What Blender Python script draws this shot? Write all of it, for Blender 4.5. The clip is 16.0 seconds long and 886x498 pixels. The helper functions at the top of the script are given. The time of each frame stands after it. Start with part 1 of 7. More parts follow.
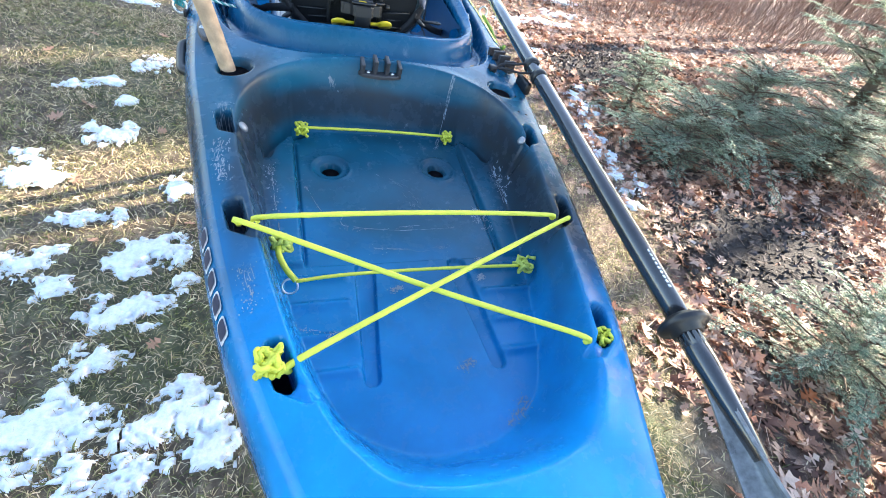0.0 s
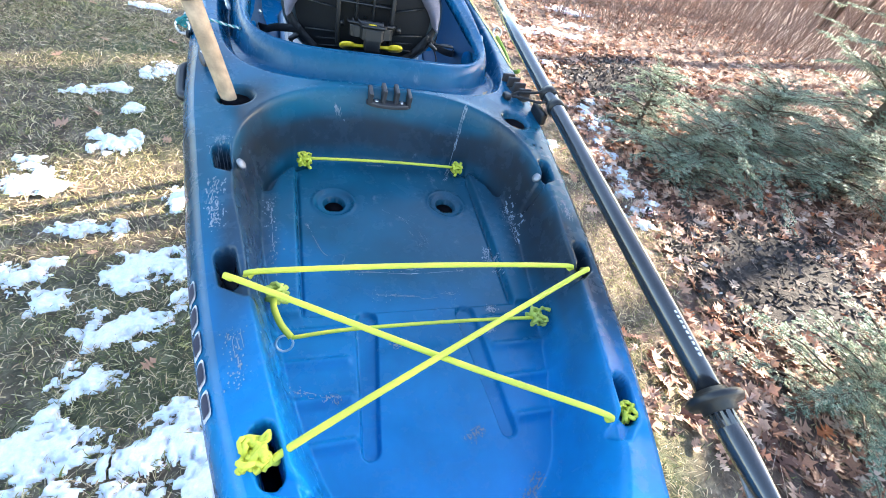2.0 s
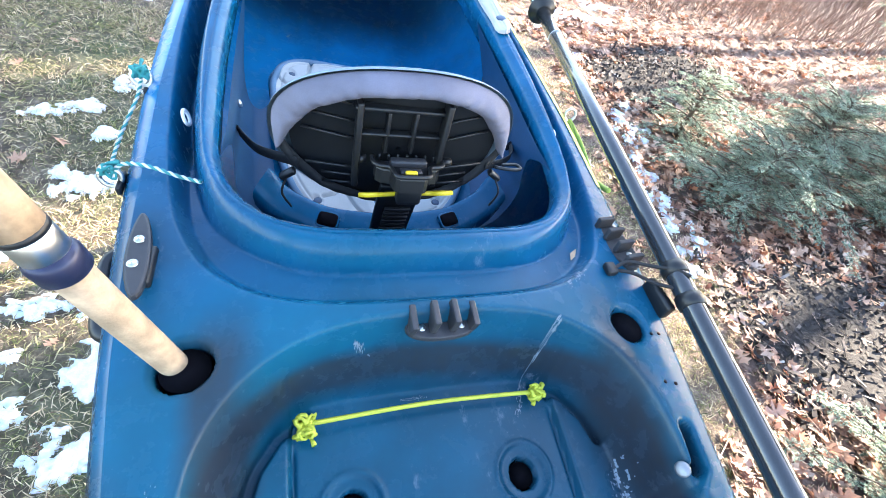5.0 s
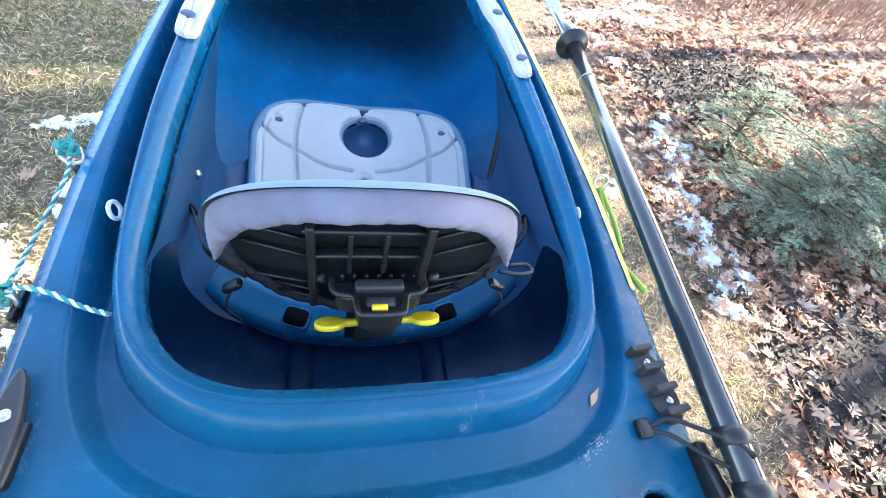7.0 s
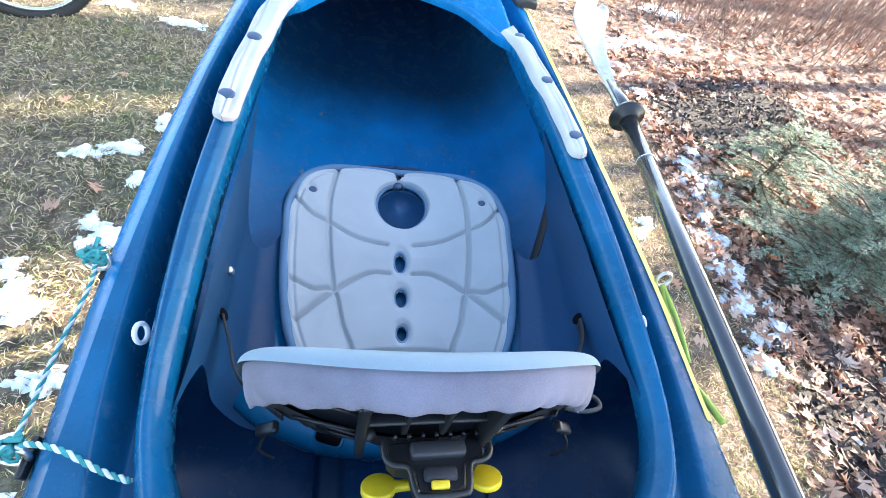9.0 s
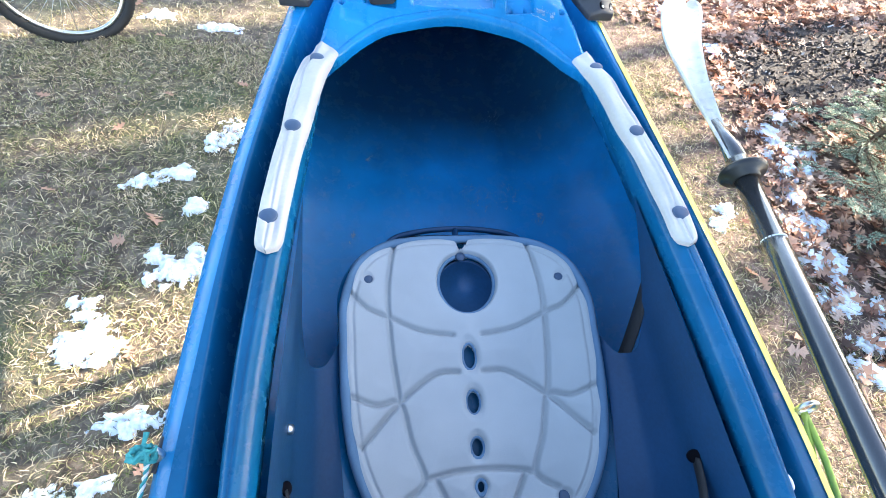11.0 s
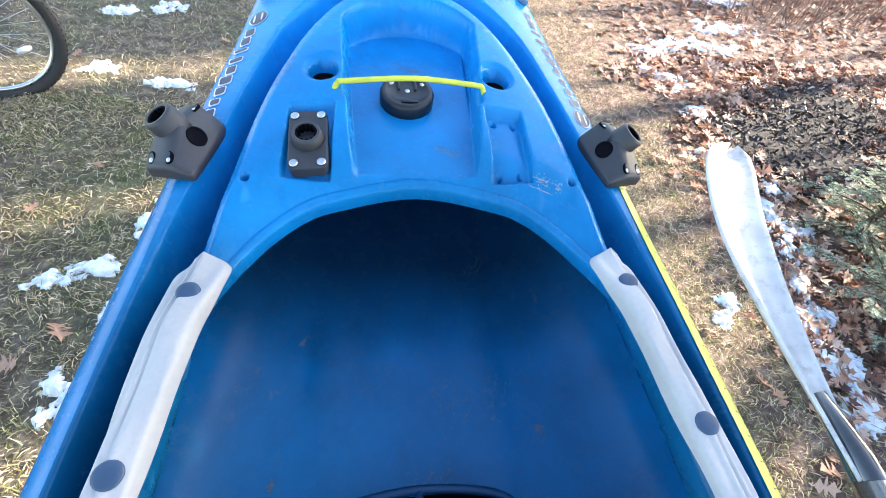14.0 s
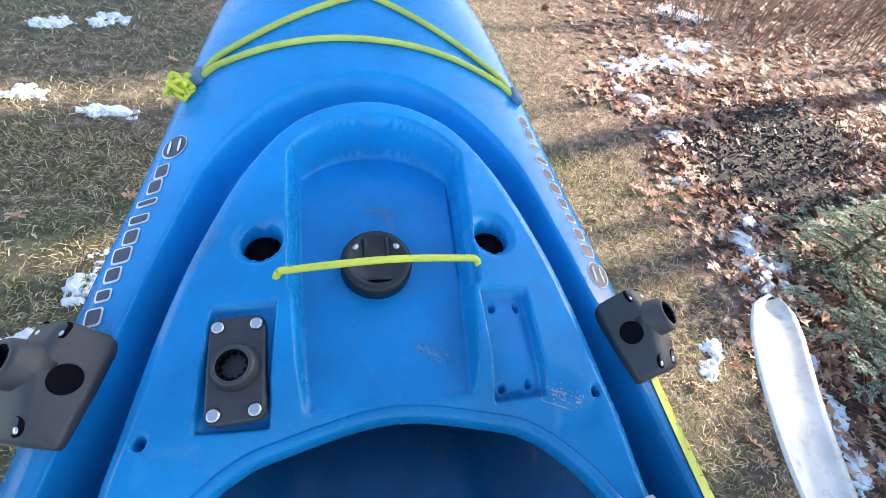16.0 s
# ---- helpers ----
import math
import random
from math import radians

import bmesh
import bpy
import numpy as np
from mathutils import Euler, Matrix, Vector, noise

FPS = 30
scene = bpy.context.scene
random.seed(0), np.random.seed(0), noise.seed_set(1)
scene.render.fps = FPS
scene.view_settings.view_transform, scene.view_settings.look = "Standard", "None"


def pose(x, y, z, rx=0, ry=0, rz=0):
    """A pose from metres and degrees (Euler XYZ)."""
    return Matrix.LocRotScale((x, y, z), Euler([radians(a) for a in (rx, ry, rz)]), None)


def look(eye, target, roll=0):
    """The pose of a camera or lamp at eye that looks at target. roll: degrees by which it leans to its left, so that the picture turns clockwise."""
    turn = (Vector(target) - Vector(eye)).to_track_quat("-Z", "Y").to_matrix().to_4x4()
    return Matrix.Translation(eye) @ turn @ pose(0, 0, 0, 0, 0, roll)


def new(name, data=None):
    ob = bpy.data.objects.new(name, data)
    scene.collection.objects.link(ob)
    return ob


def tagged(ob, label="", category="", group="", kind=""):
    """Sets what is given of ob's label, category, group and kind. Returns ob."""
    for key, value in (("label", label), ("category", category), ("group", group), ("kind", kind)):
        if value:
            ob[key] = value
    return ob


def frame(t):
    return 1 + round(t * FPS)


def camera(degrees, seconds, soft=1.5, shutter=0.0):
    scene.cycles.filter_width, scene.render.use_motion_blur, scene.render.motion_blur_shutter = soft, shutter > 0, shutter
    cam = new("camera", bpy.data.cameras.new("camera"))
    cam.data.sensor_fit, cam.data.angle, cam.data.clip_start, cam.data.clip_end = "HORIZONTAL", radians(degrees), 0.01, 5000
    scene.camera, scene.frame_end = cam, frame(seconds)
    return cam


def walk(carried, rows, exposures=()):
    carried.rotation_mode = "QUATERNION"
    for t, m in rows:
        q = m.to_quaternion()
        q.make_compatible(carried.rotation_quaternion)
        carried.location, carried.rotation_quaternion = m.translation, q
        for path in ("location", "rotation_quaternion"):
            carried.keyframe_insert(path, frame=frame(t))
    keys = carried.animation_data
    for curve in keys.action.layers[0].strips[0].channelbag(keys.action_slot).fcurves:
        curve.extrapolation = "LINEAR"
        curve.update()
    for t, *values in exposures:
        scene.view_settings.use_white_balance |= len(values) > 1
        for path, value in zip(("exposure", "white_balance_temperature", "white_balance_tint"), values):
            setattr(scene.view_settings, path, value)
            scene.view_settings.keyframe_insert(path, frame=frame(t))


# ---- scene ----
cam = camera(92.7, 16.0, 0.8)
PATH = [
    (0, (-0.17, -0.623, 1.353), (0.486, 0.679, -0.016), 16.3),
    (0.5, (-0.165, -0.619, 1.354), (0.506, 0.648, -0.041), 16.8),
    (1, (-0.164, -0.624, 1.353), (0.515, 0.643, -0.037), 17.1),
    (1.5, (-0.165, -0.608, 1.355), (0.51, 0.675, -0.024), 17.6),
    (2, (-0.159, -0.545, 1.366), (0.478, 0.777, 0.008), 17.1),
    (2.5, (-0.129, -0.448, 1.373), (0.468, 0.886, 0.007), 17.2),
    (3, (-0.089, -0.361, 1.373), (0.462, 0.942, -0.041), 17.9),
    (3.5, (-0.075, -0.293, 1.376), (0.432, 0.988, -0.074), 18.1),
    (4, (-0.083, -0.209, 1.383), (0.443, 1.054, -0.075), 18.6),
    (4.5, (-0.117, -0.115, 1.4), (0.479, 1.122, -0.055), 19.3),
    (5, (-0.146, -0.039, 1.413), (0.476, 1.178, -0.048), 19.1),
    (5.2, (-0.145, -0.014, 1.414), (0.473, 1.201, -0.05), 19.1),
    (7.3, (-0.053, 0.173, 1.429), (0.441, 1.389, -0.08), 17.6),
    (7.5, (-0.06, 0.181, 1.425), (0.444, 1.405, -0.074), 17.4),
    (8, (-0.058, 0.212, 1.437), (0.419, 1.448, -0.061), 16.9),
    (8.5, (-0.058, 0.253, 1.446), (0.389, 1.508, -0.045), 16.7),
    (9, (-0.1, 0.3, 1.457), (0.349, 1.566, -0.025), 17.5),
    (9.5, (-0.125, 0.35, 1.475), (0.287, 1.623, -0.012), 15.1),
    (9.7, (-0.125, 0.373, 1.486), (0.265, 1.645, -0.007), 13.9),
    (11.8, (-0.109, 0.651, 1.51), (0.08, 1.744, -0.155), 6.7),
    (12, (-0.094, 0.683, 1.497), (0.113, 1.774, -0.166), 7.1),
    (12.5, (-0.075, 0.732, 1.498), (0.183, 1.87, -0.126), 9.7),
    (13, (-0.059, 0.783, 1.497), (0.227, 2.0, -0.064), 12.0),
    (13.5, (-0.053, 0.854, 1.486), (0.245, 2.098, -0.052), 12.1),
    (14, (-0.059, 0.95, 1.497), (0.271, 2.177, -0.047), 11.2),
    (14.5, (-0.057, 1.034, 1.505), (0.327, 2.227, -0.055), 12.0),
    (15, (-0.061, 1.11, 1.517), (0.356, 2.283, -0.048), 13.3),
    (15.5, (-0.054, 1.169, 1.527), (0.364, 2.348, -0.033), 13.5),
    (16, (-0.043, 1.232, 1.534), (0.418, 2.425, -0.003), 15.0),
]
EXPOSURES = [(0, 2.58, 6750, 10), (3, 2.85, 6750, 10), (5, 3.12, 6750, 10), (9, 2.90, 6750, 10), (12.5, 2.70, 6750, 10), (14.5, 2.36, 6750, 10), (16, 2.02, 6750, 10)]
walk(cam, [(t, look(eye, target, roll)) for t, eye, target, roll in PATH], EXPOSURES)

# ---- light ----
SUN_DIR = Vector((0.86, 0.22, 0.46)).normalized()
world = bpy.data.worlds.new("world")
scene.world = world
world.use_nodes = True
sky_nodes = world.node_tree
sky_nodes.nodes.clear()
sky = sky_nodes.nodes.new("ShaderNodeTexSky")
sky.sky_type = "NISHITA"
sky.sun_disc = False
sky.sun_elevation = math.asin(SUN_DIR.z)
sky.sun_rotation = math.atan2(SUN_DIR.x, SUN_DIR.y)
sky_back = sky_nodes.nodes.new("ShaderNodeBackground")
sky_back.inputs["Strength"].default_value = 0.138
sky_out = sky_nodes.nodes.new("ShaderNodeOutputWorld")
sky_nodes.links.new(sky.outputs[0], sky_back.inputs[0])
sky_nodes.links.new(sky_back.outputs[0], sky_out.inputs[0])
sun_data = bpy.data.lights.new("sun", "SUN")
sun_data.energy, sun_data.angle, sun_data.color = 5.0, radians(0.6), (1.0, 0.9, 0.76)
sun = new("sun", sun_data)
sun.matrix_world = look(SUN_DIR * 30, (0, 0, 0))


# ---- building helpers ----
WORLD = {}


def thing(name, base, label, category, group="", kind=""):
    ob = new(name)
    ob.location = base
    ob.empty_display_size = 0.05
    WORLD[ob] = Matrix.Translation(base)
    return tagged(ob, label, category, group, kind)


def part(name, bm, material, parent=None, label="", smooth=True):
    """One mesh object from a bmesh or mesh in world coordinates, under a thing or a part."""
    if isinstance(bm, bmesh.types.BMesh):
        me = bpy.data.meshes.new(name)
        bm.to_mesh(me)
        bm.free()
    else:
        me = bm
        me.name = name
    if smooth:
        me.shade_smooth()
    me.materials.append(material)
    m = WORLD[parent] if parent else Matrix()
    me.transform(m.inverted())
    ob = new(name, me)
    ob.parent = parent
    WORLD[ob] = m
    if label:
        ob["label"] = label
    return ob


def raw_mesh(name, verts, faces):
    me = bpy.data.meshes.new(name)
    verts = np.asarray(verts, dtype=np.float32)
    faces = np.asarray(faces, dtype=np.int32)
    k = faces.shape[1]
    me.vertices.add(len(verts))
    me.vertices.foreach_set("co", verts.ravel())
    me.loops.add(faces.size)
    me.loops.foreach_set("vertex_index", faces.ravel())
    me.polygons.add(len(faces))
    me.polygons.foreach_set("loop_start", np.arange(0, faces.size, k, dtype=np.int32))
    me.polygons.foreach_set("loop_total", np.full(len(faces), k, dtype=np.int32))
    me.update(calc_edges=True)
    return me


def grid_mesh(name, P, keep=None):
    """A mesh over a grid of points P (rows, columns, 3); keep: which quads stay."""
    n, m = P.shape[:2]
    idx = np.arange(n * m).reshape(n, m)
    quads = np.stack([idx[:-1, :-1], idx[:-1, 1:], idx[1:, 1:], idx[1:, :-1]], -1)
    quads = quads[keep] if keep is not None else quads.reshape(-1, 4)
    used = np.zeros(n * m, bool)
    used[quads.ravel()] = True
    renum = np.cumsum(used) - 1
    return raw_mesh(name, P.reshape(-1, 3)[used], renum[quads])


def curve(x, pts):
    """A smooth line through a few (x, value) pairs."""
    px, py = np.array([p[0] for p in pts], float), np.array([p[1] for p in pts], float)
    d = np.diff(py) / np.diff(px)
    m = np.concatenate([[d[0]], np.where(d[1:] * d[:-1] > 0, 2 * d[1:] * d[:-1] / (d[1:] + d[:-1] + 1e-12), 0), [d[-1]]])
    x = np.clip(np.asarray(x, float), px[0], px[-1])
    i = np.clip(np.searchsorted(px, x, side="right") - 1, 0, len(px) - 2)
    h = px[i + 1] - px[i]
    t = (x - px[i]) / h
    return ((1 + 2 * t) * (1 - t) ** 2 * py[i] + t * (1 - t) ** 2 * h * m[i] + t * t * (3 - 2 * t) * py[i + 1] + t * t * (t - 1) * h * m[i + 1])


def spline(pts, n=8, closed=False):
    """A Catmull-Rom line through points of any dimension."""
    p = np.array(pts, float)
    k = len(p)
    out = []
    for i in range(k if closed else k - 1):
        a, b, c, d = (p[(i + j) % k] if closed else p[min(max(i + j, 0), k - 1)] for j in (-1, 0, 1, 2))
        for t in np.arange(n) / n:
            out.append(0.5 * (2 * b + (c - a) * t + (2 * a - 5 * b + 4 * c - d) * t * t + (3 * b - a - 3 * c + d) * t ** 3))
    if not closed:
        out.append(p[-1])
    return np.array(out)


def outline(half, n=6):
    """A closed outline, mirrored over x = 0, from a few points of its right half, rear to front."""
    half = [tuple(h) for h in half]
    left = [(-x, y) for x, y in half[::-1] if x > 1e-6]
    return spline(half + left, n, closed=True)


def sdf(X, Y, poly, reach=0.08):
    """Signed distance to a closed outline, negative inside, exact up to reach outside its bounds."""
    res = np.full(X.shape, reach)
    lo, hi = poly.min(0) - reach, poly.max(0) + reach
    near = (X > lo[0]) & (X < hi[0]) & (Y > lo[1]) & (Y < hi[1])
    x, y = X[near], Y[near]
    best, inside = np.full(x.shape, 1e9), np.zeros(x.shape, bool)
    for (ax, ay), (bx, by) in zip(poly, np.roll(poly, -1, 0)):
        ex, ey = bx - ax, by - ay
        t = np.clip(((x - ax) * ex + (y - ay) * ey) / (ex * ex + ey * ey + 1e-15), 0, 1)
        best = np.minimum(best, (x - ax - t * ex) ** 2 + (y - ay - t * ey) ** 2)
        if abs(ey) > 1e-12:
            inside ^= ((ay > y) != (by > y)) & (x < ex * (y - ay) / ey + ax)
    d = np.sqrt(best)
    res[near] = np.where(inside, -d, d)
    return res


def line_dist(X, Y, pts, reach=0.05):
    """Distance to an open line of points."""
    p = np.array(pts, float)
    res = np.full(X.shape, 1.0)
    lo, hi = p.min(0) - reach, p.max(0) + reach
    near = (X > lo[0]) & (X < hi[0]) & (Y > lo[1]) & (Y < hi[1])
    x, y = X[near], Y[near]
    best = np.full(x.shape, 1e9)
    for (ax, ay), (bx, by) in zip(p[:-1], p[1:]):
        ex, ey = bx - ax, by - ay
        t = np.clip(((x - ax) * ex + (y - ay) * ey) / (ex * ex + ey * ey + 1e-15), 0, 1)
        best = np.minimum(best, (x - ax - t * ex) ** 2 + (y - ay - t * ey) ** 2)
    res[near] = np.sqrt(best)
    return res


def step(a, b, x):
    t = np.clip((x - a) / (b - a), 0, 1)
    return t * t * (3 - 2 * t)


def box(size, centre=(0, 0, 0), bevel=0.0, seg=2, turn=None):
    bm = bmesh.new()
    bmesh.ops.create_cube(bm, size=1, matrix=Matrix.Diagonal((*size, 1)))
    if bevel:
        bmesh.ops.bevel(bm, geom=bm.edges[:], offset=bevel, segments=seg, affect="EDGES", profile=0.5)
    bm.transform(Matrix.Translation(centre) @ (turn or Matrix()))
    return bm


def tube(points, radius, sides=10, closed=False, wobble=0.0):
    """A round tube along points; radius a number or a list."""
    p = [Vector(q) for q in points]
    n = len(p)
    r = radius if hasattr(radius, "__len__") else [radius] * n
    bm = bmesh.new()
    rings, up = [], Vector((0.13, 0.21, 0.97))
    for i in range(n):
        a = p[(i - 1) % n] if closed or i else p[i]
        b = p[(i + 1) % n] if closed or i < n - 1 else p[i]
        d = (b - a).normalized()
        u = d.cross(up)
        if u.length < 1e-4:
            u = d.cross(Vector((1, 0, 0)))
        u.normalize()
        up = u.cross(d)
        v = up
        rings.append([bm.verts.new(p[i] + (u * math.cos(2 * math.pi * k / sides) + v * math.sin(2 * math.pi * k / sides)) * r[i] * (1 + wobble * random.uniform(-1, 1))) for k in range(sides)])
    for i in range(n if closed else n - 1):
        a, b = rings[i], rings[(i + 1) % n]
        for k in range(sides):
            bm.faces.new((a[k], a[(k + 1) % sides], b[(k + 1) % sides], b[k]))
    if not closed:
        bm.faces.new(rings[0][::-1])
        bm.faces.new(rings[-1])
    bmesh.ops.recalc_face_normals(bm, faces=bm.faces[:])
    return bm


def lathe(profile, centre=(0, 0, 0), turn=None, sides=28):
    """A turned shape from (radius, height) pairs about z."""
    bm = bmesh.new()
    rings = []
    for r, z in profile:
        rings.append([bm.verts.new((r * math.cos(2 * math.pi * k / sides), r * math.sin(2 * math.pi * k / sides), z)) for k in range(sides)])
    for a, b in zip(rings, rings[1:]):
        for k in range(sides):
            bm.faces.new((a[k], a[(k + 1) % sides], b[(k + 1) % sides], b[k]))
    if profile[0][0] > 1e-6:
        bm.faces.new(rings[0][::-1])
    if profile[-1][0] > 1e-6:
        bm.faces.new(rings[-1])
    bmesh.ops.remove_doubles(bm, verts=bm.verts[:], dist=1e-6)
    bmesh.ops.recalc_face_normals(bm, faces=bm.faces[:])
    bm.transform(Matrix.Translation(centre) @ (turn or Matrix()))
    return bm


def joined(*bms):
    out = bmesh.new()
    for b in bms:
        me = bpy.data.meshes.new("joined")
        b.to_mesh(me)
        b.free()
        out.from_mesh(me)
        bpy.data.meshes.remove(me)
    return out


def prism(poly, z0, z1, bevel=0.0):
    """A flat plate from an outline."""
    bm = bmesh.new()
    f = bm.faces.new([bm.verts.new((x, y, z0)) for x, y in poly])
    ext = bmesh.ops.extrude_face_region(bm, geom=[f])
    top = [v for v in ext["geom"] if isinstance(v, bmesh.types.BMVert)]
    bmesh.ops.translate(bm, verts=top, vec=(0, 0, z1 - z0))
    bmesh.ops.recalc_face_normals(bm, faces=bm.faces[:])
    if bevel:
        es = [e for e in bm.edges if all(abs(v.co.z - z1) < 1e-7 for v in e.verts)]
        bmesh.ops.bevel(bm, geom=es, offset=bevel, segments=2, affect="EDGES", profile=0.5)
    return bm


# ---- materials ----
def surface(name, rough=0.5, metal=0.0):
    m = bpy.data.materials.new(name)
    m.use_nodes = True
    nt = m.node_tree
    b = nt.nodes["Principled BSDF"]
    b.inputs["Roughness"].default_value = rough
    b.inputs["Metallic"].default_value = metal
    return m, nt, b


def node(nt, kind, **values):
    n = nt.nodes.new(kind)
    for key, v in values.items():
        n.inputs[key.replace("_", " ")].default_value = v
    return n


def coords(nt):
    return nt.nodes.new("ShaderNodeTexCoord").outputs["Object"]


def noise_tex(nt, scale, detail=4.0, rough=0.6, vec=None):
    n = node(nt, "ShaderNodeTexNoise", Scale=scale, Detail=detail, Roughness=rough)
    nt.links.new(vec or coords(nt), n.inputs["Vector"])
    return n.outputs["Fac"]


def ramp(nt, fac, stops):
    r = nt.nodes.new("ShaderNodeValToRGB")
    els = r.color_ramp.elements
    while len(els) < len(stops):
        els.new(0.5)
    for e, (p, c) in zip(els, stops):
        e.position, e.color = p, (*c, 1) if len(c) == 3 else c
    nt.links.new(fac, r.inputs[0])
    return r.outputs["Color"]


def mix(nt, fac, a, b, kind="MIX"):
    n = nt.nodes.new("ShaderNodeMix")
    n.data_type, n.blend_type = "RGBA", kind
    for sock, v in ((n.inputs[0], fac), (n.inputs[6], a), (n.inputs[7], b)):
        if isinstance(v, (int, float)):
            sock.default_value = v
        elif isinstance(v, tuple):
            sock.default_value = (*v, 1)
        else:
            nt.links.new(v, sock)
    return n.outputs[2]


def mathn(nt, op, a, b=0.0):
    n = nt.nodes.new("ShaderNodeMath")
    n.operation = op
    for sock, v in zip(n.inputs, (a, b)):
        if isinstance(v, (int, float)):
            sock.default_value = v
        else:
            nt.links.new(v, sock)
    return n.outputs[0]


def bump(nt, bsdf, height, strength=0.2, distance=0.002):
    n = node(nt, "ShaderNodeBump", Strength=strength, Distance=distance)
    nt.links.new(height, n.inputs["Height"])
    nt.links.new(n.outputs[0], bsdf.inputs["Normal"])


def plain(name, colour, rough=0.5, metal=0.0, var=0.25, scale=14.0, fine=180.0, relief=0.15, depth=0.0008):
    """Two scales of tone, uneven gloss and a fine relief over one base colour."""
    m, nt, b = surface(name, rough, metal)
    big, small = noise_tex(nt, scale), noise_tex(nt, fine, 3)
    dark = tuple(c * (1 - var) for c in colour)
    light = tuple(min(c * (1 + var), 1) for c in colour)
    base = ramp(nt, big, [(0.3, dark), (0.7, light)])
    base = mix(nt, 0.25, base, ramp(nt, small, [(0.35, dark), (0.65, light)]))
    nt.links.new(base, b.inputs["Base Color"])
    nt.links.new(mathn(nt, "MULTIPLY_ADD", big, 0.25), b.inputs["Roughness"])
    b.inputs["Roughness"].links[0].from_node.inputs[2].default_value = rough - 0.12
    bump(nt, b, small, relief, depth)
    return m


def kayak_plastic(name="moulded_blue_plastic", thin_wall=False):
    m, nt, b = surface(name, 0.38)
    co = coords(nt)
    sep = nt.nodes.new("ShaderNodeSeparateXYZ")
    nt.links.new(co, sep.inputs[0])
    wave = noise_tex(nt, 3.0, 3, 0.5)
    along = mathn(nt, "ADD", sep.outputs["Y"], mathn(nt, "MULTIPLY", mathn(nt, "SUBTRACT", wave, 0.5), 0.5))
    # the resin blends from bright blue at both ends to navy amidships
    fade = mathn(nt, "MULTIPLY_ADD", along, 1 / 3.2)
    fade.node.inputs[2].default_value = 0.5
    stops = [(0.12, BLUE), (0.19, BLUE_MID), (0.25, NAVY), (0.33, NAVY), (0.40, BLUE_DEEP), (0.62, BLUE_DEEP), (0.70, BLUE_MID), (0.78, BLUE)]
    if thin_wall:
        stops = [(0.12, BLUE), (0.25, NAVY), (0.40, BLUE_DEEP), (0.48, BLUE_MID), (0.70, BLUE_MID), (0.78, BLUE)]
    base = ramp(nt, fade, stops)
    black = ramp(nt, noise_tex(nt, 4.2, 3, 0.5), [(0.48, (0, 0, 0)), (0.70, (0.5,) * 3)])
    amid = ramp(nt, fade, [(0.22, (0, 0, 0)), (0.31, (1, 1, 1)), (0.40, (1, 1, 1)), (0.55, (0.3,) * 3), (0.66, (0, 0, 0))])
    base = mix(nt, mathn(nt, "MULTIPLY", black, amid), base, (0.018, 0.034, 0.046))
    # brown-black swirl on both flanks of the rear well: resin plus painted shade
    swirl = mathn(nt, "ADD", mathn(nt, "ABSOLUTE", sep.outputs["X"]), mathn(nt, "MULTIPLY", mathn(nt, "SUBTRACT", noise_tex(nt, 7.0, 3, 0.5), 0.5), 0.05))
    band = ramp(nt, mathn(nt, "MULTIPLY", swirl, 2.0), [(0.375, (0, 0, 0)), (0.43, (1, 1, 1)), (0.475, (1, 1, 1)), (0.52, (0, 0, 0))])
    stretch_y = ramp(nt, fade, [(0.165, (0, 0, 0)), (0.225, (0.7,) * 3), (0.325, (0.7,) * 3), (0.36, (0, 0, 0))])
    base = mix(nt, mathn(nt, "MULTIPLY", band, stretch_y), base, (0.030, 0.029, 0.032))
    # walls all round the well go near-black by height, part resin, part painted shade
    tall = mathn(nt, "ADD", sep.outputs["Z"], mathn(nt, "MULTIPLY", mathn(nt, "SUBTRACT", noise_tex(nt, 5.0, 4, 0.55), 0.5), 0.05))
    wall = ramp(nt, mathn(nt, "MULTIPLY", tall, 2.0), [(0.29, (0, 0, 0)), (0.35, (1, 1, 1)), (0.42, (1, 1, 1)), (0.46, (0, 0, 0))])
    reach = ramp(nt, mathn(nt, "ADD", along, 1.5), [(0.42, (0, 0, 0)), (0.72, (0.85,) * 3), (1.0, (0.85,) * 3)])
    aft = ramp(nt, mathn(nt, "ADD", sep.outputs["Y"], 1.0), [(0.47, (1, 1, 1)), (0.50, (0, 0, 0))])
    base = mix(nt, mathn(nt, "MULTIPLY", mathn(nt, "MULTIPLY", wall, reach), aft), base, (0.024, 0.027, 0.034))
    smear = noise_tex(nt, 26.0, 6, 0.65)
    base = mix(nt, ramp(nt, smear, [(0.42, (0, 0, 0)), (0.85, (0.22,) * 3)]), base, (0.02, 0.10, 0.18))
    cloud = noise_tex(nt, 9.0, 5, 0.58)
    base = mix(nt, 0.45, base, ramp(nt, cloud, [(0.3, (0.55,) * 3), (0.5, (1.0,) * 3), (0.7, (1.35,) * 3)]), "MULTIPLY")
    # settled dust specks
    speck = ramp(nt, noise_tex(nt, 210.0, 3, 0.6), [(0.69, (0, 0, 0)), (0.77, (0.35,) * 3)])
    base = mix(nt, mathn(nt, "MULTIPLY", speck, ramp(nt, noise_tex(nt, 6.0, 4, 0.6), [(0.45, (0, 0, 0)), (0.65, (1, 1, 1))])), base, (0.28, 0.32, 0.36))
    # rubbed pale scuffs and scratches
    stretch = nt.nodes.new("ShaderNodeMapping")
    stretch.inputs["Scale"].default_value = (16, 9, 11)
    stretch.inputs["Rotation"].default_value = (0, 0, 0.5)
    nt.links.new(co, stretch.inputs[0])
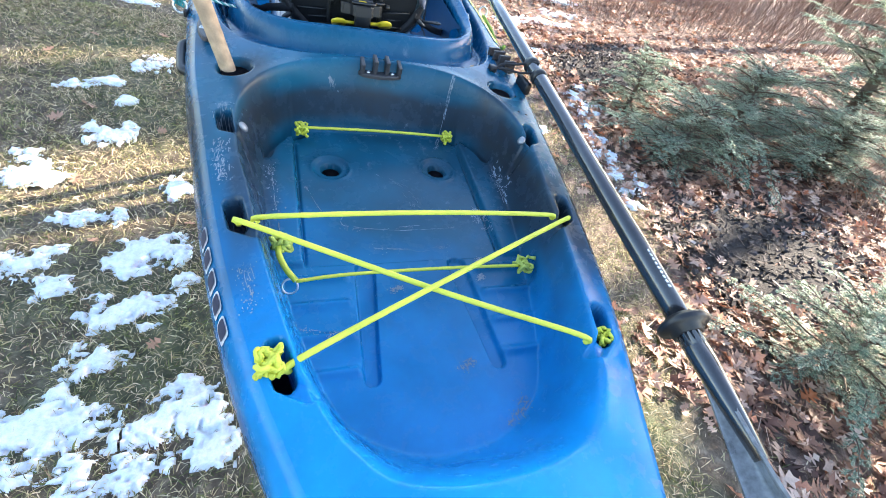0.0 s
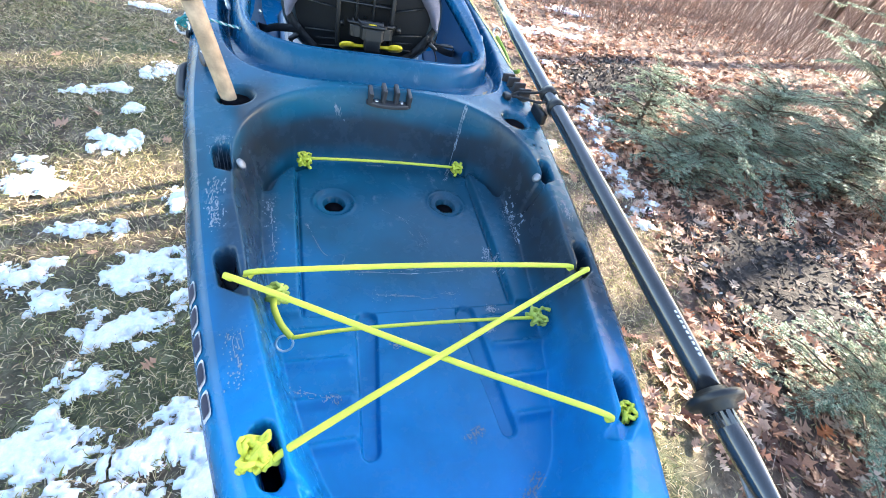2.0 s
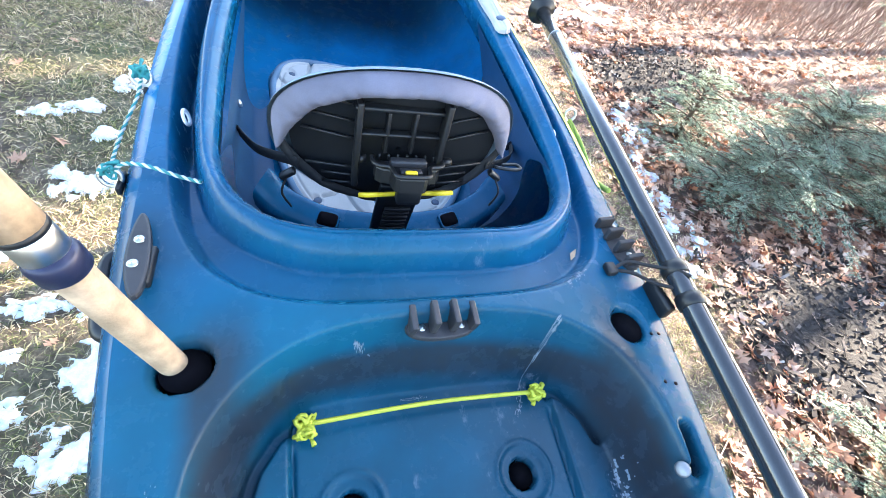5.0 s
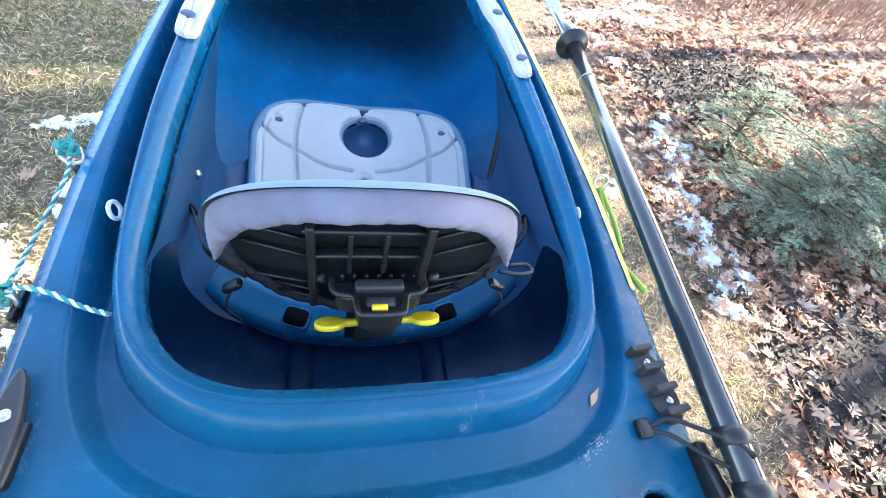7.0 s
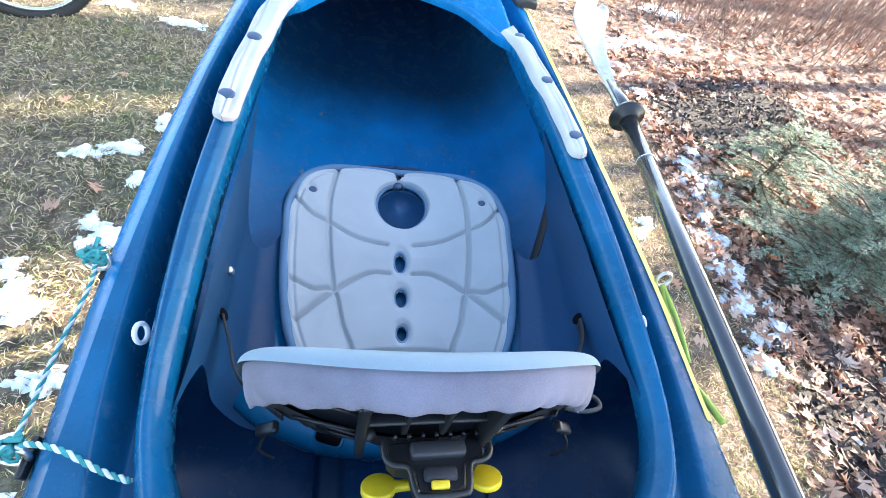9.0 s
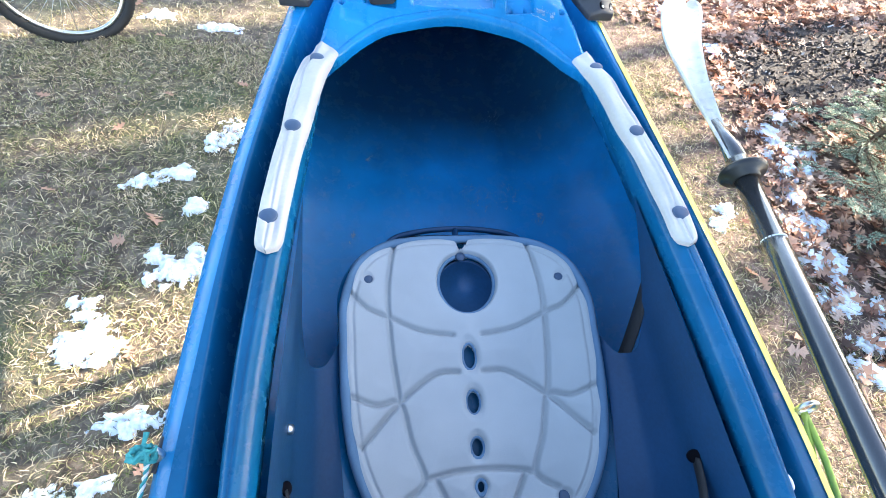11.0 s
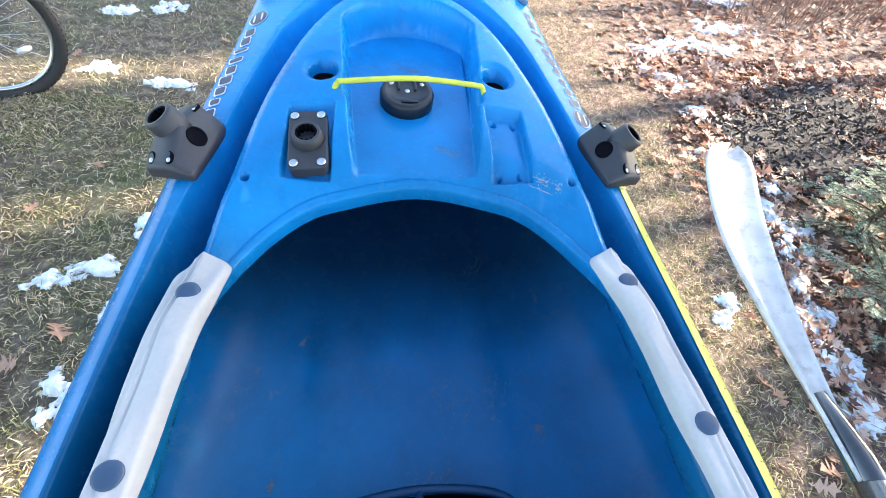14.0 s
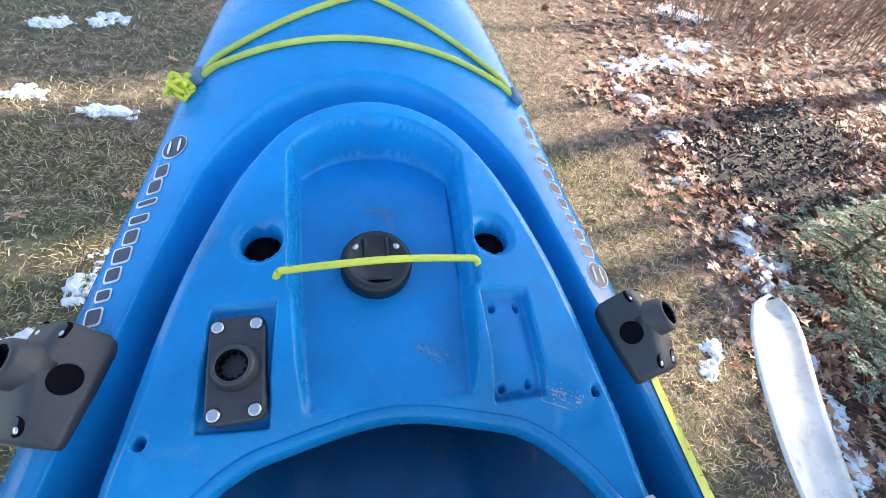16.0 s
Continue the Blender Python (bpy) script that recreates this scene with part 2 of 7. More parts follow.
    scratch = noise_tex(nt, 2.2, 9, 0.72, stretch.outputs[0])
    area = noise_tex(nt, 5.0, 3, 0.5)
    rub = mathn(nt, "MULTIPLY", ramp(nt, scratch, [(0.60, (0, 0, 0)), (0.68, (1, 1, 1))]), ramp(nt, area, [(0.56, (0, 0, 0)), (0.70, (0.45,) * 3)]))
    base = mix(nt, rub, base, (0.26, 0.33, 0.40))
    nt.links.new(base, b.inputs["Base Color"])
    rough = mathn(nt, "MULTIPLY_ADD", smear, 0.30)
    rough.node.inputs[2].default_value = 0.11
    b.inputs["Specular IOR Level"].default_value = 0.22
    nt.links.new(rough, b.inputs["Roughness"])
    bump(nt, b, noise_tex(nt, 240.0, 4, 0.7), 0.12, 0.0006)
    return m


BLUE, BLUE_MID, BLUE_DEEP, NAVY = (0.0, 0.242, 0.585), (0.0, 0.170, 0.40), (0.0, 0.092, 0.205), (0.003, 0.086, 0.150)
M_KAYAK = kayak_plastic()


def hull_plastic():
    """The thin hull wall lets some daylight through."""
    m = kayak_plastic("thin_blue_plastic", True)
    nt = m.node_tree
    b = nt.nodes["Principled BSDF"]
    out = nt.nodes["Material Output"]
    # shade low in the hull behind the seat, painted as a darker blue
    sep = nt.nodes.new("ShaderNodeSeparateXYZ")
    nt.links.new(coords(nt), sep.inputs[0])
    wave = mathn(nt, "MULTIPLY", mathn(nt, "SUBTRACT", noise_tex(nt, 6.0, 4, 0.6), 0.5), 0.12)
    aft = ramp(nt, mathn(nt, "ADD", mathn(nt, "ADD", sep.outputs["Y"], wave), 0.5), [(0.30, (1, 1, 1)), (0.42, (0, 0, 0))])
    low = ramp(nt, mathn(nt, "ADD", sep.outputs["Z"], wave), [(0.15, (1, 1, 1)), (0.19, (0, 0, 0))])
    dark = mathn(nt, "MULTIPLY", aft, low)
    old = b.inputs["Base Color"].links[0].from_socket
    # the shade under the bow deck, painted into the hull's inner colour
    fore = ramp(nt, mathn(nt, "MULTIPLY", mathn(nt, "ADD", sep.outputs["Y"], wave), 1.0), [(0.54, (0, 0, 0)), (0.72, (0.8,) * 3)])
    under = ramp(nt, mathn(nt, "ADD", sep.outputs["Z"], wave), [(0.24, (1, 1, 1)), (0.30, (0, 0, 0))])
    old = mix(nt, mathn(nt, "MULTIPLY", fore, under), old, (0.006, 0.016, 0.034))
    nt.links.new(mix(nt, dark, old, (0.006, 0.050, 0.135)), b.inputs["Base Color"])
    thin = nt.nodes.new("ShaderNodeBsdfTranslucent")
    thin.inputs["Color"].default_value = (0.015, 0.20, 0.70, 1)
    blend = nt.nodes.new("ShaderNodeMixShader")
    nt.links.new(mathn(nt, "MULTIPLY", mathn(nt, "SUBTRACT", 1.0, dark), 0.006), blend.inputs[0])
    nt.links.new(b.outputs[0], blend.inputs[1])
    nt.links.new(thin.outputs[0], blend.inputs[2])
    nt.links.new(blend.outputs[0], out.inputs["Surface"])
    return m


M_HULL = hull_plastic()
M_BLACK = plain("black_nylon", (0.009, 0.010, 0.012), 0.42)
M_CHAR = plain("charcoal_nylon", (0.034, 0.034, 0.038), 0.5)
M_STEEL = plain("stainless_steel", (0.62, 0.62, 0.62), 0.3, 1.0, var=0.1)
M_CORD = plain("lime_yellow_cord", (0.60, 0.61, 0.06), 0.6, var=0.2, fine=700, relief=0.5)
M_CORD_DULL = plain("weathered_yellow_cord", (0.48, 0.54, 0.10), 0.7, var=0.25, fine=700, relief=0.5)
M_YELLOW = plain("yellow_plastic", (0.72, 0.52, 0.02), 0.4, var=0.1)
M_VINYL = plain("pale_grey_vinyl", (0.43, 0.41, 0.385), 0.45, var=0.14, scale=9)
M_CUSHION = plain("pale_grey_neoprene", (0.18, 0.25, 0.30), 0.8, var=0.12, scale=7, fine=900, relief=0.35)
M_BIND = plain("slate_blue_binding", (0.10, 0.19, 0.29), 0.8, var=0.2, fine=900, relief=0.4)
M_SNAP = plain("dark_slate_plastic", (0.030, 0.062, 0.115), 0.4, var=0.2)
M_MAUVE = plain("faded_mauve_fabric", (0.15, 0.148, 0.195), 0.85, var=0.3, scale=12, fine=900, relief=0.4)
M_CORK = plain("worn_cork", (0.43, 0.30, 0.19), 0.75, var=0.42, scale=34, fine=140, relief=0.6)
M_ZINC = plain("dull_zinc", (0.30, 0.31, 0.33), 0.5, 0.8, var=0.25)
M_STRAP = plain("black_webbing", (0.012, 0.012, 0.014), 0.7, fine=600, relief=0.4)
# near-black for holes, the shade inside them put into the colour
M_HOLE = plain("hole_shade_black", (0.004, 0.004, 0.006), 0.9)
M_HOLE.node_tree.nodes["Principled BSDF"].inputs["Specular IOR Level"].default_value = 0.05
M_ROPE_G = plain("green_braided_rope", (0.02, 0.22, 0.22), 0.7, var=0.3, fine=500, relief=0.5)
M_ROPE_W = plain("white_braided_rope", (0.55, 0.57, 0.56), 0.7, var=0.2, fine=500, relief=0.5)
M_PENNANT = plain("lime_webbing", (0.35, 0.45, 0.08), 0.7)
M_SEATBASE = plain("dark_navy_plastic", (0.006, 0.045, 0.112), 0.42, var=0.3, scale=6)
M_SEATBASE.node_tree.nodes["Principled BSDF"].inputs["Specular IOR Level"].default_value = 0.3
M_SCUFF = plain("rubbed_pale_plastic", (0.20, 0.25, 0.30), 0.75, var=0.4, fine=400)

# ---- the kayak's moulded shell ----
STERN, BOW = -0.88, 2.32
BEAM = [(-0.88, 0.012), (-0.85, 0.05), (-0.78, 0.095), (-0.70, 0.13), (-0.59, 0.17), (-0.5, 0.203), (-0.41, 0.235), (-0.32, 0.26), (-0.18, 0.289), (0, 0.318),
        (0.18, 0.345), (0.33, 0.361), (0.5, 0.375), (0.65, 0.384), (0.82, 0.387), (1.0, 0.381), (1.15, 0.366), (1.335, 0.338), (1.5, 0.307), (1.65, 0.279), (1.8, 0.257),
        (1.9, 0.240), (2.0, 0.217), (2.15, 0.160), (2.26, 0.090), (2.32, 0.012)]
SHEER = [(-0.88, 0.955), (-0.41, 0.96), (0, 0.980), (0.1, 0.985), (0.3, 1.0), (0.5, 1.013), (1.0, 1.05), (1.25, 1.088), (1.4, 1.117), (1.5, 1.138), (1.8, 1.187), (2.0, 1.225), (2.32, 1.285)]
CROWN = [(-0.88, 0.012), (-0.5, 0.018), (0.2, 0.030), (0.8, 0.02), (1.2, 0.02), (1.45, 0.045), (1.8, 0.055), (2.1, 0.05), (2.32, 0.01)]
KEEL = [(-0.88, 0.90), (-0.7, 0.81), (-0.4, 0.765), (0, 0.75), (0.6, 0.755), (1.2, 0.79), (1.6, 0.84), (1.95, 0.92), (2.2, 1.06), (2.32, 1.24)]

WELL = outline([(0, -0.545), (0.09, -0.53), (0.132, -0.492), (0.158, -0.445), (0.181, -0.37), (0.209, -0.25), (0.227, -0.14), (0.243, -0.06), (0.25, 0.03), (0.238, 0.10), (0.195, 0.155), (0.12, 0.190), (0, 0.200)])
WELL_FLOOR = outline([(0, -0.475), (0.05, -0.470), (0.10, -0.445), (0.135, -0.405), (0.168, -0.31), (0.186, -0.23), (0.2, -0.15), (0.213, -0.06), (0.217, 0.03), (0.206, 0.10), (0.160, 0.150), (0.08, 0.158), (0, 0.158)])
GUTTER_OUT = outline([(0, 0.212), (0.15, 0.222), (0.235, 0.263), (0.28, 0.33), (0.302, 0.41), (0.318, 0.53), (0.332, 0.75), (0.331, 1.0), (0.308, 1.2), (0.283, 1.33), (0.246, 1.45), (0.218, 1.55), (0.186, 1.645), (0.125, 1.715), (0.05, 1.755), (0, 1.760)])
GUTTER_IN = outline([(0, 0.270), (0.12, 0.275), (0.19, 0.303), (0.243, 0.355), (0.268, 0.42), (0.279, 0.47), (0.290, 0.56), (0.299, 0.70), (0.298, 0.85), (0.290, 0.95), (0.275, 1.1), (0.252, 1.25), (0.228, 1.36), (0.208, 1.45), (0.183, 1.53), (0.142, 1.62), (0.085, 1.685), (0, 1.710)])
COCKPIT_HALF = [(0, 0.300), (0.10, 0.303), (0.155, 0.314), (0.197, 0.336), (0.231, 0.374), (0.252, 0.417), (0.262, 0.465), (0.266, 0.52), (0.269, 0.60), (0.271, 0.70), (0.268, 0.82), (0.262, 0.95), (0.253, 1.08), (0.238, 1.18), (0.224, 1.228), (0.208, 1.264), (0.182, 1.295), (0.142, 1.325), (0.10, 1.339), (0, 1.355)]
COCKPIT = outline(COCKPIT_HALF)
SLOTS = ((0.266, 0.022, 0.012), (0.243, -0.180, 0.016), (0.194, -0.392, 0.02))
TRAY = outline([(0, 1.362), (0.068, 1.364), (0.080, 1.372), (0.088, 1.45), (0.096, 1.62), (0.088, 1.650), (0.05, 1.675), (0, 1.685)])


def beam(y):
    return curve(y, BEAM)


def gunwale(y):
    return curve(y, SHEER)


def bevel_of(y):
    return np.minimum(curve(y, [(-0.88, 0.02), (-0.4, 0.027), (0.15, 0.026), (0.5, 0.036), (0.9, 0.043), (1.2, 0.043), (1.5, 0.034), (1.8, 0.026), (2.32, 0.02)]), beam(y) * 0.35)


def base_deck(X, Y):
    w = np.maximum(beam(Y) - bevel_of(Y), 0.004)
    return gunwale(Y) + curve(Y, CROWN) * (1 - np.clip(np.abs(X) / w, 0, 1) ** 2.2)


def well_floor_z(X, Y):
    z = 0.884 + 0.06 * Y
    ax = np.abs(X)
    # a slightly sunk middle panel, two tapering grooves, cross ribs beside them
    edge = 0.160 + 0.02 * (Y + 0.18)
    panel = step(edge - 0.002, edge + 0.002, ax) * step(-0.190, -0.186, Y)
    z = z + 0.007 * panel
    z = z - 0.005 * step(-0.190, -0.186, Y) * (1 - step(edge - 0.002, edge + 0.002, ax))
    z = z - 0.006 * np.exp(-((ax - edge + 0.001) / 0.003) ** 2) * step(-0.186, -0.176, Y) * (1 - step(0.10, 0.12, Y))
    for s in (-1, 1):
        d = line_dist(X, Y, [(s * 0.074, -0.200), (s * 0.087, -0.372)])
        width = 0.014 - 0.004 * step(-0.2, -0.37, Y)
        z = z - 0.010 * (1 - step(width - 0.002, width + 0.002, d))
    for y0 in (-0.213, -0.258, -0.308, -0.36):
        z = z + 0.006 * np.exp(-((Y - y0) / 0.006) ** 2) * step(0.096, 0.105, ax)
    return z


def capsule_pit(X, Y, a, b, r, soft=0.0035):
    return 1 - step(r - soft, r + soft, line_dist(X, Y, [a, b]))


def deck_z(X, Y):
    z = base_deck(X, Y)
    # coaming and bow console stand up inside the gutter
    d_out, d_in = sdf(X, Y, GUTTER_OUT), sdf(X, Y, GUTTER_IN)
    depth = curve(Y, [(0.15, 0.022), (0.33, 0.025), (0.45, 0.040), (0.56, 0.072), (1.0, 0.084), (1.4, 0.074), (1.62, 0.050), (1.75, 0.036), (1.9, 0.034)])
    crease = 0.007 + 0.010 * step(0.42, 0.62, Y)
    gut = step(0.003, -0.018, d_out) * np.clip((d_in + 0.002) / (crease + 0.002), 0, 1) ** 1.3
    z = z - depth * gut
    rise = curve(Y, [(0.2, 0.010), (0.33, 0.011), (0.45, 0.013), (0.55, 0.017), (0.7, 0.021), (0.9, 0.026), (1.05, 0.024), (1.2, 0.019), (1.3, 0.012), (1.36, 0.008), (1.45, 0.005), (1.55, 0.003), (1.7, 0.0)])
    z = z + rise * step(0.002, -0.014, d_in)
    # the coaming's crest is rounded like a tube
    d_c = sdf(X, Y, COCKPIT)
    across_rim = np.clip(d_c / (d_c - d_in + 1e-6), 0, 1)
    z = z + 0.008 * np.sqrt(np.clip(4 * across_rim * (1 - across_rim), 0, 1)) * (d_in < 0) * (d_c > 0) * (1 - step(0.95, 1.15, Y))
    # the console rolls down into the cockpit
    z = z - 0.034 * np.clip(1 - d_c / 0.062, 0, 1) ** 1.5 * (d_c > -0.02) * step(1.16, 1.28, Y)
    # rear well
    dt, db = -sdf(X, Y, WELL), sdf(X, Y, WELL_FLOOR)
    s = np.where(dt <= 0, 0, np.where(db <= 0, 1, dt / (dt + np.maximum(db, 0) + 1e-9)))
    s = step(0, 1, s) * 0.7 + s * 0.3
    z = z + 0.0015 * np.exp(-(dt / 0.014) ** 2)
    z = z * (1 - s) + well_floor_z(X, Y) * s
    # short curved trenches where the front cord is tied off
    for sx in (-1, 1):
        d = line_dist(X, Y, [(sx * 0.150, 0.144), (sx * 0.180, 0.128), (sx * 0.203, 0.096), (sx * 0.212, 0.066)])
        z = z - 0.020 * (1 - step(0.0055, 0.0095, d))
    # drains
    for sx in (-0.103, 0.103):
        r = np.hypot(X - sx, Y - 0.045)
        z = z - 0.004 * (1 - step(0.030, 0.036, r)) + 0.003 * np.exp(-((r - 0.033) / 0.004) ** 2) - 0.07 * (1 - step(0.0145, 0.0185, r))
    # rod holes beside the coaming
    for sx in (-1, 1):
        r = np.hypot((X - sx * 0.256) / 1.08, Y - 0.170)
        z = z - 0.004 * (1 - step(0.024, 0.031, r)) - 0.11 * (1 - step(0.0205, 0.0245, r))
    # cord slots in the side decks, each with a notch towards the well
    for sx in (-1, 1):
        for x, y, lean in SLOTS:
            z = z - 0.05 * capsule_pit(X, Y, (sx * x, y + 0.014), (sx * (x - lean * 0.4), y - 0.018), 0.0095)
            z = z - 0.012 * capsule_pit(X, Y, (sx * (x - lean * 0.4), y - 0.022), (sx * (x - 0.03), y - 0.038), 0.009)
    # bow console: tray, screw holes, recesses
    tray = step(0.003, -0.004, sdf(X, Y, TRAY))
    z = z * (1 - tray) + (1.128 + 0.10 * (Y - 1.377)) * tray
    for sx in (-1, 1):
        z = z - 0.016 * capsule_pit(X, Y, (sx * 0.092, 1.470), (sx * 0.098, 1.635), 0.0035 + 0.001 * sx, 0.002)
        r = np.hypot(X - sx * 0.123, Y - 1.524)
        z = z - 0.006 * (1 - step(0.022, 0.030, r)) - 0.05 * (1 - step(0.017, 0.021, r))
        cut = np.maximum(np.abs(X - sx * (0.1365 if sx < 0 else 0.126) - (Y - 1.406) * sx * -0.05) - (0.0285 if sx < 0 else 0.0265), np.abs(Y - 1.406) - 0.0505)
        z = z - (0.013 if sx < 0 else 0.016) * step(0.002, -0.002, cut)
        cut = np.maximum(np.abs(X - sx * 0.186) - 0.020, np.abs(Y - 1.334) - 0.010)
        z = z - 0.004 * step(0.006, -0.006, cut)
        r = np.hypot(X - sx * 0.208, Y - 1.352)
        z = z - 0.02 * (1 - step(0.003, 0.006, r))
    for x, y in ((0.110, 1.444), (0.140, 1.445), (0.112, 1.368), (0.141, 1.369)):
        z = z - 0.012 * (1 - step(0.0015, 0.0045, np.hypot(X - x, Y - y)))
    return z


kayak = thing("kayak", (0, 0.72, 0.75), "blue and navy sit-inside fishing kayak with a rear cargo well", "kayak")
NY, NX = 1240, 321
gy = np.linspace(STERN, BOW, NY)
gv = np.linspace(-1, 1, NX)
GY = np.repeat(gy[:, None], NX, 1)
GX = gv[None, :] * np.maximum(beam(gy) - bevel_of(gy), 0.004)[:, None]
GZ = deck_z(GX, GY)
cock = sdf(GX, GY, COCKPIT)
mid = (cock[:-1, :-1] + cock[1:, 1:] + cock[:-1, 1:] + cock[1:, :-1]) / 4
keep = mid > 0.0003
CX, CY = (GX[:-1, :-1] + GX[1:, 1:]) / 2, (GY[:-1, :-1] + GY[1:, 1:]) / 2
for s in (-1, 1):
    for x, y, lean in SLOTS:
        keep &= line_dist(CX, CY, [(s * x, y + 0.014), (s * (x - lean * 0.4), y - 0.018)]) > 0.0075
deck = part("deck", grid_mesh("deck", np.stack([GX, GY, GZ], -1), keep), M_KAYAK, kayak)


def deck_height(x, y):
    """The finished deck's height, from its grid."""
    fy = min(max((y - STERN) / (BOW - STERN) * (NY - 1), 0), NY - 1.001)
    fx = min(max((x / max(float(beam(y) - bevel_of(y)), 0.004) + 1) / 2 * (NX - 1), 0), NX - 1.001)
    i, j = int(fy), int(fx)
    a, b = fy - i, fx - j
    return float((GZ[i, j] * (1 - b) + GZ[i, j + 1] * b) * (1 - a) + (GZ[i + 1, j] * (1 - b) + GZ[i + 1, j + 1] * b) * a)


def hull_section(y, n=26):
    """Points from the deck's edge round the bottom to the other deck edge."""
    w, b, zg, zk = float(beam(y)), float(bevel_of(y)), float(gunwale(y)), float(curve(y, KEEL))
    top = [(w - b, zg), (w - b * 0.7, zg - 0.005), (w - b * 0.35, zg - 0.020), (w - b * 0.1, zg - 0.045), (w, zg - 0.065 * min(1, w / 0.1))]
    z1 = top[-1][1]
    side = []
    for i in range(1, n + 1):
        a = i / n * math.pi / 2
        x, z = w * math.cos(a) ** 0.55, z1 - (z1 - zk) * math.sin(a) ** 0.62
        z += 0.010 * math.exp(-((x - 0.13) / 0.012) ** 2) * min(1, w / 0.2)
        side.append((x if i < n else 0.0, z))
    half = top + side
    return [(x, y, z) for x, z in half] + [(-x, y, z) for x, z in half[-2::-1]]


hull_rows = np.array([hull_section(y) for y in np.concatenate([np.linspace(STERN, -0.6, 24), np.linspace(-0.58, 1.9, 110), np.linspace(1.92, BOW, 30)])])
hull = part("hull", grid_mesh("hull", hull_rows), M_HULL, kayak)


# the rolled edge of the cockpit, swept along its outline
rim_line = outline(COCKPIT_HALF, 8)
tang = np.roll(rim_line, -1, 0) - np.roll(rim_line, 1, 0)
tang /= np.linalg.norm(tang, axis=1)[:, None]
outward = np.stack([tang[:, 1], -tang[:, 0]], -1)
rim_top = deck_z(rim_line[None, :, 0], rim_line[None, :, 1])[0]
PROFILE = [(0.0075, -0.001), (0.006, 0.0012), (0.002, 0.0016), (-0.003, 0.0), (-0.0075, -0.004), (-0.0105, -0.010), (-0.0115, -0.018), (-0.0115, -0.034), (-0.008, -0.038)]
thin = 1 - 0.72 * step(1.05, 1.25, rim_line[:, 1])
def rim_height(d, dz):
    if d > 0:
        q = rim_line + outward * d
        return deck_z(q[None, :, 0], q[None, :, 1])[0] + (0.0018 if d < 0.007 else -0.002)
    return rim_top + 0.0016 + dz * (1 - 0.6 * (1 - thin))


rim_pts = np.stack([np.concatenate([rim_line + outward * (d * (thin if d < 0 else 1 + 0 * thin))[:, None], rim_height(d, dz)[:, None]], 1) for d, dz in PROFILE], 1)
rim_pts = np.concatenate([rim_pts, rim_pts[:1]], 0)
cockpit_rim = part("cockpit_rim", grid_mesh("cockpit_rim", rim_pts), M_KAYAK, kayak, "rolled blue cockpit rim")

# ---- ground ----
def ground_mat():
    m, nt, b = surface("winter_turf", 0.95)
    co = coords(nt)
    sep = nt.nodes.new("ShaderNodeSeparateXYZ")
    nt.links.new(co, sep.inputs[0])
    n1, n2, n3 = noise_tex(nt, 1.4, 5), noise_tex(nt, 14, 6, 0.7), noise_tex(nt, 90, 5, 0.75)
    straw = ramp(nt, n2, [(0.3, (0.055, 0.04, 0.028)), (0.5, (0.16, 0.12, 0.085)), (0.72, (0.40, 0.32, 0.235))])
    green = ramp(nt, n2, [(0.3, (0.04, 0.055, 0.025)), (0.7, (0.18, 0.20, 0.10))])
    grass = mix(nt, ramp(nt, n1, [(0.46, (0, 0, 0)), (0.68, (1, 1, 1))]), straw, green)
    litter = ramp(nt, n2, [(0.3, (0.045, 0.028, 0.022)), (0.5, (0.17, 0.105, 0.082)), (0.7, (0.42, 0.30, 0.245))])
    edge = mathn(nt, "ADD", sep.outputs["X"], mathn(nt, "MULTIPLY", mathn(nt, "SUBTRACT", n1, 0.5), 0.9))
    base = mix(nt, ramp(nt, mathn(nt, "MULTIPLY", edge, 0.2), [(0.23, (0, 0, 0)), (0.31, (1, 1, 1))]), grass, litter)
    base = mix(nt, 0.5, base, ramp(nt, n3, [(0.3, (0.15,) * 3), (0.7, (1.1,) * 3)]), "MULTIPLY")
    nt.links.new(base, b.inputs["Base Color"])
    bump(nt, b, n3, 0.6, 0.02)
    return m


def ground_z(x, y):
    return 0.02 * np.sin(x * 1.3 + 0.6) * np.cos(y * 0.9) + 0.012 * np.sin(x * 3.1 + y * 2.3)


M_GROUND = ground_mat()
near = np.concatenate([[-400, -150, -60, -25, -12], np.linspace(-7, 9, 129), [14, 28, 60, 150, 400]])
gxx, gyy = np.meshgrid(near, near + 1)
fall = np.exp(-((gxx / 9) ** 2 + (gyy / 9) ** 2))
ground = part("ground", grid_mesh("ground", np.stack([gxx, gyy, ground_z(gxx, gyy) * fall], -1)), M_GROUND)
tagged(ground, "matted winter lawn running into a leaf-strewn bed", "ground", kind="structure")

# ---- fittings bolted to the kayak ----
def surf(x, y, lift=0.0):
    return Vector((x, y, deck_height(x, y) + lift))


def screw_at(pos, parent, r=0.0045, turn=None):
    return part("screw", lathe([(0, 0.0022), (r * 0.35, 0.0020), (r * 0.38, 0.0010), (r * 0.75, 0.0014), (r, 0.0004), (r, -0.003)], pos, turn, 12), M_STEEL, parent, "steel crosshead screw")


def oval(a, b, n=28, power=2.4):
    pts = []
    for k in range(n):
        t = 2 * math.pi * k / n
        c, s = math.cos(t), math.sin(t)
        pts.append((a * math.copysign(abs(c) ** (2 / power), c), b * math.copysign(abs(s) ** (2 / power), s)))
    return pts


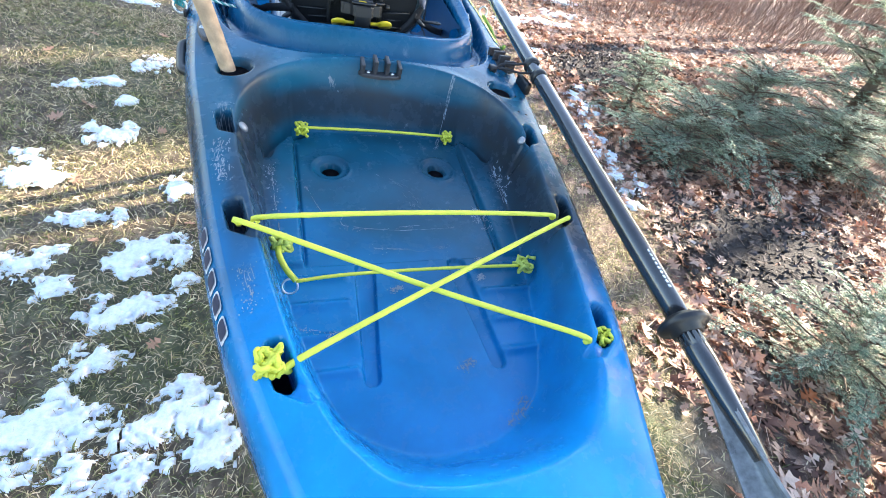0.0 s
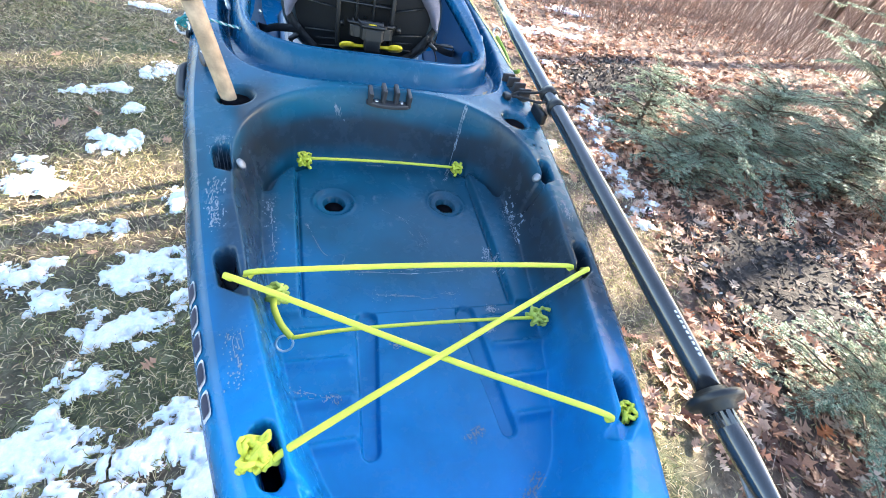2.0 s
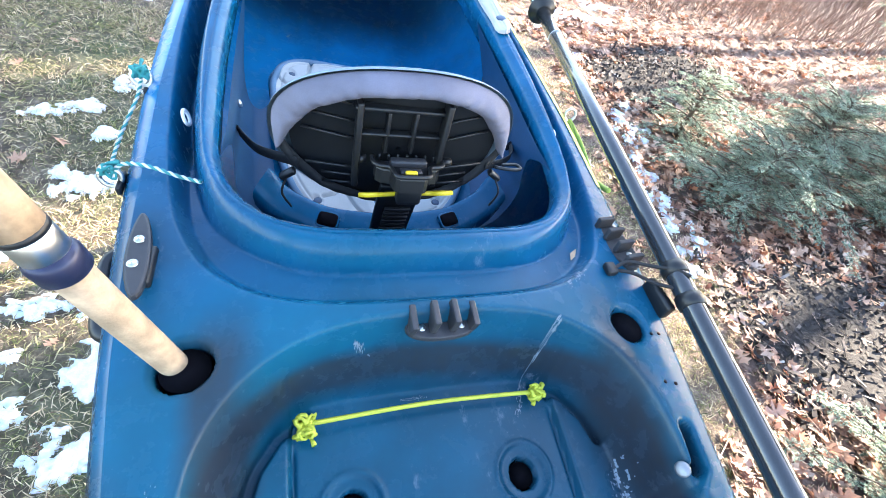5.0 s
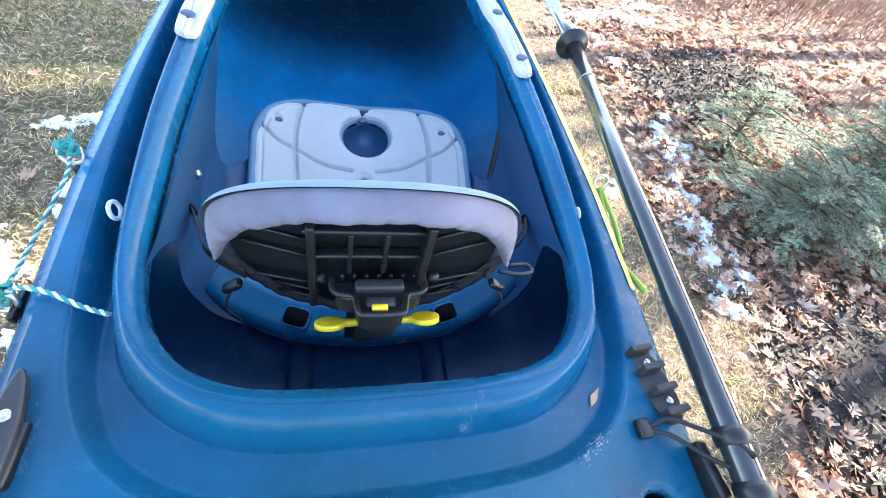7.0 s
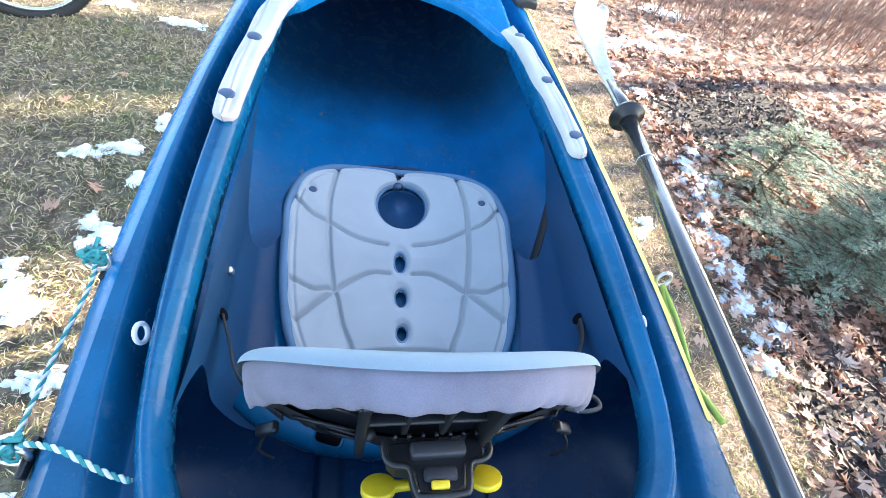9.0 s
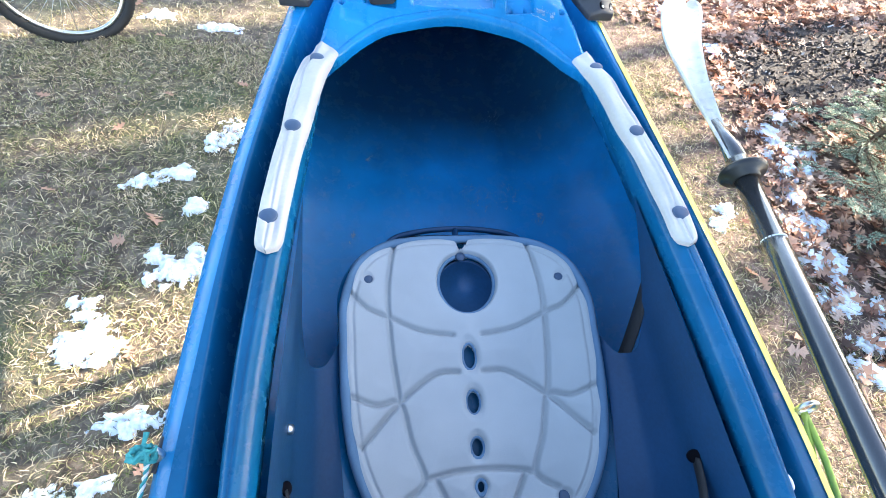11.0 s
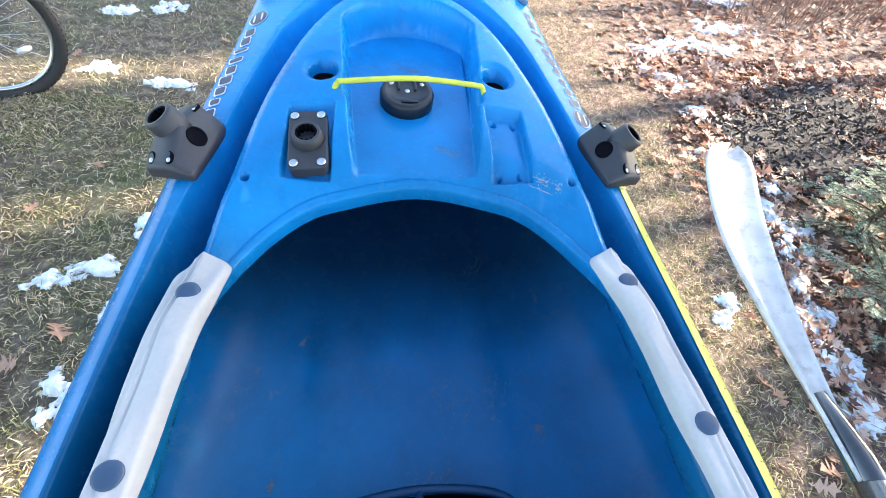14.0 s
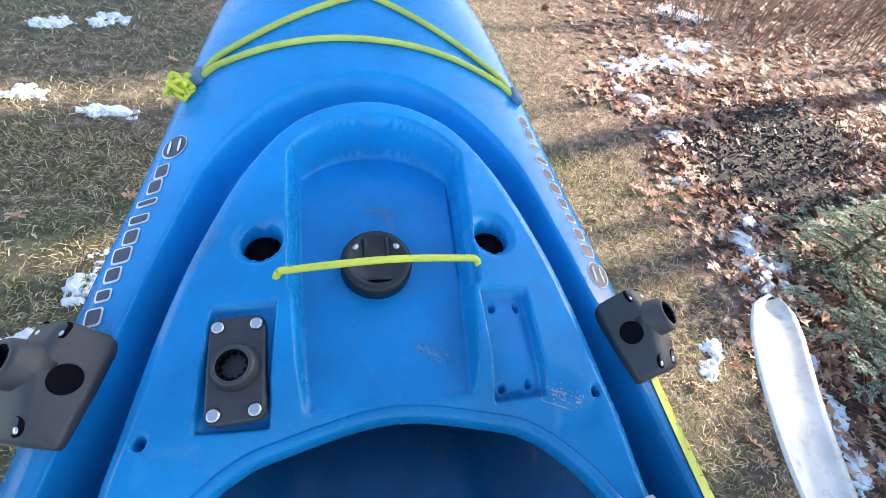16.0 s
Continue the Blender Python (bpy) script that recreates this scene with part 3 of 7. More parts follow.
def zig_cleat(centre, turn, half, fins):
    m = Matrix.Translation(centre) @ turn
    bm = prism(oval(half, 0.0185), 0, 0.007, 0.002)
    bm.transform(m)
    body = part("jam_cleat", bm, M_CHAR, kayak, "black plastic jam cleat with four fins", smooth=False)
    for x, tall, tilt in fins:
        fin = box((0.0075, 0.030, tall), (x, 0.002, 0.006 + tall / 2), 0.0018, 2, Matrix.Rotation(tilt, 4, "X") @ Matrix.Rotation(tilt * 0.4, 4, "Y"))
        fin.transform(m)
        part("fin", fin, M_CHAR, body, smooth=False)
    for x in (-0.0235, 0.0235):
        screw_at(m @ Vector((x, -0.004, 0.0075)), body)
    return body


zig_cleat(surf(0, 0.190, -0.001), Matrix(), 0.042, [(-0.035, 0.020, 0.15), (-0.011, 0.027, 0.1), (0.012, 0.027, 0.1), (0.036, 0.020, 0.15)])
zig_cleat(surf(0.306, 0.300, -0.001), Matrix.Rotation(radians(98), 4, "Z") @ Matrix.Rotation(radians(-9), 4, "X"), 0.048, [(-0.037, 0.018, 0.2), (-0.012, 0.020, 0.2), (0.013, 0.020, 0.2), (0.037, 0.018, 0.2)])

# long horn cleat on the other side deck
lc = surf(-0.313, 0.297, 0.004)
horn = spline([(-0.004, -0.055), (0.006, -0.052), (0.011, -0.02), (0.011, 0.02), (0.005, 0.052), (-0.003, 0.055), (-0.010, 0.02), (-0.011, -0.02)], 3, True)
bm = prism(horn, 0.004, 0.012, 0.003)
bm.transform(Matrix.Translation(lc) @ Matrix.Rotation(radians(6), 4, "Z") @ Matrix.Rotation(radians(6), 4, "Y"))
horn_cleat = part("horn_cleat", bm, M_CHAR, kayak, "black plastic horn cleat", smooth=False)
part("foot", box((0.014, 0.05, 0.012), lc + Vector((0.009, -0.012, 0.0)), 0.003), M_BLACK, horn_cleat)
for dy in (-0.017, 0.016):
    screw_at(lc + Vector((0.0, dy, 0.0125)), horn_cleat, 0.0055)

# carry handle on the hull's flank
part("carry_handle", tube(spline([(-0.338, 0.235, 0.955), (-0.352, 0.243, 0.954), (-0.358, 0.28, 0.957), (-0.361, 0.325, 0.962), (-0.352, 0.338, 0.964)], 5), 0.009, 10), M_BLACK, kayak, "black rubber carry handle")


def spline_ring(m, outer, inner, z0, z1, parent, teeth=12):
    """A toothed collar: one wall that zigzags between two radii, with a flat top."""
    bm = bmesh.new()
    n = teeth * 4
    low, high, rim = [], [], []
    for k in range(n):
        t = 2 * math.pi * k / n
        r = inner if k % 4 < 2 else inner + (outer - inner) * 0.6
        c, q = math.cos(t), math.sin(t)
        low.append(bm.verts.new((r * c, r * q, z0)))
        high.append(bm.verts.new((r * c, r * q, z1)))
        rim.append(bm.verts.new((outer * c, outer * q, z1)))
    for k in range(n):
        j = (k + 1) % n
        bm.faces.new((low[k], low[j], high[j], high[k]))
        bm.faces.new((high[k], high[j], rim[j], rim[k]))
    bmesh.ops.recalc_face_normals(bm, faces=bm.faces[:])
    bm.transform(m)
    return part("spline_ring", bm, M_HOLE, parent, smooth=False)


def side_mount(s):
    """Wedge-shaped rod-holder base on the gunwale: a splined socket on its outer slope, a plain hole in its inner one."""
    x0, y0 = s * 0.282, 1.412
    zb = float(gunwale(y0)) - 0.001
    m = Matrix.Translation((x0, y0, zb)) @ Matrix.Rotation(s * radians(14), 4, "Z") @ Matrix.Rotation(radians(4), 4, "X") @ Matrix.Rotation(s * radians(6), 4, "Y")
    section = [(-0.029, 0.0), (-0.029, 0.012), (-0.005, 0.043), (0.003, 0.045), (0.030, 0.036), (0.032, 0.0)]
    stations = [(-0.050, 0.40, 0.94), (-0.045, 0.52, 0.98), (-0.004, 1.0, 1.0), (0.040, 0.96, 0.94), (0.046, 0.86, 0.88)]
    bm = bmesh.new()
    rings = [[bm.verts.new((s * x * w, y, z * (h if z > 0.02 else 1) if z else 0)) for x, z in section] for y, h, w in stations]
    k = len(section)
    for a, b in zip(rings, rings[1:]):
        for i in range(k):
            bm.faces.new((a[i], a[(i + 1) % k], b[(i + 1) % k], b[i]))
    bm.faces.new(rings[0][::-1])
    bm.faces.new(rings[-1])
    bmesh.ops.recalc_face_normals(bm, faces=bm.faces[:])
    sharp = [e for e in bm.edges if e.is_manifold and e.calc_face_angle(0) > 0.35]
    bmesh.ops.bevel(bm, geom=sharp, offset=0.003, segments=3, affect="EDGES", profile=0.5)
    bm.transform(m)
    body = part("rod_mount", bm, M_CHAR, kayak, "charcoal plastic wedge rod-holder mount")
    out = m @ Matrix.Translation((s * 0.016, 0.004, 0.040)) @ Vector((s * 0.34, -0.16, 0.92)).to_track_quat("Z", "Y").to_matrix().to_4x4()
    part("socket", lathe([(0.0235, -0.014), (0.0205, -0.002), (0.0192, 0.012), (0.0172, 0.0155), (0.0135, 0.0155), (0.0130, -0.006), (0, -0.006)], (0, 0, 0), out, 30), M_CHAR, body)
    spline_ring(out, 0.0138, 0.0100, -0.005, 0.0148, body)
    # near-black discs give bore and hole the shade of depth
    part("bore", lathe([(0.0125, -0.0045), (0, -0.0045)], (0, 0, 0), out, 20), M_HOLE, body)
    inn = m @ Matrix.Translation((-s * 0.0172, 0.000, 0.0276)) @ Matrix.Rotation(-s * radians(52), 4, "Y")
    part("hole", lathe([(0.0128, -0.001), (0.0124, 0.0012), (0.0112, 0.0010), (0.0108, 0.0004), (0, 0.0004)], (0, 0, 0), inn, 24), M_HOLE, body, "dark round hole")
    for dx, dy, z in ((-0.001, -0.0385, 0.0258), (0.0225, -0.0385, 0.0222), (-0.002, 0.036, 0.0405), (0.020, 0.036, 0.0362)):
        ang = 16
        t = m @ Matrix.Translation((s * dx, dy, z)) @ Matrix.Rotation(s * radians(ang), 4, "Y") @ Matrix.Rotation(radians(26 if dy < 0 else -4), 4, "X")
        part("screw_cup", lathe([(0.0064, -0.002), (0.0060, 0.0008), (0.0048, 0.0002), (0, 0.0002)], (0, 0, 0), t @ Matrix.Diagonal((0.85, 1.35, 1, 1)), 16), M_HOLE, body)
        part("screw", lathe([(0, 0.0016), (0.002, 0.0014), (0.0032, 0.0006), (0.0032, 0)], (0, 0, 0), t @ Matrix.Translation((0, -0.003, 0)), 10), M_STEEL, body)
    return body


side_mount(-1)
side_mount(1)

# flush mount in its recess
fz = deck_height(-0.1365, 1.404)
tilt = Matrix.Translation((-0.1365, 1.4035, fz)) @ Matrix.Rotation(radians(12), 4, "X") @ Matrix.Rotation(radians(-4), 4, "Y") @ Matrix.Rotation(radians(2.5), 4, "Z")
bm = prism([(x, y) for x, y in oval(0.0248, 0.0468, 36, 7)], -0.006, 0.010, 0.0025)
bm.transform(tilt)
flush = part("flush_mount", bm, M_CHAR, kayak, "charcoal rectangular rod-holder plate", smooth=False)
part("socket", lathe([(0.0225, 0.006), (0.0195, 0.014), (0.018, 0.020), (0.0165, 0.022), (0.0135, 0.022), (0.0128, 0.008), (0, 0.008)], (0, 0, 0), tilt, 32), M_CHAR, flush)
spline_ring(tilt, 0.0138, 0.0105, 0.009, 0.0215, flush)
part("hole", lathe([(0.0115, 0.0085), (0, 0.0085)], (0, 0, 0), tilt, 24), M_HOLE, flush)
for dx in (-0.0165, 0.0165):
    for dy in (-0.0378, 0.0378):
        t = tilt @ Matrix.Translation((dx, dy, 0.0102))
        part("screw_cup", lathe([(0.0068, -0.001), (0.0062, 0.0008), (0.005, 0.0004), (0, 0.0004)], (0, 0, 0), t, 16), M_BLACK, flush)
        part("screw", lathe([(0, 0.0016), (0.0026, 0.0014), (0.0040, 0.0020), (0.0056, 0.001), (0.0056, 0)], (0, 0, 0), t, 14), M_STEEL, flush)

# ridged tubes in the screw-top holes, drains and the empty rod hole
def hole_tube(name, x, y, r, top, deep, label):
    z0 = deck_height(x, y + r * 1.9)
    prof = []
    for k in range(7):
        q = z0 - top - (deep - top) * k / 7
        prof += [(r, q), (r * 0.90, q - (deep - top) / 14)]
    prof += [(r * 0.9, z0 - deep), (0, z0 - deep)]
    # near-black, as the shade down the hole is put into the colour
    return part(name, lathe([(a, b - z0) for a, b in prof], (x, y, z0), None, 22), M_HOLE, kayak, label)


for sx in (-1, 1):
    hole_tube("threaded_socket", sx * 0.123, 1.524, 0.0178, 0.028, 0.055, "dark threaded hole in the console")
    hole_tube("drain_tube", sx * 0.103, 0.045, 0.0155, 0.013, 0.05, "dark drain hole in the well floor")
    hole_tube("rod_tube", sx * 0.256, 0.170, 0.0222, 0.014, 0.10, "tube of the flush rod hole, its shade painted black")

# round accessory puck in the tray
pz = deck_height(-0.007, 1.512)
tilt = Matrix.Translation((-0.007, 1.512, pz)) @ Matrix.Rotation(radians(6), 4, "X")
puck = part("accessory_puck", lathe([(0.039, -0.004), (0.039, 0.016), (0.037, 0.020), (0.030, 0.021), (0.029, 0.019), (0.012, 0.0195), (0, 0.0195)], (0, 0, 0), tilt, 40), M_BLACK, kayak, "round black plastic accessory base")
for dx in (-0.012, 0.012):
    bm = box((0.004, 0.026, 0.004), (dx, 0.014, 0.0205), 0.001)
    bm.transform(tilt)
    part("rib", bm, M_BLACK, puck)
    screw_at(tilt @ Vector((dx * 1.9, 0.017, 0.0195)), puck, 0.0042)
bm = box((0.024, 0.004, 0.003), (0.002, -0.024, 0.0205), 0.001)
bm.transform(tilt)
part("rib", bm, M_BLACK, puck)
screw_at(tilt @ Vector((0, 0.0, 0.0195)), puck, 0.004)


# thigh pads wrapped over the coaming
def thigh_pad(s):
    n, k = 70, 26
    P = np.zeros((n, k, 3))
    ys = np.linspace(0.834, 1.256, n)
    for i, y in enumerate(ys):
        e = abs(2 * i / (n - 1) - 1)
        full = math.sqrt(max(0.0, 1 - ((max(e - 0.88, 0)) / 0.12) ** 2.8))
        xo, xi = curve(y, [(0.84, 0.289), (0.95, 0.289), (1.05, 0.287), (1.15, 0.283), (1.285, 0.268)]), curve(y, [(0.84, 0.256), (0.95, 0.250), (1.05, 0.241), (1.15, 0.228), (1.22, 0.214), (1.285, 0.198)])
        c, h = (xo + xi) / 2, (xo - xi) / 2 * max(full, 0.02)
        for j in range(k):
            u = 2 * j / (k - 1) - 1
            P[i, j, 0], P[i, j, 1] = c + h * u, y
    XX, YY = P[..., 0], P[..., 1]
    dc, dg = sdf(XX, YY, COCKPIT), sdf(XX, YY, GUTTER_IN)
    # over the edges it hangs down
    lo_x = curve(YY, [(0.84, 0.268), (0.95, 0.264), (1.08, 0.254), (1.19, 0.238), (1.285, 0.214)])
    hi_x = curve(YY, [(0.84, 0.284), (0.95, 0.278), (1.1, 0.263), (1.285, 0.240)])
    flat = deck_z(np.clip(XX, lo_x, np.maximum(hi_x, lo_x + 0.002)), YY) + 0.003
    z = flat + 0.002 - 0.030 * step(-0.009, -0.027, dc) - 0.016 * step(-0.006, 0.004, dg)
    u = np.linspace(-1, 1, k)[None, :]
    z = z + 0.008 * (1 - np.abs(u) ** 8) - 0.0022 * np.exp(-((u - 0.12) / 0.07) ** 2) + 0.0012 * np.sin(YY * 55) * np.cos(u * 3)
    z = np.maximum(z, np.where(dc > -0.004, deck_z(XX, YY) + 0.0022, -9.0))
    P[..., 2] = z
    P[..., 0] *= s
    me = grid_mesh("thigh_pad", P if s < 0 else P[:, ::-1])
    pad = part("thigh_pad", me, M_VINYL, kayak, "pale grey vinyl thigh pad strip")
    for x, y in ((0.275, 0.884), (0.262, 1.042), (0.241, 1.204)):
        i = int(np.argmin(np.abs(ys - y)))
        zz = float(z[i, int(np.argmin(np.abs(np.abs(XX[i]) - x)))]) - 0.0004
        part("button", lathe([(0.0115, -0.004), (0.0112, 0.0004), (0.0095, 0.0015), (0.005, 0.0020), (0, 0.0021)], (s * x, y, zz), Matrix.Rotation(radians(5), 4, "X") @ Matrix.Rotation(-s * radians(7), 4, "Y"), 22), M_SNAP, pad, "dark slate blue snap button")
    return pad


thigh_pad(-1)
thigh_pad(1)


# adhesive ruler along the side deck's edge
def edge_point(y, f, side=1, lift=0.0012):
    """A point on the rounded deck edge: f = 0 at the deck, 1 at the outermost line."""
    w, b, zg = float(beam(y)), float(bevel_of(y)), float(gunwale(y))
    xs = [(0, w - b, zg), (0.3, w - b * 0.7, zg - 0.005), (0.65, w - b * 0.35, zg - 0.020), (0.9, w - b * 0.1, zg - 0.045), (1, w, zg - 0.065)]
    x, z = curve(f, [(a, q) for a, q, _ in xs]), curve(f, [(a, q) for a, _, q in xs])
    return (side * (float(x) + lift * 0.6), y, float(z) + lift)


M_TAPE = plain("yellow_ruler_tape", (0.60, 0.62, 0.10), 0.45, var=0.1)
P = np.array([[edge_point(y, f) for f in (0.0, 0.12, 0.24, 0.36, 0.5)] for y in np.linspace(0.43, 1.372, 90)])
ruler = part("ruler_tape", grid_mesh("ruler_tape", P), M_TAPE, kayak, "yellow adhesive measuring tape")
ticks_v, ticks_f = [], []
for i, y in enumerate(np.arange(0.44, 1.365, 0.0127)):
    f1 = 0.20 if i % 2 else 0.32
    for yy, f in ((y, 0.48), (y + 0.0012, 0.48), (y + 0.0012, f1), (y, f1)):
        ticks_v.append(edge_point(yy, f, 1, 0.0018))
    ticks_f.append([4 * i, 4 * i + 1, 4 * i + 2, 4 * i + 3])
part("tick_marks", raw_mesh("tick_marks", ticks_v, ticks_f), M_BLACK, ruler, "fine black tick marks")

# plain bars where the maker's lettering runs
M_DECAL_W = plain("white_decal", (0.72, 0.74, 0.76), 0.5, var=0.08)
M_DECAL_G = plain("worn_grey_decal", (0.55, 0.57, 0.60), 0.5, var=0.3, scale=60)
M_DECAL_D = plain("dark_decal", (0.03, 0.035, 0.07), 0.45, var=0.15)


def decal(centre, w, h, ang, fn, material, name, parent, lift, power=4.0, hole=False):
    ring = oval(w / 2, h / 2, 20, power)
    ca, sa = math.cos(ang), math.sin(ang)
    bm = bmesh.new()
    c = bm.verts.new(fn(centre[0], centre[1], lift))
    vs = [bm.verts.new(fn(centre[0] + ca * x - sa * y, centre[1] + sa * x + ca * y, lift)) for x, y in ring]
    for i in range(len(vs)):
        bm.faces.new((c, vs[i], vs[(i + 1) % len(vs)]))
    bmesh.ops.recalc_face_normals(bm, faces=bm.faces[:])
    return part(name, bm, material, parent)


for s in (-1, 1):
    y0, y1 = (1.440, 1.650) if s < 0 else (1.512, 1.752)
    for i in range(10):
        y = y0 + (y1 - y0) * (i + 0.5) / 10
        x = s * (float(beam(y)) - 0.040)
        tall, long = (0.020, 0.017, 0.016, 0.017, 0.020, 0.017, 0.022, 0.023, 0.017, 0.017)[i], (0.020, 0.019, 0.014, 0.018, 0.020, 0.020, 0.013, 0.010, 0.021, 0.021)[i]
        b = decal((x, y), tall, long, 0.0, surf, M_DECAL_W, "lettering_bar", kayak, 0.0008, 5.0)
        decal((x, y), tall - 0.0035, long - 0.004, 0.0, surf, M_DECAL_D, "bar_inlay", b, 0.0016, 5.0)
    y = 1.674 if s < 0 else 1.490
    x = s * (float(beam(y)) - 0.043)
    b = decal((x, y), 0.030, 0.036, 0.0, surf, M_DECAL_W, "maker_badge", kayak, 0.0008, 2.0)
    decal((x, y), 0.027, 0.033, 0.0, surf, M_DECAL_D, "badge_disc", b, 0.0016, 2.0)
    for dx in (-0.006, 0.006):
        decal((x + dx, y), 0.0035, 0.022, 0.0, surf, M_DECAL_W, "badge_bar", b, 0.0024, 2.0)
for i in range(5):
    y = -0.335 + i * 0.033
    fn = lambda f, yy, lift: Vector(edge_point(yy, min(max(f, 0), 1), -1, lift))
    b = decal((0.64, y), 0.38, 0.027, 0.0, fn, M_DECAL_G, "lettering_bar", kayak, 0.0008, 4.0)
    decal((0.64, y), 0.30, 0.0205, 0.0, fn, M_DECAL_D, "bar_inlay", b, 0.0016, 4.0)


# ---- cords, rings and ropes ----
def strung(name, pts, r, material, label, category="cord", group="", wob=0.0):
    t = thing(name, pts[0], label, category, group)
    part("cord", tube(spline(pts, 6), r, 9, wobble=wob), material, t)
    return t


def knot(pos, size, material, parent, loops=7, name="knot", seed=1):
    """One cord wound over itself, with two frayed ends."""
    rnd = random.Random(seed)
    a = [rnd.uniform(0, 6.28) for _ in range(6)]
    n = 22 * loops
    pts, rad = [], []
    for i in range(n):
        t = 2 * math.pi * i / n
        q = 0.75 + 0.25 * math.sin(loops * 1.7 * t + a[5])
        d = Vector((math.sin(loops * t + a[0]), math.cos((loops - 1) * t + a[1]), 0.8 * math.sin((loops + 2) * t + a[2])))
        pts.append(Vector(pos) + d * size * q + Vector((rnd.gauss(0, 1), rnd.gauss(0, 1), rnd.gauss(0, 1))) * size * 0.07)
        rad.append(size * rnd.uniform(0.15, 0.27))
    for e in (0, -1):
        tail = Vector((rnd.uniform(-1, 1), rnd.uniform(-1, 1), rnd.uniform(-0.3, 0.3))).normalized() * size
        more = [pts[e] + tail * 0.6, pts[e] + tail * 1.1]
        pts = more[::-1] + pts if e == 0 else pts + more
        rad = [size * 0.30, size * 0.24] + rad if e == 0 else rad + [size * 0.24, size * 0.30]
    return part(name, tube(pts, rad, 6), material, parent, "frayed lime yellow knot")


CORDS = "yellow cords over the rear well"
c = strung("shock_cord", [(-0.213, -0.199, 0.971), (-0.200, -0.199, 0.980), (0, -0.2025, 0.985), (0.190, -0.206, 0.980), (0.205, -0.206, 0.971)], 0.0035, M_CORD, "taut lime yellow cord across the cargo well", "cord", CORDS)
c = strung("shock_cord", [(-0.236, -0.192, 0.962), (-0.233, -0.205, 0.976), (-0.218, -0.216, 0.982), (0, -0.331, 0.968), (0.146, -0.407, 0.966), (0.158, -0.413, 0.955)], 0.0036, M_CORD, "diagonal lime yellow cord crossing another", "cord", CORDS)
knot((0.190, -0.408, 0.952), 0.010, M_CORD, c, 5, seed=3)
c = strung("shock_cord", [(0.236, -0.200, 0.962), (0.229, -0.214, 0.978), (0.205, -0.225, 0.980), (0, -0.317, 0.976), (-0.168, -0.392, 0.966), (-0.182, -0.400, 0.955)], 0.0036, M_CORD, "diagonal lime yellow cord crossing another", "cord", CORDS)
knot((-0.199, -0.394, 0.968), 0.0125, M_CORD, c, 9, seed=5)
c = strung("thin_cord", [(-0.172, -0.236, 0.897), (-0.1, -0.232, 0.900), (0.05, -0.232, 0.900), (0.170, -0.234, 0.897)], 0.0026, M_CORD, "thin lime yellow cord low in the well", "cord", CORDS)
knot((0.172, -0.234, 0.899), 0.011, M_CORD_DULL, c, 7, seed=8)
part("loop", tube(spline([(-0.172, -0.236, 0.898), (-0.184, -0.222, 0.908), (-0.192, -0.200, 0.913), (-0.192, -0.182, 0.915)], 5), 0.0042, 8), M_CORD, c)
knot((-0.190, -0.180, 0.916), 0.013, M_CORD_DULL, c, 6, seed=9)
part("eye_ring", tube([(-0.180 + 0.010 * math.cos(t), -0.240 + 0.006 * math.sin(t), 0.892 + 0.008 * math.sin(t)) for t in np.linspace(0, 2 * math.pi, 15)[:-1]], 0.0016, 7, True), M_STEEL, c, "small steel ring")
c = strung("thin_cord", [(-0.148, 0.130, 0.913), (0, 0.136, 0.909), (0.141, 0.132, 0.906)], 0.0028, M_CORD, "thin lime yellow cord at the well's front", "cord", CORDS)
knot((-0.150, 0.128, 0.911), 0.0105, M_CORD, c, 8, seed=11)
knot((0.143, 0.131, 0.905), 0.0105, M_CORD, c, 8, seed=12)
tz = deck_height(0.104, 1.483)
c = strung("shock_cord", [(-0.107, 1.480, tz - 0.004), (-0.102, 1.480, tz + 0.006), (-0.09, 1.480, tz + 0.009), (0, 1.483, tz + 0.016), (0.082, 1.487, tz + 0.009), (0.095, 1.487, tz + 0.006), (0.100, 1.487, tz - 0.004)], 0.0038, M_CORD, "yellow cord stretched over the bow tray", "cord")

# bow deck lines under hooks
hooks = {}
for s in (-1, 1):
    hx = s * 0.236
    hz = deck_height(s * 0.215, 1.79) - 0.006
    hooks[s] = (hx * 0.93, 1.79, hz + 0.006)
    part("deck_hook", box((0.020, 0.030, 0.012), (hx * 0.95, 1.793, hz + 0.006), 0.004, 3, Matrix.Rotation(s * radians(30), 4, "Y")), M_BIND, kayak, "dark blue moulded deck hook")


def draped(a, b, n=12, lift=0.004):
    pts = []
    for i in range(n + 1):
        x, y = a[0] + (b[0] - a[0]) * i / n, a[1] + (b[1] - a[1]) * i / n
        pts.append((x, y, deck_height(x, y) + lift))
    return pts


c = strung("shock_cord", [(*hooks[-1][:2], hooks[-1][2])] + [(x, 1.800 + 0.020 * (1 - (x / 0.2) ** 2), deck_height(x, 1.800 + 0.020 * (1 - (x / 0.2) ** 2)) + 0.004) for x in np.linspace(-0.2, 0.2, 25)] + [hooks[1]], 0.0042, M_CORD_DULL, "weathered yellow line across the bow deck", "cord", "bow deck lines")
knot((-0.240, 1.768, hooks[-1][2] + 0.002), 0.013, M_CORD, c, 8, seed=21)
for s in (-1, 1):
    strung("shock_cord", [(hooks[s][0], hooks[s][1] + 0.006, hooks[s][2])] + draped((s * 0.20, 1.818), (-s * 0.13, 1.985)), 0.0042, M_CORD_DULL, "weathered yellow line slanting over the bow deck", "cord", "bow deck lines")


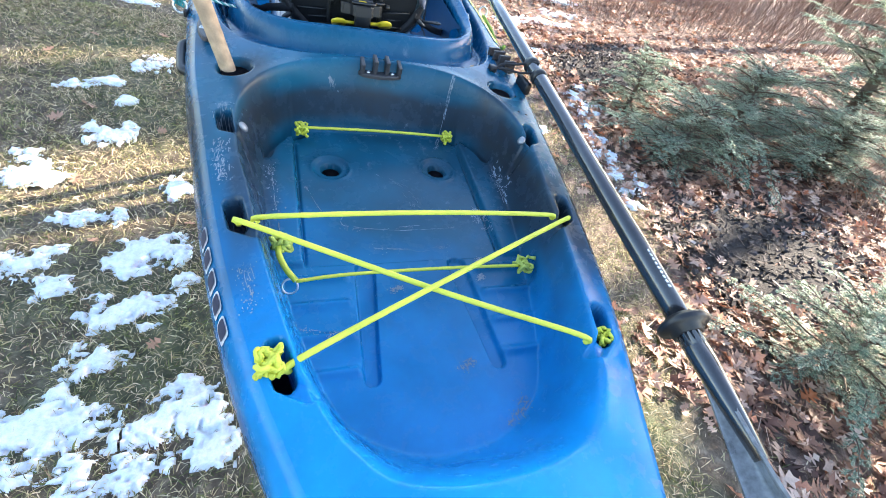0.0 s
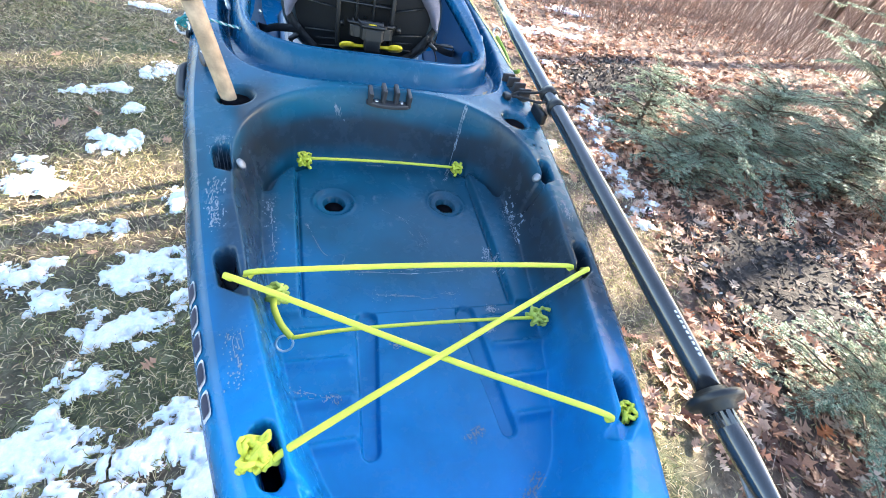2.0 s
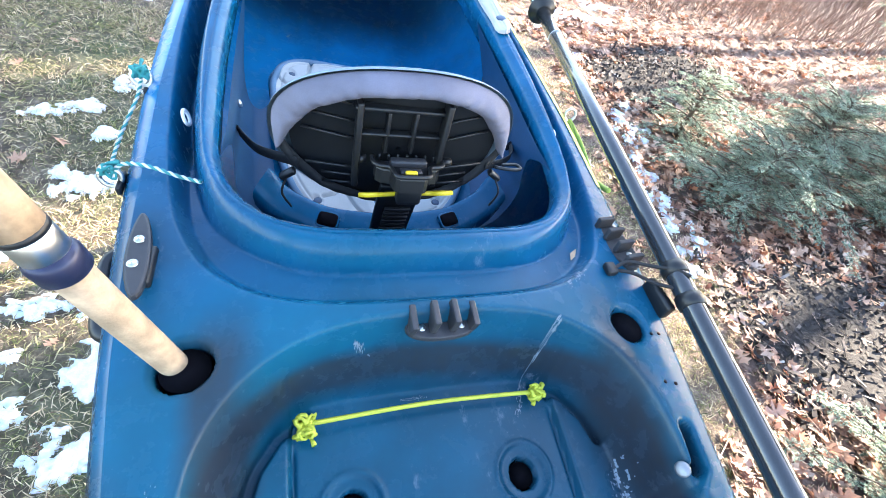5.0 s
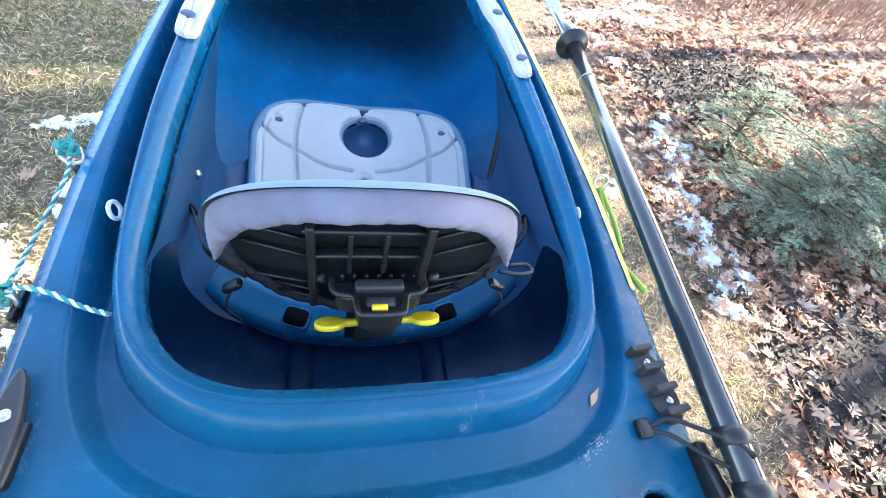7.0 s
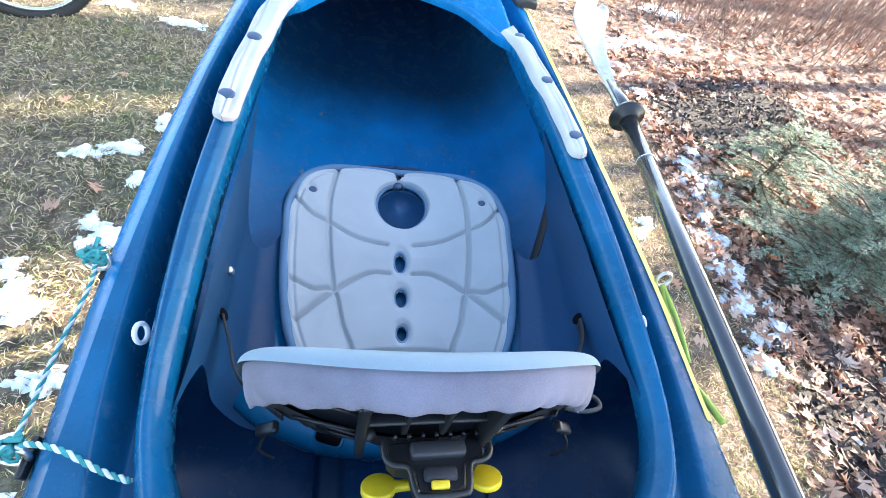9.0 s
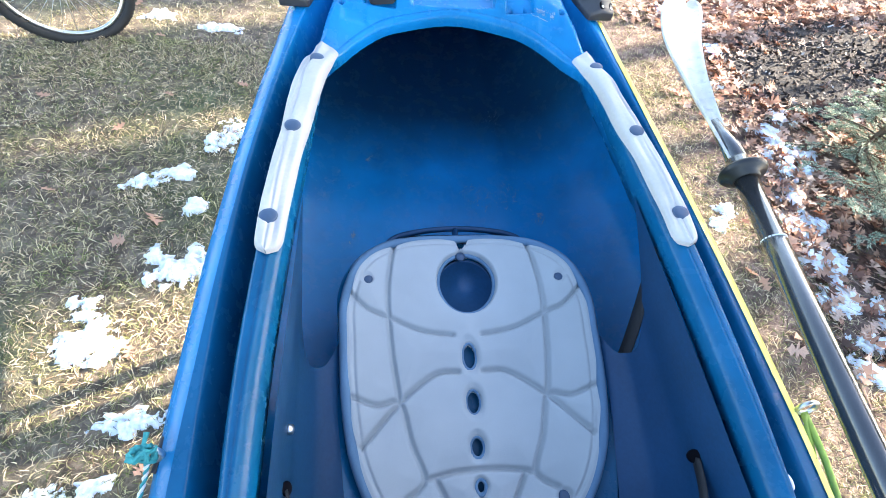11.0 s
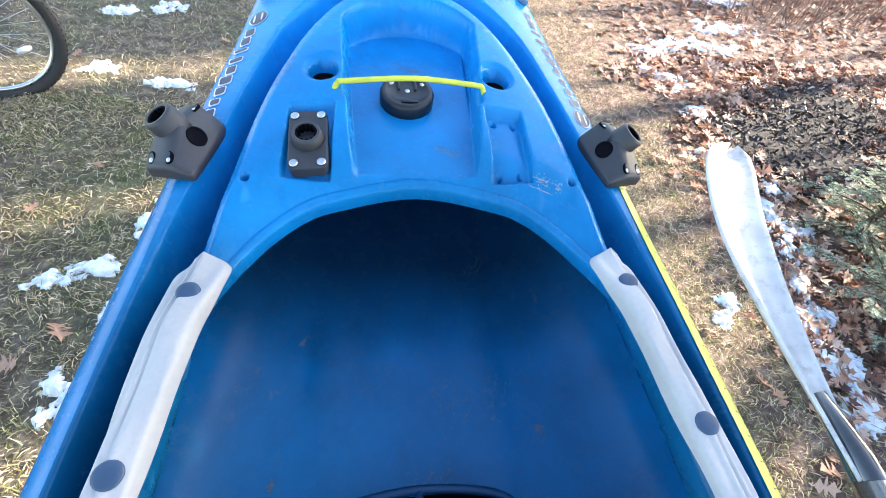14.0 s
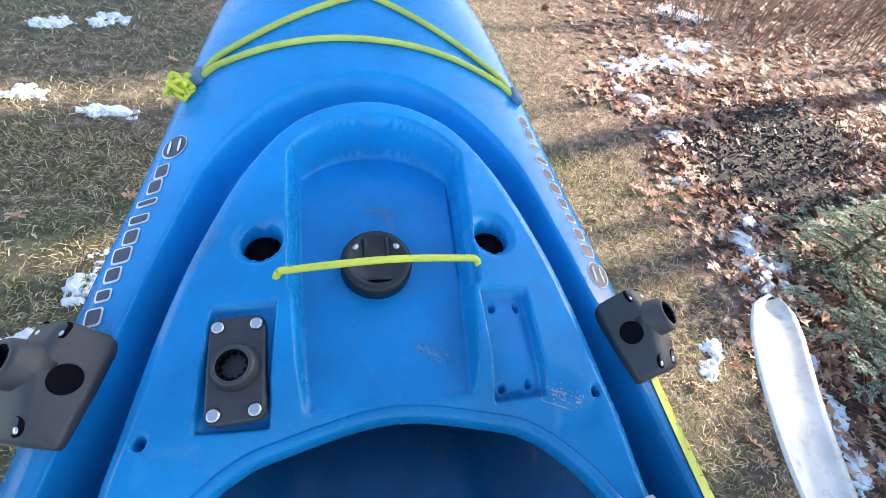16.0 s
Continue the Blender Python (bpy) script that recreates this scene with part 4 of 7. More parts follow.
def ring_at(pos, r, thick, name, parent, axis="Y", label="steel ring", material=None):
    m = Matrix.Translation(pos) @ Matrix.Rotation(radians(75), 4, axis)
    return part(name, tube([m @ Vector((r * math.cos(t), r * math.sin(t), 0)) for t in np.linspace(0, 2 * math.pi, 19)[:-1]], thick, 8, True), material or M_STEEL, parent, label)


ring_at((-0.300, 0.542, 1.018), 0.010, 0.0026, "pad_eye", kayak, "Y", "white-painted pad eye", M_DECAL_W)
ring_at((0.300, 0.560, 1.020), 0.007, 0.0026, "pad_eye", kayak, "Y", "white-painted pad eye", M_DECAL_W)
ring_at((-0.371, 0.434, 0.999), 0.012, 0.0030, "eye_ring", kayak, "X")
ring_at((-0.370, 0.632, 1.020), 0.013, 0.0030, "eye_ring", kayak, "X")
ring_at((0.372, 0.634, 1.020), 0.012, 0.0028, "eye_ring", kayak, "X")
for s in (-1, 1):
    part("eye_plate", box((0.006, 0.035, 0.012), (s * 0.366, 0.634, 1.003), 0.002), M_BLACK, kayak)
part("eye_plate", box((0.006, 0.035, 0.012), (-0.362, 0.434, 0.990), 0.002), M_BLACK, kayak)


def twisted(name, pts, r, parent, turns):
    """Two strands laid round one another."""
    line = spline(pts, 14)
    total = len(line)
    for k, material in enumerate((M_ROPE_W, M_ROPE_G)):
        out = []
        for i, p in enumerate(line):
            d = Vector(line[min(i + 1, total - 1)] - line[max(i - 1, 0)]).normalized()
            u = d.cross(Vector((0.2, 0.1, 1))).normalized()
            v = d.cross(u)
            t = 2 * math.pi * turns * i / total + math.pi * k
            out.append(Vector(p) + (u * math.cos(t) + v * math.sin(t)) * r * 0.55)
        part(name, tube(out, r * 0.72, 7), material, parent, "white strand" if k == 0 else "teal green strand")


rope = thing("tether_rope", (-0.266, 0.405, 1.016), "teal and white braided rope tied through steel rings", "rope")
twisted("strand", [(-0.264, 0.402, 1.022), (-0.29, 0.412, 1.022), (-0.325, 0.430, 1.021), (-0.352, 0.437, 1.018), (-0.368, 0.436, 1.006)], 0.0023, rope, 9)
twisted("strand", [(-0.370, 0.436, 1.006), (-0.384, 0.49, 0.985), (-0.386, 0.55, 0.985), (-0.374, 0.61, 1.005), (-0.369, 0.63, 1.024)], 0.0023, rope, 14)
knot((-0.369, 0.630, 1.032), 0.010, M_ROPE_G, rope, 7, "rope_knot", 31)["label"] = "teal rope knot"
knot((-0.371, 0.438, 1.008), 0.009, M_ROPE_G, rope, 5, "rope_knot", 32)["label"] = "teal rope knot"
strap = thing("lime_strap", (0.372, 0.62, 1.0), "faded lime green strap looped through a steel ring", "strap")
part("webbing", tube(spline([(0.373, 0.632, 1.010), (0.380, 0.59, 0.985), (0.378, 0.53, 0.965), (0.374, 0.46, 0.985), (0.366, 0.43, 1.0)], 6), 0.005, 8), M_PENNANT, strap)
part("webbing", tube(spline([(0.375, 0.632, 1.010), (0.388, 0.58, 0.99), (0.386, 0.52, 0.975)], 6), 0.004, 8), M_PENNANT, strap)

# small pan-head bolts on the well's front corners, side decks and seat wings
for x, y, z, s in ((-0.236, 0.000, 0.985, -1), (0.238, 0.001, 0.982, 1)):
    part("bolt_head", lathe([(0.0082, -0.002), (0.0082, 0.001), (0.0055, 0.003), (0, 0.0034)], (x, y, z), Matrix.Rotation(-s * radians(55), 4, "Y"), 20), M_ZINC, kayak, "round dull steel bolt head")
# drill holes are shallow near-black discs, their shade painted
for x, y in ((0.268, 0.092), (0.285, 0.089), (0.285, 0.155), (0.30, 0.155)):
    part("drill_hole", lathe([(0.0024, 0.0), (0, 0.0006)], surf(x, y, 0.0012), None, 10), M_HOLE, kayak, "small dark drill hole")


# scuffs and scratches rubbed into the deck
SCUFF_V, SCUFF_F = [], []


def scuff(points, fn=surf, width=0.0012, strands=3, spread=0.004, seed=0, cover=0.55):
    r = random.Random(seed)
    width = width * 0.8
    line = spline([(*q, 0) for q in points], 10)[:, :2]
    V, F = SCUFF_V, SCUFF_F
    for k in range(strands):
        off = r.gauss(0, spread) if k else 0.0
        run = 0
        for i in range(len(line) - 1):
            if run <= 0:
                run = r.randint(1, 4)
                on = r.random() < cover
                wob = r.gauss(0, spread * 0.4)
            run -= 1
            if not on:
                continue
            d = line[i + 1] - line[i]
            length = math.hypot(*d) + 1e-9
            nx, ny = -d[1] / length, d[0] / length
            m = max(1, int(length / 0.006))
            for j in range(m):
                w0, w1 = width * r.uniform(0.2, 1.0) / 2, width * r.uniform(0.2, 1.0) / 2
                b = len(V)
                for f, w in ((j / m, w0), ((j + 1) / m, w1)):
                    q = line[i] + d * f + np.array([nx, ny]) * (off + wob + r.gauss(0, spread * 0.08))
                    V += [fn(q[0] - nx * w, q[1] - ny * w, 0.0007), fn(q[0] + nx * w, q[1] + ny * w, 0.0007)]
                F.append([b, b + 1, b + 3, b + 2])
    # rubbed flakes gathered in a few patches along the stroke
    spots = [r.random() for _ in range(strands)]
    for _ in range(22 * strands):
        g = min(max(r.choice(spots) + r.gauss(0, 0.10), 0.0), 1.0) * (len(line) - 1.001)
        q = line[int(g)] + (line[int(g) + 1] - line[int(g)]) * (g % 1) + np.array([r.gauss(0, spread * 0.9), r.gauss(0, spread * 0.9)])
        a, w = r.uniform(0, 6.28), width * r.uniform(0.15, 0.85)
        b = len(V)
        for k in range(4):
            t, h = a + k * 1.5708, w * r.uniform(0.5, 1.4)
            V.append(fn(q[0] + math.cos(t) * h, q[1] + 1.5 * math.sin(t) * h, 0.0007))
        F.append([b, b + 1, b + 2, b + 3])


def hull_point(x, y, lift=0.0):
    """A point on the hull's inner face."""
    h = hull_section(y)
    h = [q for q in h[:len(h) // 2 + 1] if q[0] >= 0][::-1]
    return Vector((x, y, float(np.interp(abs(x), [q[0] for q in h], [q[2] for q in h])) + lift + 0.001))


for i, (line, w, k, s) in enumerate((
        ([(-0.149, -0.01), (-0.125, -0.073), (-0.096, -0.078), (-0.092, -0.104), (-0.003, -0.118), (0.095, -0.115)], 0.0016, 2, 0.002),
        ([(-0.103, -0.11), (-0.03, -0.114), (0.052, -0.109)], 0.0014, 2, 0.003),
        ([(0.151, -0.068), (0.136, -0.112)], 0.0022, 4, 0.005), ([(0.16, -0.09), (0.155, -0.127)], 0.002, 4, 0.004),
        ([(0.218, 0.034), (0.214, -0.02), (0.21, -0.073)], 0.0022, 5, 0.006), ([(-0.206, 0.03), (-0.198, -0.06), (-0.19, -0.14)], 0.0022, 4, 0.005),
        ([(0.149, 0.18), (0.132, 0.145), (0.117, 0.111)], 0.0016, 3, 0.002), ([(-0.036, 0.152), (0.005, 0.150)], 0.001, 2, 0.001),
        ([(0.03, -0.378), (0.05, -0.368)], 0.002, 4, 0.004), ([(0.112, -0.196), (0.128, -0.194)], 0.002, 4, 0.004), ([(0.096, -0.236), (0.112, -0.228)], 0.002, 4, 0.003),
        ([(-0.041, -0.243), (-0.025, -0.239)], 0.002, 4, 0.003), ([(-0.264, -0.036), (-0.262, -0.08), (-0.257, -0.119)], 0.0024, 6, 0.007),
        ([(-0.268, 0.06), (-0.262, 0.01)], 0.002, 5, 0.007), ([(-0.098, 0.183), (-0.078, 0.180)], 0.001, 2, 0.001), ([(0.262, -0.06), (0.256, -0.11)], 0.0018, 4, 0.006),
        ([(-0.228, -0.27), (-0.215, -0.33)], 0.0016, 4, 0.006), ([(0.18, 0.228), (0.215, 0.246)], 0.0014, 4, 0.004), ([(-0.06, -0.155), (0.02, -0.165), (0.07, -0.16)], 0.001, 3, 0.006),
        ([(-0.02, 0.03), (0.03, -0.02), (0.04, -0.06)], 0.0009, 3, 0.008), ([(-0.17, -0.29), (-0.12, -0.31)], 0.0014, 4, 0.005), ([(0.07, -0.46), (0.11, -0.43)], 0.0018, 4, 0.006),
        ([(-0.03, 1.60), (0.02, 1.585)], 0.0012, 3, 0.004), ([(0.03, 1.42), (0.06, 1.40)], 0.0012, 3, 0.004), ([(-0.19, 1.50), (-0.165, 1.55)], 0.0012, 4, 0.004), ([(0.15, 1.36), (0.19, 1.345)], 0.0012, 4, 0.004))):
    scuff(line, surf, w, k, s, 900 + i, 0.4)
for i, (line, w, k, s) in enumerate((
        ([(-0.21, 1.06), (-0.205, 1.085)], 0.0022, 2, 0.002), ([(-0.18, 1.29), (-0.17, 1.31)], 0.002, 2, 0.002), ([(0.06, 1.17), (0.09, 1.20)], 0.0014, 6, 0.02), ([(0.13, 1.15), (0.16, 1.22)], 0.0014, 6, 0.02),
        ([(0.20, 1.10), (0.21, 1.13)], 0.0018, 3, 0.005), ([(-0.08, 1.22), (-0.02, 1.25)], 0.0012, 5, 0.016), ([(0.0, 1.05), (0.06, 1.09)], 0.0012, 6, 0.02), ([(0.10, 0.98), (0.15, 1.02)], 0.0014, 6, 0.016), ([(0.12, 1.42), (0.15, 1.46)], 0.0014, 4, 0.012), ([(-0.13, 0.96), (-0.09, 1.0)], 0.0012, 4, 0.012))):
    scuff(line, hull_point, w, k, s, 950 + i, 0.4)
tagged(part("rubbed_wear", raw_mesh("rubbed_wear", SCUFF_V, SCUFF_F), M_SCUFF, kayak, "pale rubbed scuffs", smooth=False), kind="stuff")

for s in (-1, 1):
    rows_ = []
    for y in np.linspace(0.26, 0.56, 16):
        rows_.append([hull_point(s * (0.108 + o), y, h) for o, h in ((-0.022, -0.002), (-0.016, 0.010), (-0.010, 0.013), (0.010, 0.013), (0.016, 0.010), (0.022, -0.002))])
    part("floor_rib", grid_mesh("floor_rib", np.array(rows_)), M_SEATBASE, kayak, "dark moulded floor rib")

# ---- the seat ----
seat = thing("padded_seat", (0, 0.75, 0.80), "padded kayak seat with quilted grey cushion and raised backrest", "seat")


def cushion_z(X, Y):
    return 0.814 + 0.17 * (Y - 0.66) + 1.4 * X ** 2


PAN = outline([(0, 0.462), (0.09, 0.470), (0.155, 0.50), (0.19, 0.57), (0.205, 0.70), (0.207, 0.80), (0.212, 0.88), (0.186, 0.948), (0.14, 0.990), (0.07, 1.004), (0, 1.006)], 8)


def plate_over(poly, zfn, n=70, m=84, thick=0.012):
    """A closed plate with a given outline and top surface."""
    lo, hi = poly.min(0), poly.max(0)
    ys = np.linspace(lo[1] + 1e-4, hi[1] - 1e-4, m)
    P = np.zeros((m, n, 3))
    for i, y in enumerate(ys):
        xs = []
        for (ax, ay), (bx, by) in zip(poly, np.roll(poly, -1, 0)):
            if (ay > y) != (by > y):
                xs.append(ax + (bx - ax) * (y - ay) / (by - ay))
        a, b = min(xs), max(xs)
        t = np.linspace(0, 1, n)
        P[i, :, 0] = a + (b - a) * (0.5 - 0.5 * np.cos(math.pi * t)) * 0.6 + (b - a) * t * 0.4
        P[i, :, 1] = y
    P[..., 2] = zfn(P[..., 0], P[..., 1])
    return P


def pan_z(X, Y):
    z = cushion_z(X, Y) - 0.014
    z = z + 0.055 * step(0.53, 0.465, Y)
    z = z - 0.010 * step(0.006, -0.004, np.maximum(np.abs(np.abs(X) - 0.060) - 0.050, np.abs(Y - 1.025) - 0.016))
    r = np.hypot(X - 0.006, Y - 0.915)
    z = z - 0.042 * (1 - step(0.046, 0.052, r))
    return z


part("seat_pan", grid_mesh("seat_pan", plate_over(PAN, pan_z)), M_KAYAK, seat, "moulded blue seat pan")
# curved lip behind the cushion, rising at both ends to the side panels, with two square windows
lip_line = spline([(-0.212, 0.520, 0.925), (-0.190, 0.506, 0.902), (-0.150, 0.488, 0.887), (-0.10, 0.474, 0.876), (0, 0.466, 0.871), (0.10, 0.474, 0.876), (0.150, 0.488, 0.887), (0.190, 0.506, 0.902), (0.212, 0.520, 0.925)], 8)
lip = []
for i, q in enumerate(lip_line):
    d = lip_line[min(i + 1, len(lip_line) - 1)] - lip_line[max(i - 1, 0)]
    out = np.array([d[1], -d[0], 0.0])
    out /= np.linalg.norm(out)
    lip.append([q + out * o + [0, 0, z] for o, z in ((-0.034, -0.004), (-0.028, 0.006), (-0.022, 0.009), (-0.016, 0.006), (0.0, 0.0), (0.012, -0.006), (0.018, -0.012), (0.020, -0.020), (0.017, -0.040))])
part("rear_lip", grid_mesh("rear_lip", np.array(lip)), M_KAYAK, seat, "blue rear lip of the seat")
for s in (-1, 1):
    at = Matrix.Translation((s * 0.108, 0.476, 0.8785)) @ Matrix.Rotation(s * radians(19), 4, "Z") @ Matrix.Rotation(radians(22), 4, "X")
    bm = prism(oval(0.0195, 0.0150, 24, 5), -0.006, 0.0030, 0.001)
    bm.transform(at)
    w = part("lip_window", bm, M_KAYAK, seat, "raised rim of a square window")
    # the opening is a near-black plate, its inner shade painted as colour
    bm = prism(oval(0.0165, 0.0122, 24, 5), -0.004, 0.0042)
    bm.transform(at)
    part("opening", bm, M_HOLE, w, "dark square opening")


fr = spline([(-0.150, 0.965, 0.842), (-0.142, 1.005, 0.845), (-0.104, 1.036, 0.848), (0, 1.049, 0.850), (0.104, 1.036, 0.848), (0.142, 1.005, 0.845), (0.150, 0.965, 0.842)], 6)
part("front_frame", tube(fr, 0.006, 8), M_SEATBASE, seat, "dark blue front frame")
part("front_bar", tube([(0, 1.048, 0.850), (0, 0.99, 0.852)], 0.006, 8), M_SEATBASE, seat)
# near-black sheets put the shade of the frame's two windows into colour
for s in (-1, 1):
    part("front_window_shade", grid_mesh("front_window_shade", np.array([[(s * x, y, 0.836) for x in np.linspace(0.004, 0.145 - 0.9 * max(y - 0.99, 0), 8)] for y in np.linspace(0.965, 1.044, 6)])), M_HOLE, seat, "near-black sheet painted for the shade in a window")


def wing(s):
    """Side panel of the seat, from the pan's edge up to the coaming."""
    n, m = 34, 44
    P = np.zeros((n, m, 3))
    for i in range(n):
        t = i / (n - 1)
        yr = float(curve(t, [(0, 0.487), (0.45, 0.508), (0.8, 0.521), (0.93, 0.492), (1, 0.45)]))
        yf = float(curve(t, [(0, 0.80), (0.12, 0.758), (0.25, 0.752), (0.5, 0.80), (0.8, 0.88), (1, 0.95)]))
        for j in range(m):
            u = j / (m - 1)
            y = yr + (yf - yr) * u
            xp = float(np.interp(y, [0.45, 0.5, 0.57, 0.7, 0.8, 0.9], [0.14, 0.17, 0.19, 0.205, 0.207, 0.212]))
            zp = float(cushion_z(np.array(xp), np.array(max(y, 0.56)))) - 0.008
            xt = float(curve(y, [(0.45, 0.250), (0.52, 0.246), (0.7, 0.248), (0.95, 0.247)]))
            zt = float(gunwale(y)) + 0.010
            x = xp + (xt - xp) * float(curve(t, [(0, 0), (0.2, 0.70), (0.5, 1.0), (0.8, 0.97), (1, 1.0)]))
            P[i, j] = (s * x, y, zp + (zt - zp) * t)
    me = grid_mesh("side_wing", P if s > 0 else P[:, ::-1])
    w = part("side_wing", me, M_SEATBASE, seat, "dark navy plastic side panel")
    slot = Vector((s * 0.2555, 0.599, 0.962))
    part("strap_slot", lathe([(0.011, 0), (0.009, 0.001), (0, 0.001)], slot - Vector((s * 0.012, 0, 0)), Matrix.Rotation(-s * radians(70), 4, "Y") @ Matrix.Diagonal((1.0, 0.7, 1, 1)), 16), M_HOLE, w)
    return w


for s in (-1, 1):
    wing(s)
part("wing_bolt", lathe([(0.006, -0.002), (0.006, 0.002), (0, 0.004)], (-0.2445, 0.658, 0.974), Matrix.Rotation(radians(70), 4, "Y"), 12), M_STEEL, seat, "steel bolt head")

CUSH = outline([(0, 0.527), (0.08, 0.535), (0.14, 0.565), (0.177, 0.63), (0.193, 0.71), (0.199, 0.80), (0.200, 0.865), (0.180, 0.930), (0.134, 0.977), (0.07, 0.999), (0, 1.004)], 8)
SEAMS = []
for s in (-1, 1):
    SEAMS += [spline([(s * 0.118, 0.995), (s * 0.132, 0.90), (s * 0.128, 0.80), (s * 0.116, 0.715)], 5),
              spline([(s * 0.198, 0.885), (s * 0.165, 0.855), (s * 0.128, 0.845), (s * 0.08, 0.828), (s * 0.025, 0.822)], 5),
              spline([(s * 0.02, 0.762), (s * 0.06, 0.758), (s * 0.116, 0.715), (s * 0.165, 0.66), (s * 0.17, 0.655)], 5),
              spline([(s * 0.185, 0.72), (s * 0.150, 0.71), (s * 0.116, 0.715), (s * 0.10, 0.66), (s * 0.082, 0.612), (s * 0.11, 0.59)], 5),
              spline([(0.0, 0.622), (s * 0.04, 0.620), (s * 0.082, 0.612)], 5),
              spline([(s * 0.066, 0.612), (s * 0.045, 0.575), (s * 0.022, 0.548)], 5)]
SEAMS.append([(0, 0.60), (0, 0.548)])
SEAMS.append([(0, 1.0), (0, 0.97)])


def quilt_z(X, Y):
    z = cushion_z(X, Y) + 0.004
    d_edge = -sdf(X, Y, CUSH)
    d = np.full(X.shape, 1.0)
    for s in SEAMS:
        d = np.minimum(d, line_dist(X, Y, s))
    z = z + 0.006 * step(0, 0.016, d_edge) + 0.004 * (1 - np.exp(-(d / 0.022) ** 2)) - 0.010 * np.exp(-(d / 0.0030) ** 2) - 0.004 * np.exp(-((d_edge - 0.014) / 0.003) ** 2)
    r = np.hypot(X - 0.006, (Y - 0.915) * 0.92)
    z = z - 0.016 * (1 - step(0.050, 0.055, r))
    for y, a, b in ((0.787, 0.013, 0.024), (0.716, 0.013, 0.021), (0.652, 0.012, 0.017), (0.600, 0.009, 0.011)):
        r = np.hypot(X / a, (Y - y) / b)
        z = z - 0.004 * (1 - step(1.0, 1.5, r)) - 0.010 * (1 - step(0.75, 1.0, r))
    for x, y in ((-0.166, 0.905), (0.165, 0.902), (-0.121, 0.578), (0.117, 0.578), (0.0, 0.966)):
        z = z - 0.007 * (1 - step(0.004, 0.013, np.hypot(X - x, Y - y)))
    return z


def cushion_mat():
    m = plain("quilted_neoprene", (0.38, 0.40, 0.405), 0.8, var=0.1, scale=7, fine=900, relief=0.35)
    return m


def cushion_mesh():
    P = plate_over(CUSH, quilt_z, 190, 230)
    c = (P[:-1, :-1] + P[1:, 1:]) / 2
    keep = np.hypot(c[..., 0] - 0.006, (c[..., 1] - 0.915) * 0.92) > 0.0505
    for y, a, b in ((0.787, 0.0125, 0.022), (0.716, 0.0125, 0.019), (0.652, 0.0115, 0.015), (0.600, 0.008, 0.010)):
        keep &= np.hypot(c[..., 0] / a, (c[..., 1] - y) / b) > 0.85
    keep &= ~((c[..., 1] > 0.982) & (np.abs(c[..., 0] - 0.004) < 0.002 + (c[..., 1] - 0.982) * 0.7))
    return grid_mesh("seat_cushion", P, keep)


cushion = part("seat_cushion", cushion_mesh(), cushion_mat(), seat, "quilted pale grey neoprene cushion")
edge_line = outline([(0, 0.527), (0.08, 0.535), (0.14, 0.565), (0.177, 0.63), (0.193, 0.71), (0.199, 0.80), (0.200, 0.865), (0.180, 0.930), (0.134, 0.977), (0.07, 0.999), (0, 1.004)], 8)
part("piping", tube([(x, y, float(cushion_z(np.array(x), np.array(y))) + 0.002) for x, y in edge_line], 0.0075, 8, True), M_BIND, cushion, "slate blue edge binding")
for y, a, b in ((0.787, 0.0125, 0.022), (0.716, 0.0125, 0.019), (0.652, 0.0115, 0.015), (0.600, 0.008, 0.010)):
    ring = [(a * math.cos(2 * math.pi * k / 28), y + b * math.sin(2 * math.pi * k / 28)) for k in range(28)]
    part("eyelet", tube([(x, yy, float(cushion_z(np.array(x), np.array(yy))) + 0.0035) for x, yy in ring], 0.0034, 8, True), M_BIND, cushion, "slate blue stitched eyelet")
part("hole_binding", tube([(0.006 + 0.0515 * math.cos(a), 0.915 + 0.0560 * math.sin(a), float(cushion_z(np.array(0.006 + 0.0515 * math.cos(a)), np.array(0.915 + 0.056 * math.sin(a)))) + 0.001) for a in np.linspace(0, 2 * math.pi, 49)[:-1]], 0.0045, 8, True), M_BIND, cushion, "slate blue binding round the hole")
cup_tilt = Matrix.Translation((0.006, 0.915, 0.846)) @ Matrix.Rotation(radians(9.5), 4, "X")
cup = part("cup", lathe([(0.053, 0.006), (0.051, 0.008), (0.047, 0.003), (0.0455, -0.004), (0.044, -0.034)], (0, 0, 0), cup_tilt, 40), M_SEATBASE, cushion, "dark blue moulded cup")
part("cup_floor", lathe([(0.0445, -0.033), (0.038, -0.0335), (0.035, -0.032), (0.032, -0.0335), (0, -0.0335)], (0, 0, 0), cup_tilt, 40), M_KAYAK, cup)
for k in range(4):
    bm = box((0.014, 0.007, 0.010), (0, 0, 0), 0.002, 2)
    bm.transform(cup_tilt @ Matrix.Rotation(math.pi / 2 * k + 0.78, 4, "Z") @ Matrix.Translation((0, 0.0425, -0.006)))
    part("cup_tab", bm, M_BLACK, cup)
for x, y in ((-0.166, 0.905), (0.165, 0.902), (-0.121, 0.578), (0.117, 0.578), (0.0, 0.966)):
    part("stud", lathe([(0.0095, -0.002), (0.0088, 0.001), (0.005, 0.0025), (0, 0.003)], (x, y, float(cushion_z(np.array(x), np.array(y))) + 0.0065), None, 18), M_SNAP, cushion, "dark slate blue stud")

# backrest: an oval shell, padded in front, the cover rolled over its rim
BK = Matrix.Translation((-0.022, 0.427, 1.067)) @ Matrix.Rotation(radians(-4), 4, "Z") @ Matrix.Rotation(radians(-5), 4, "Y")


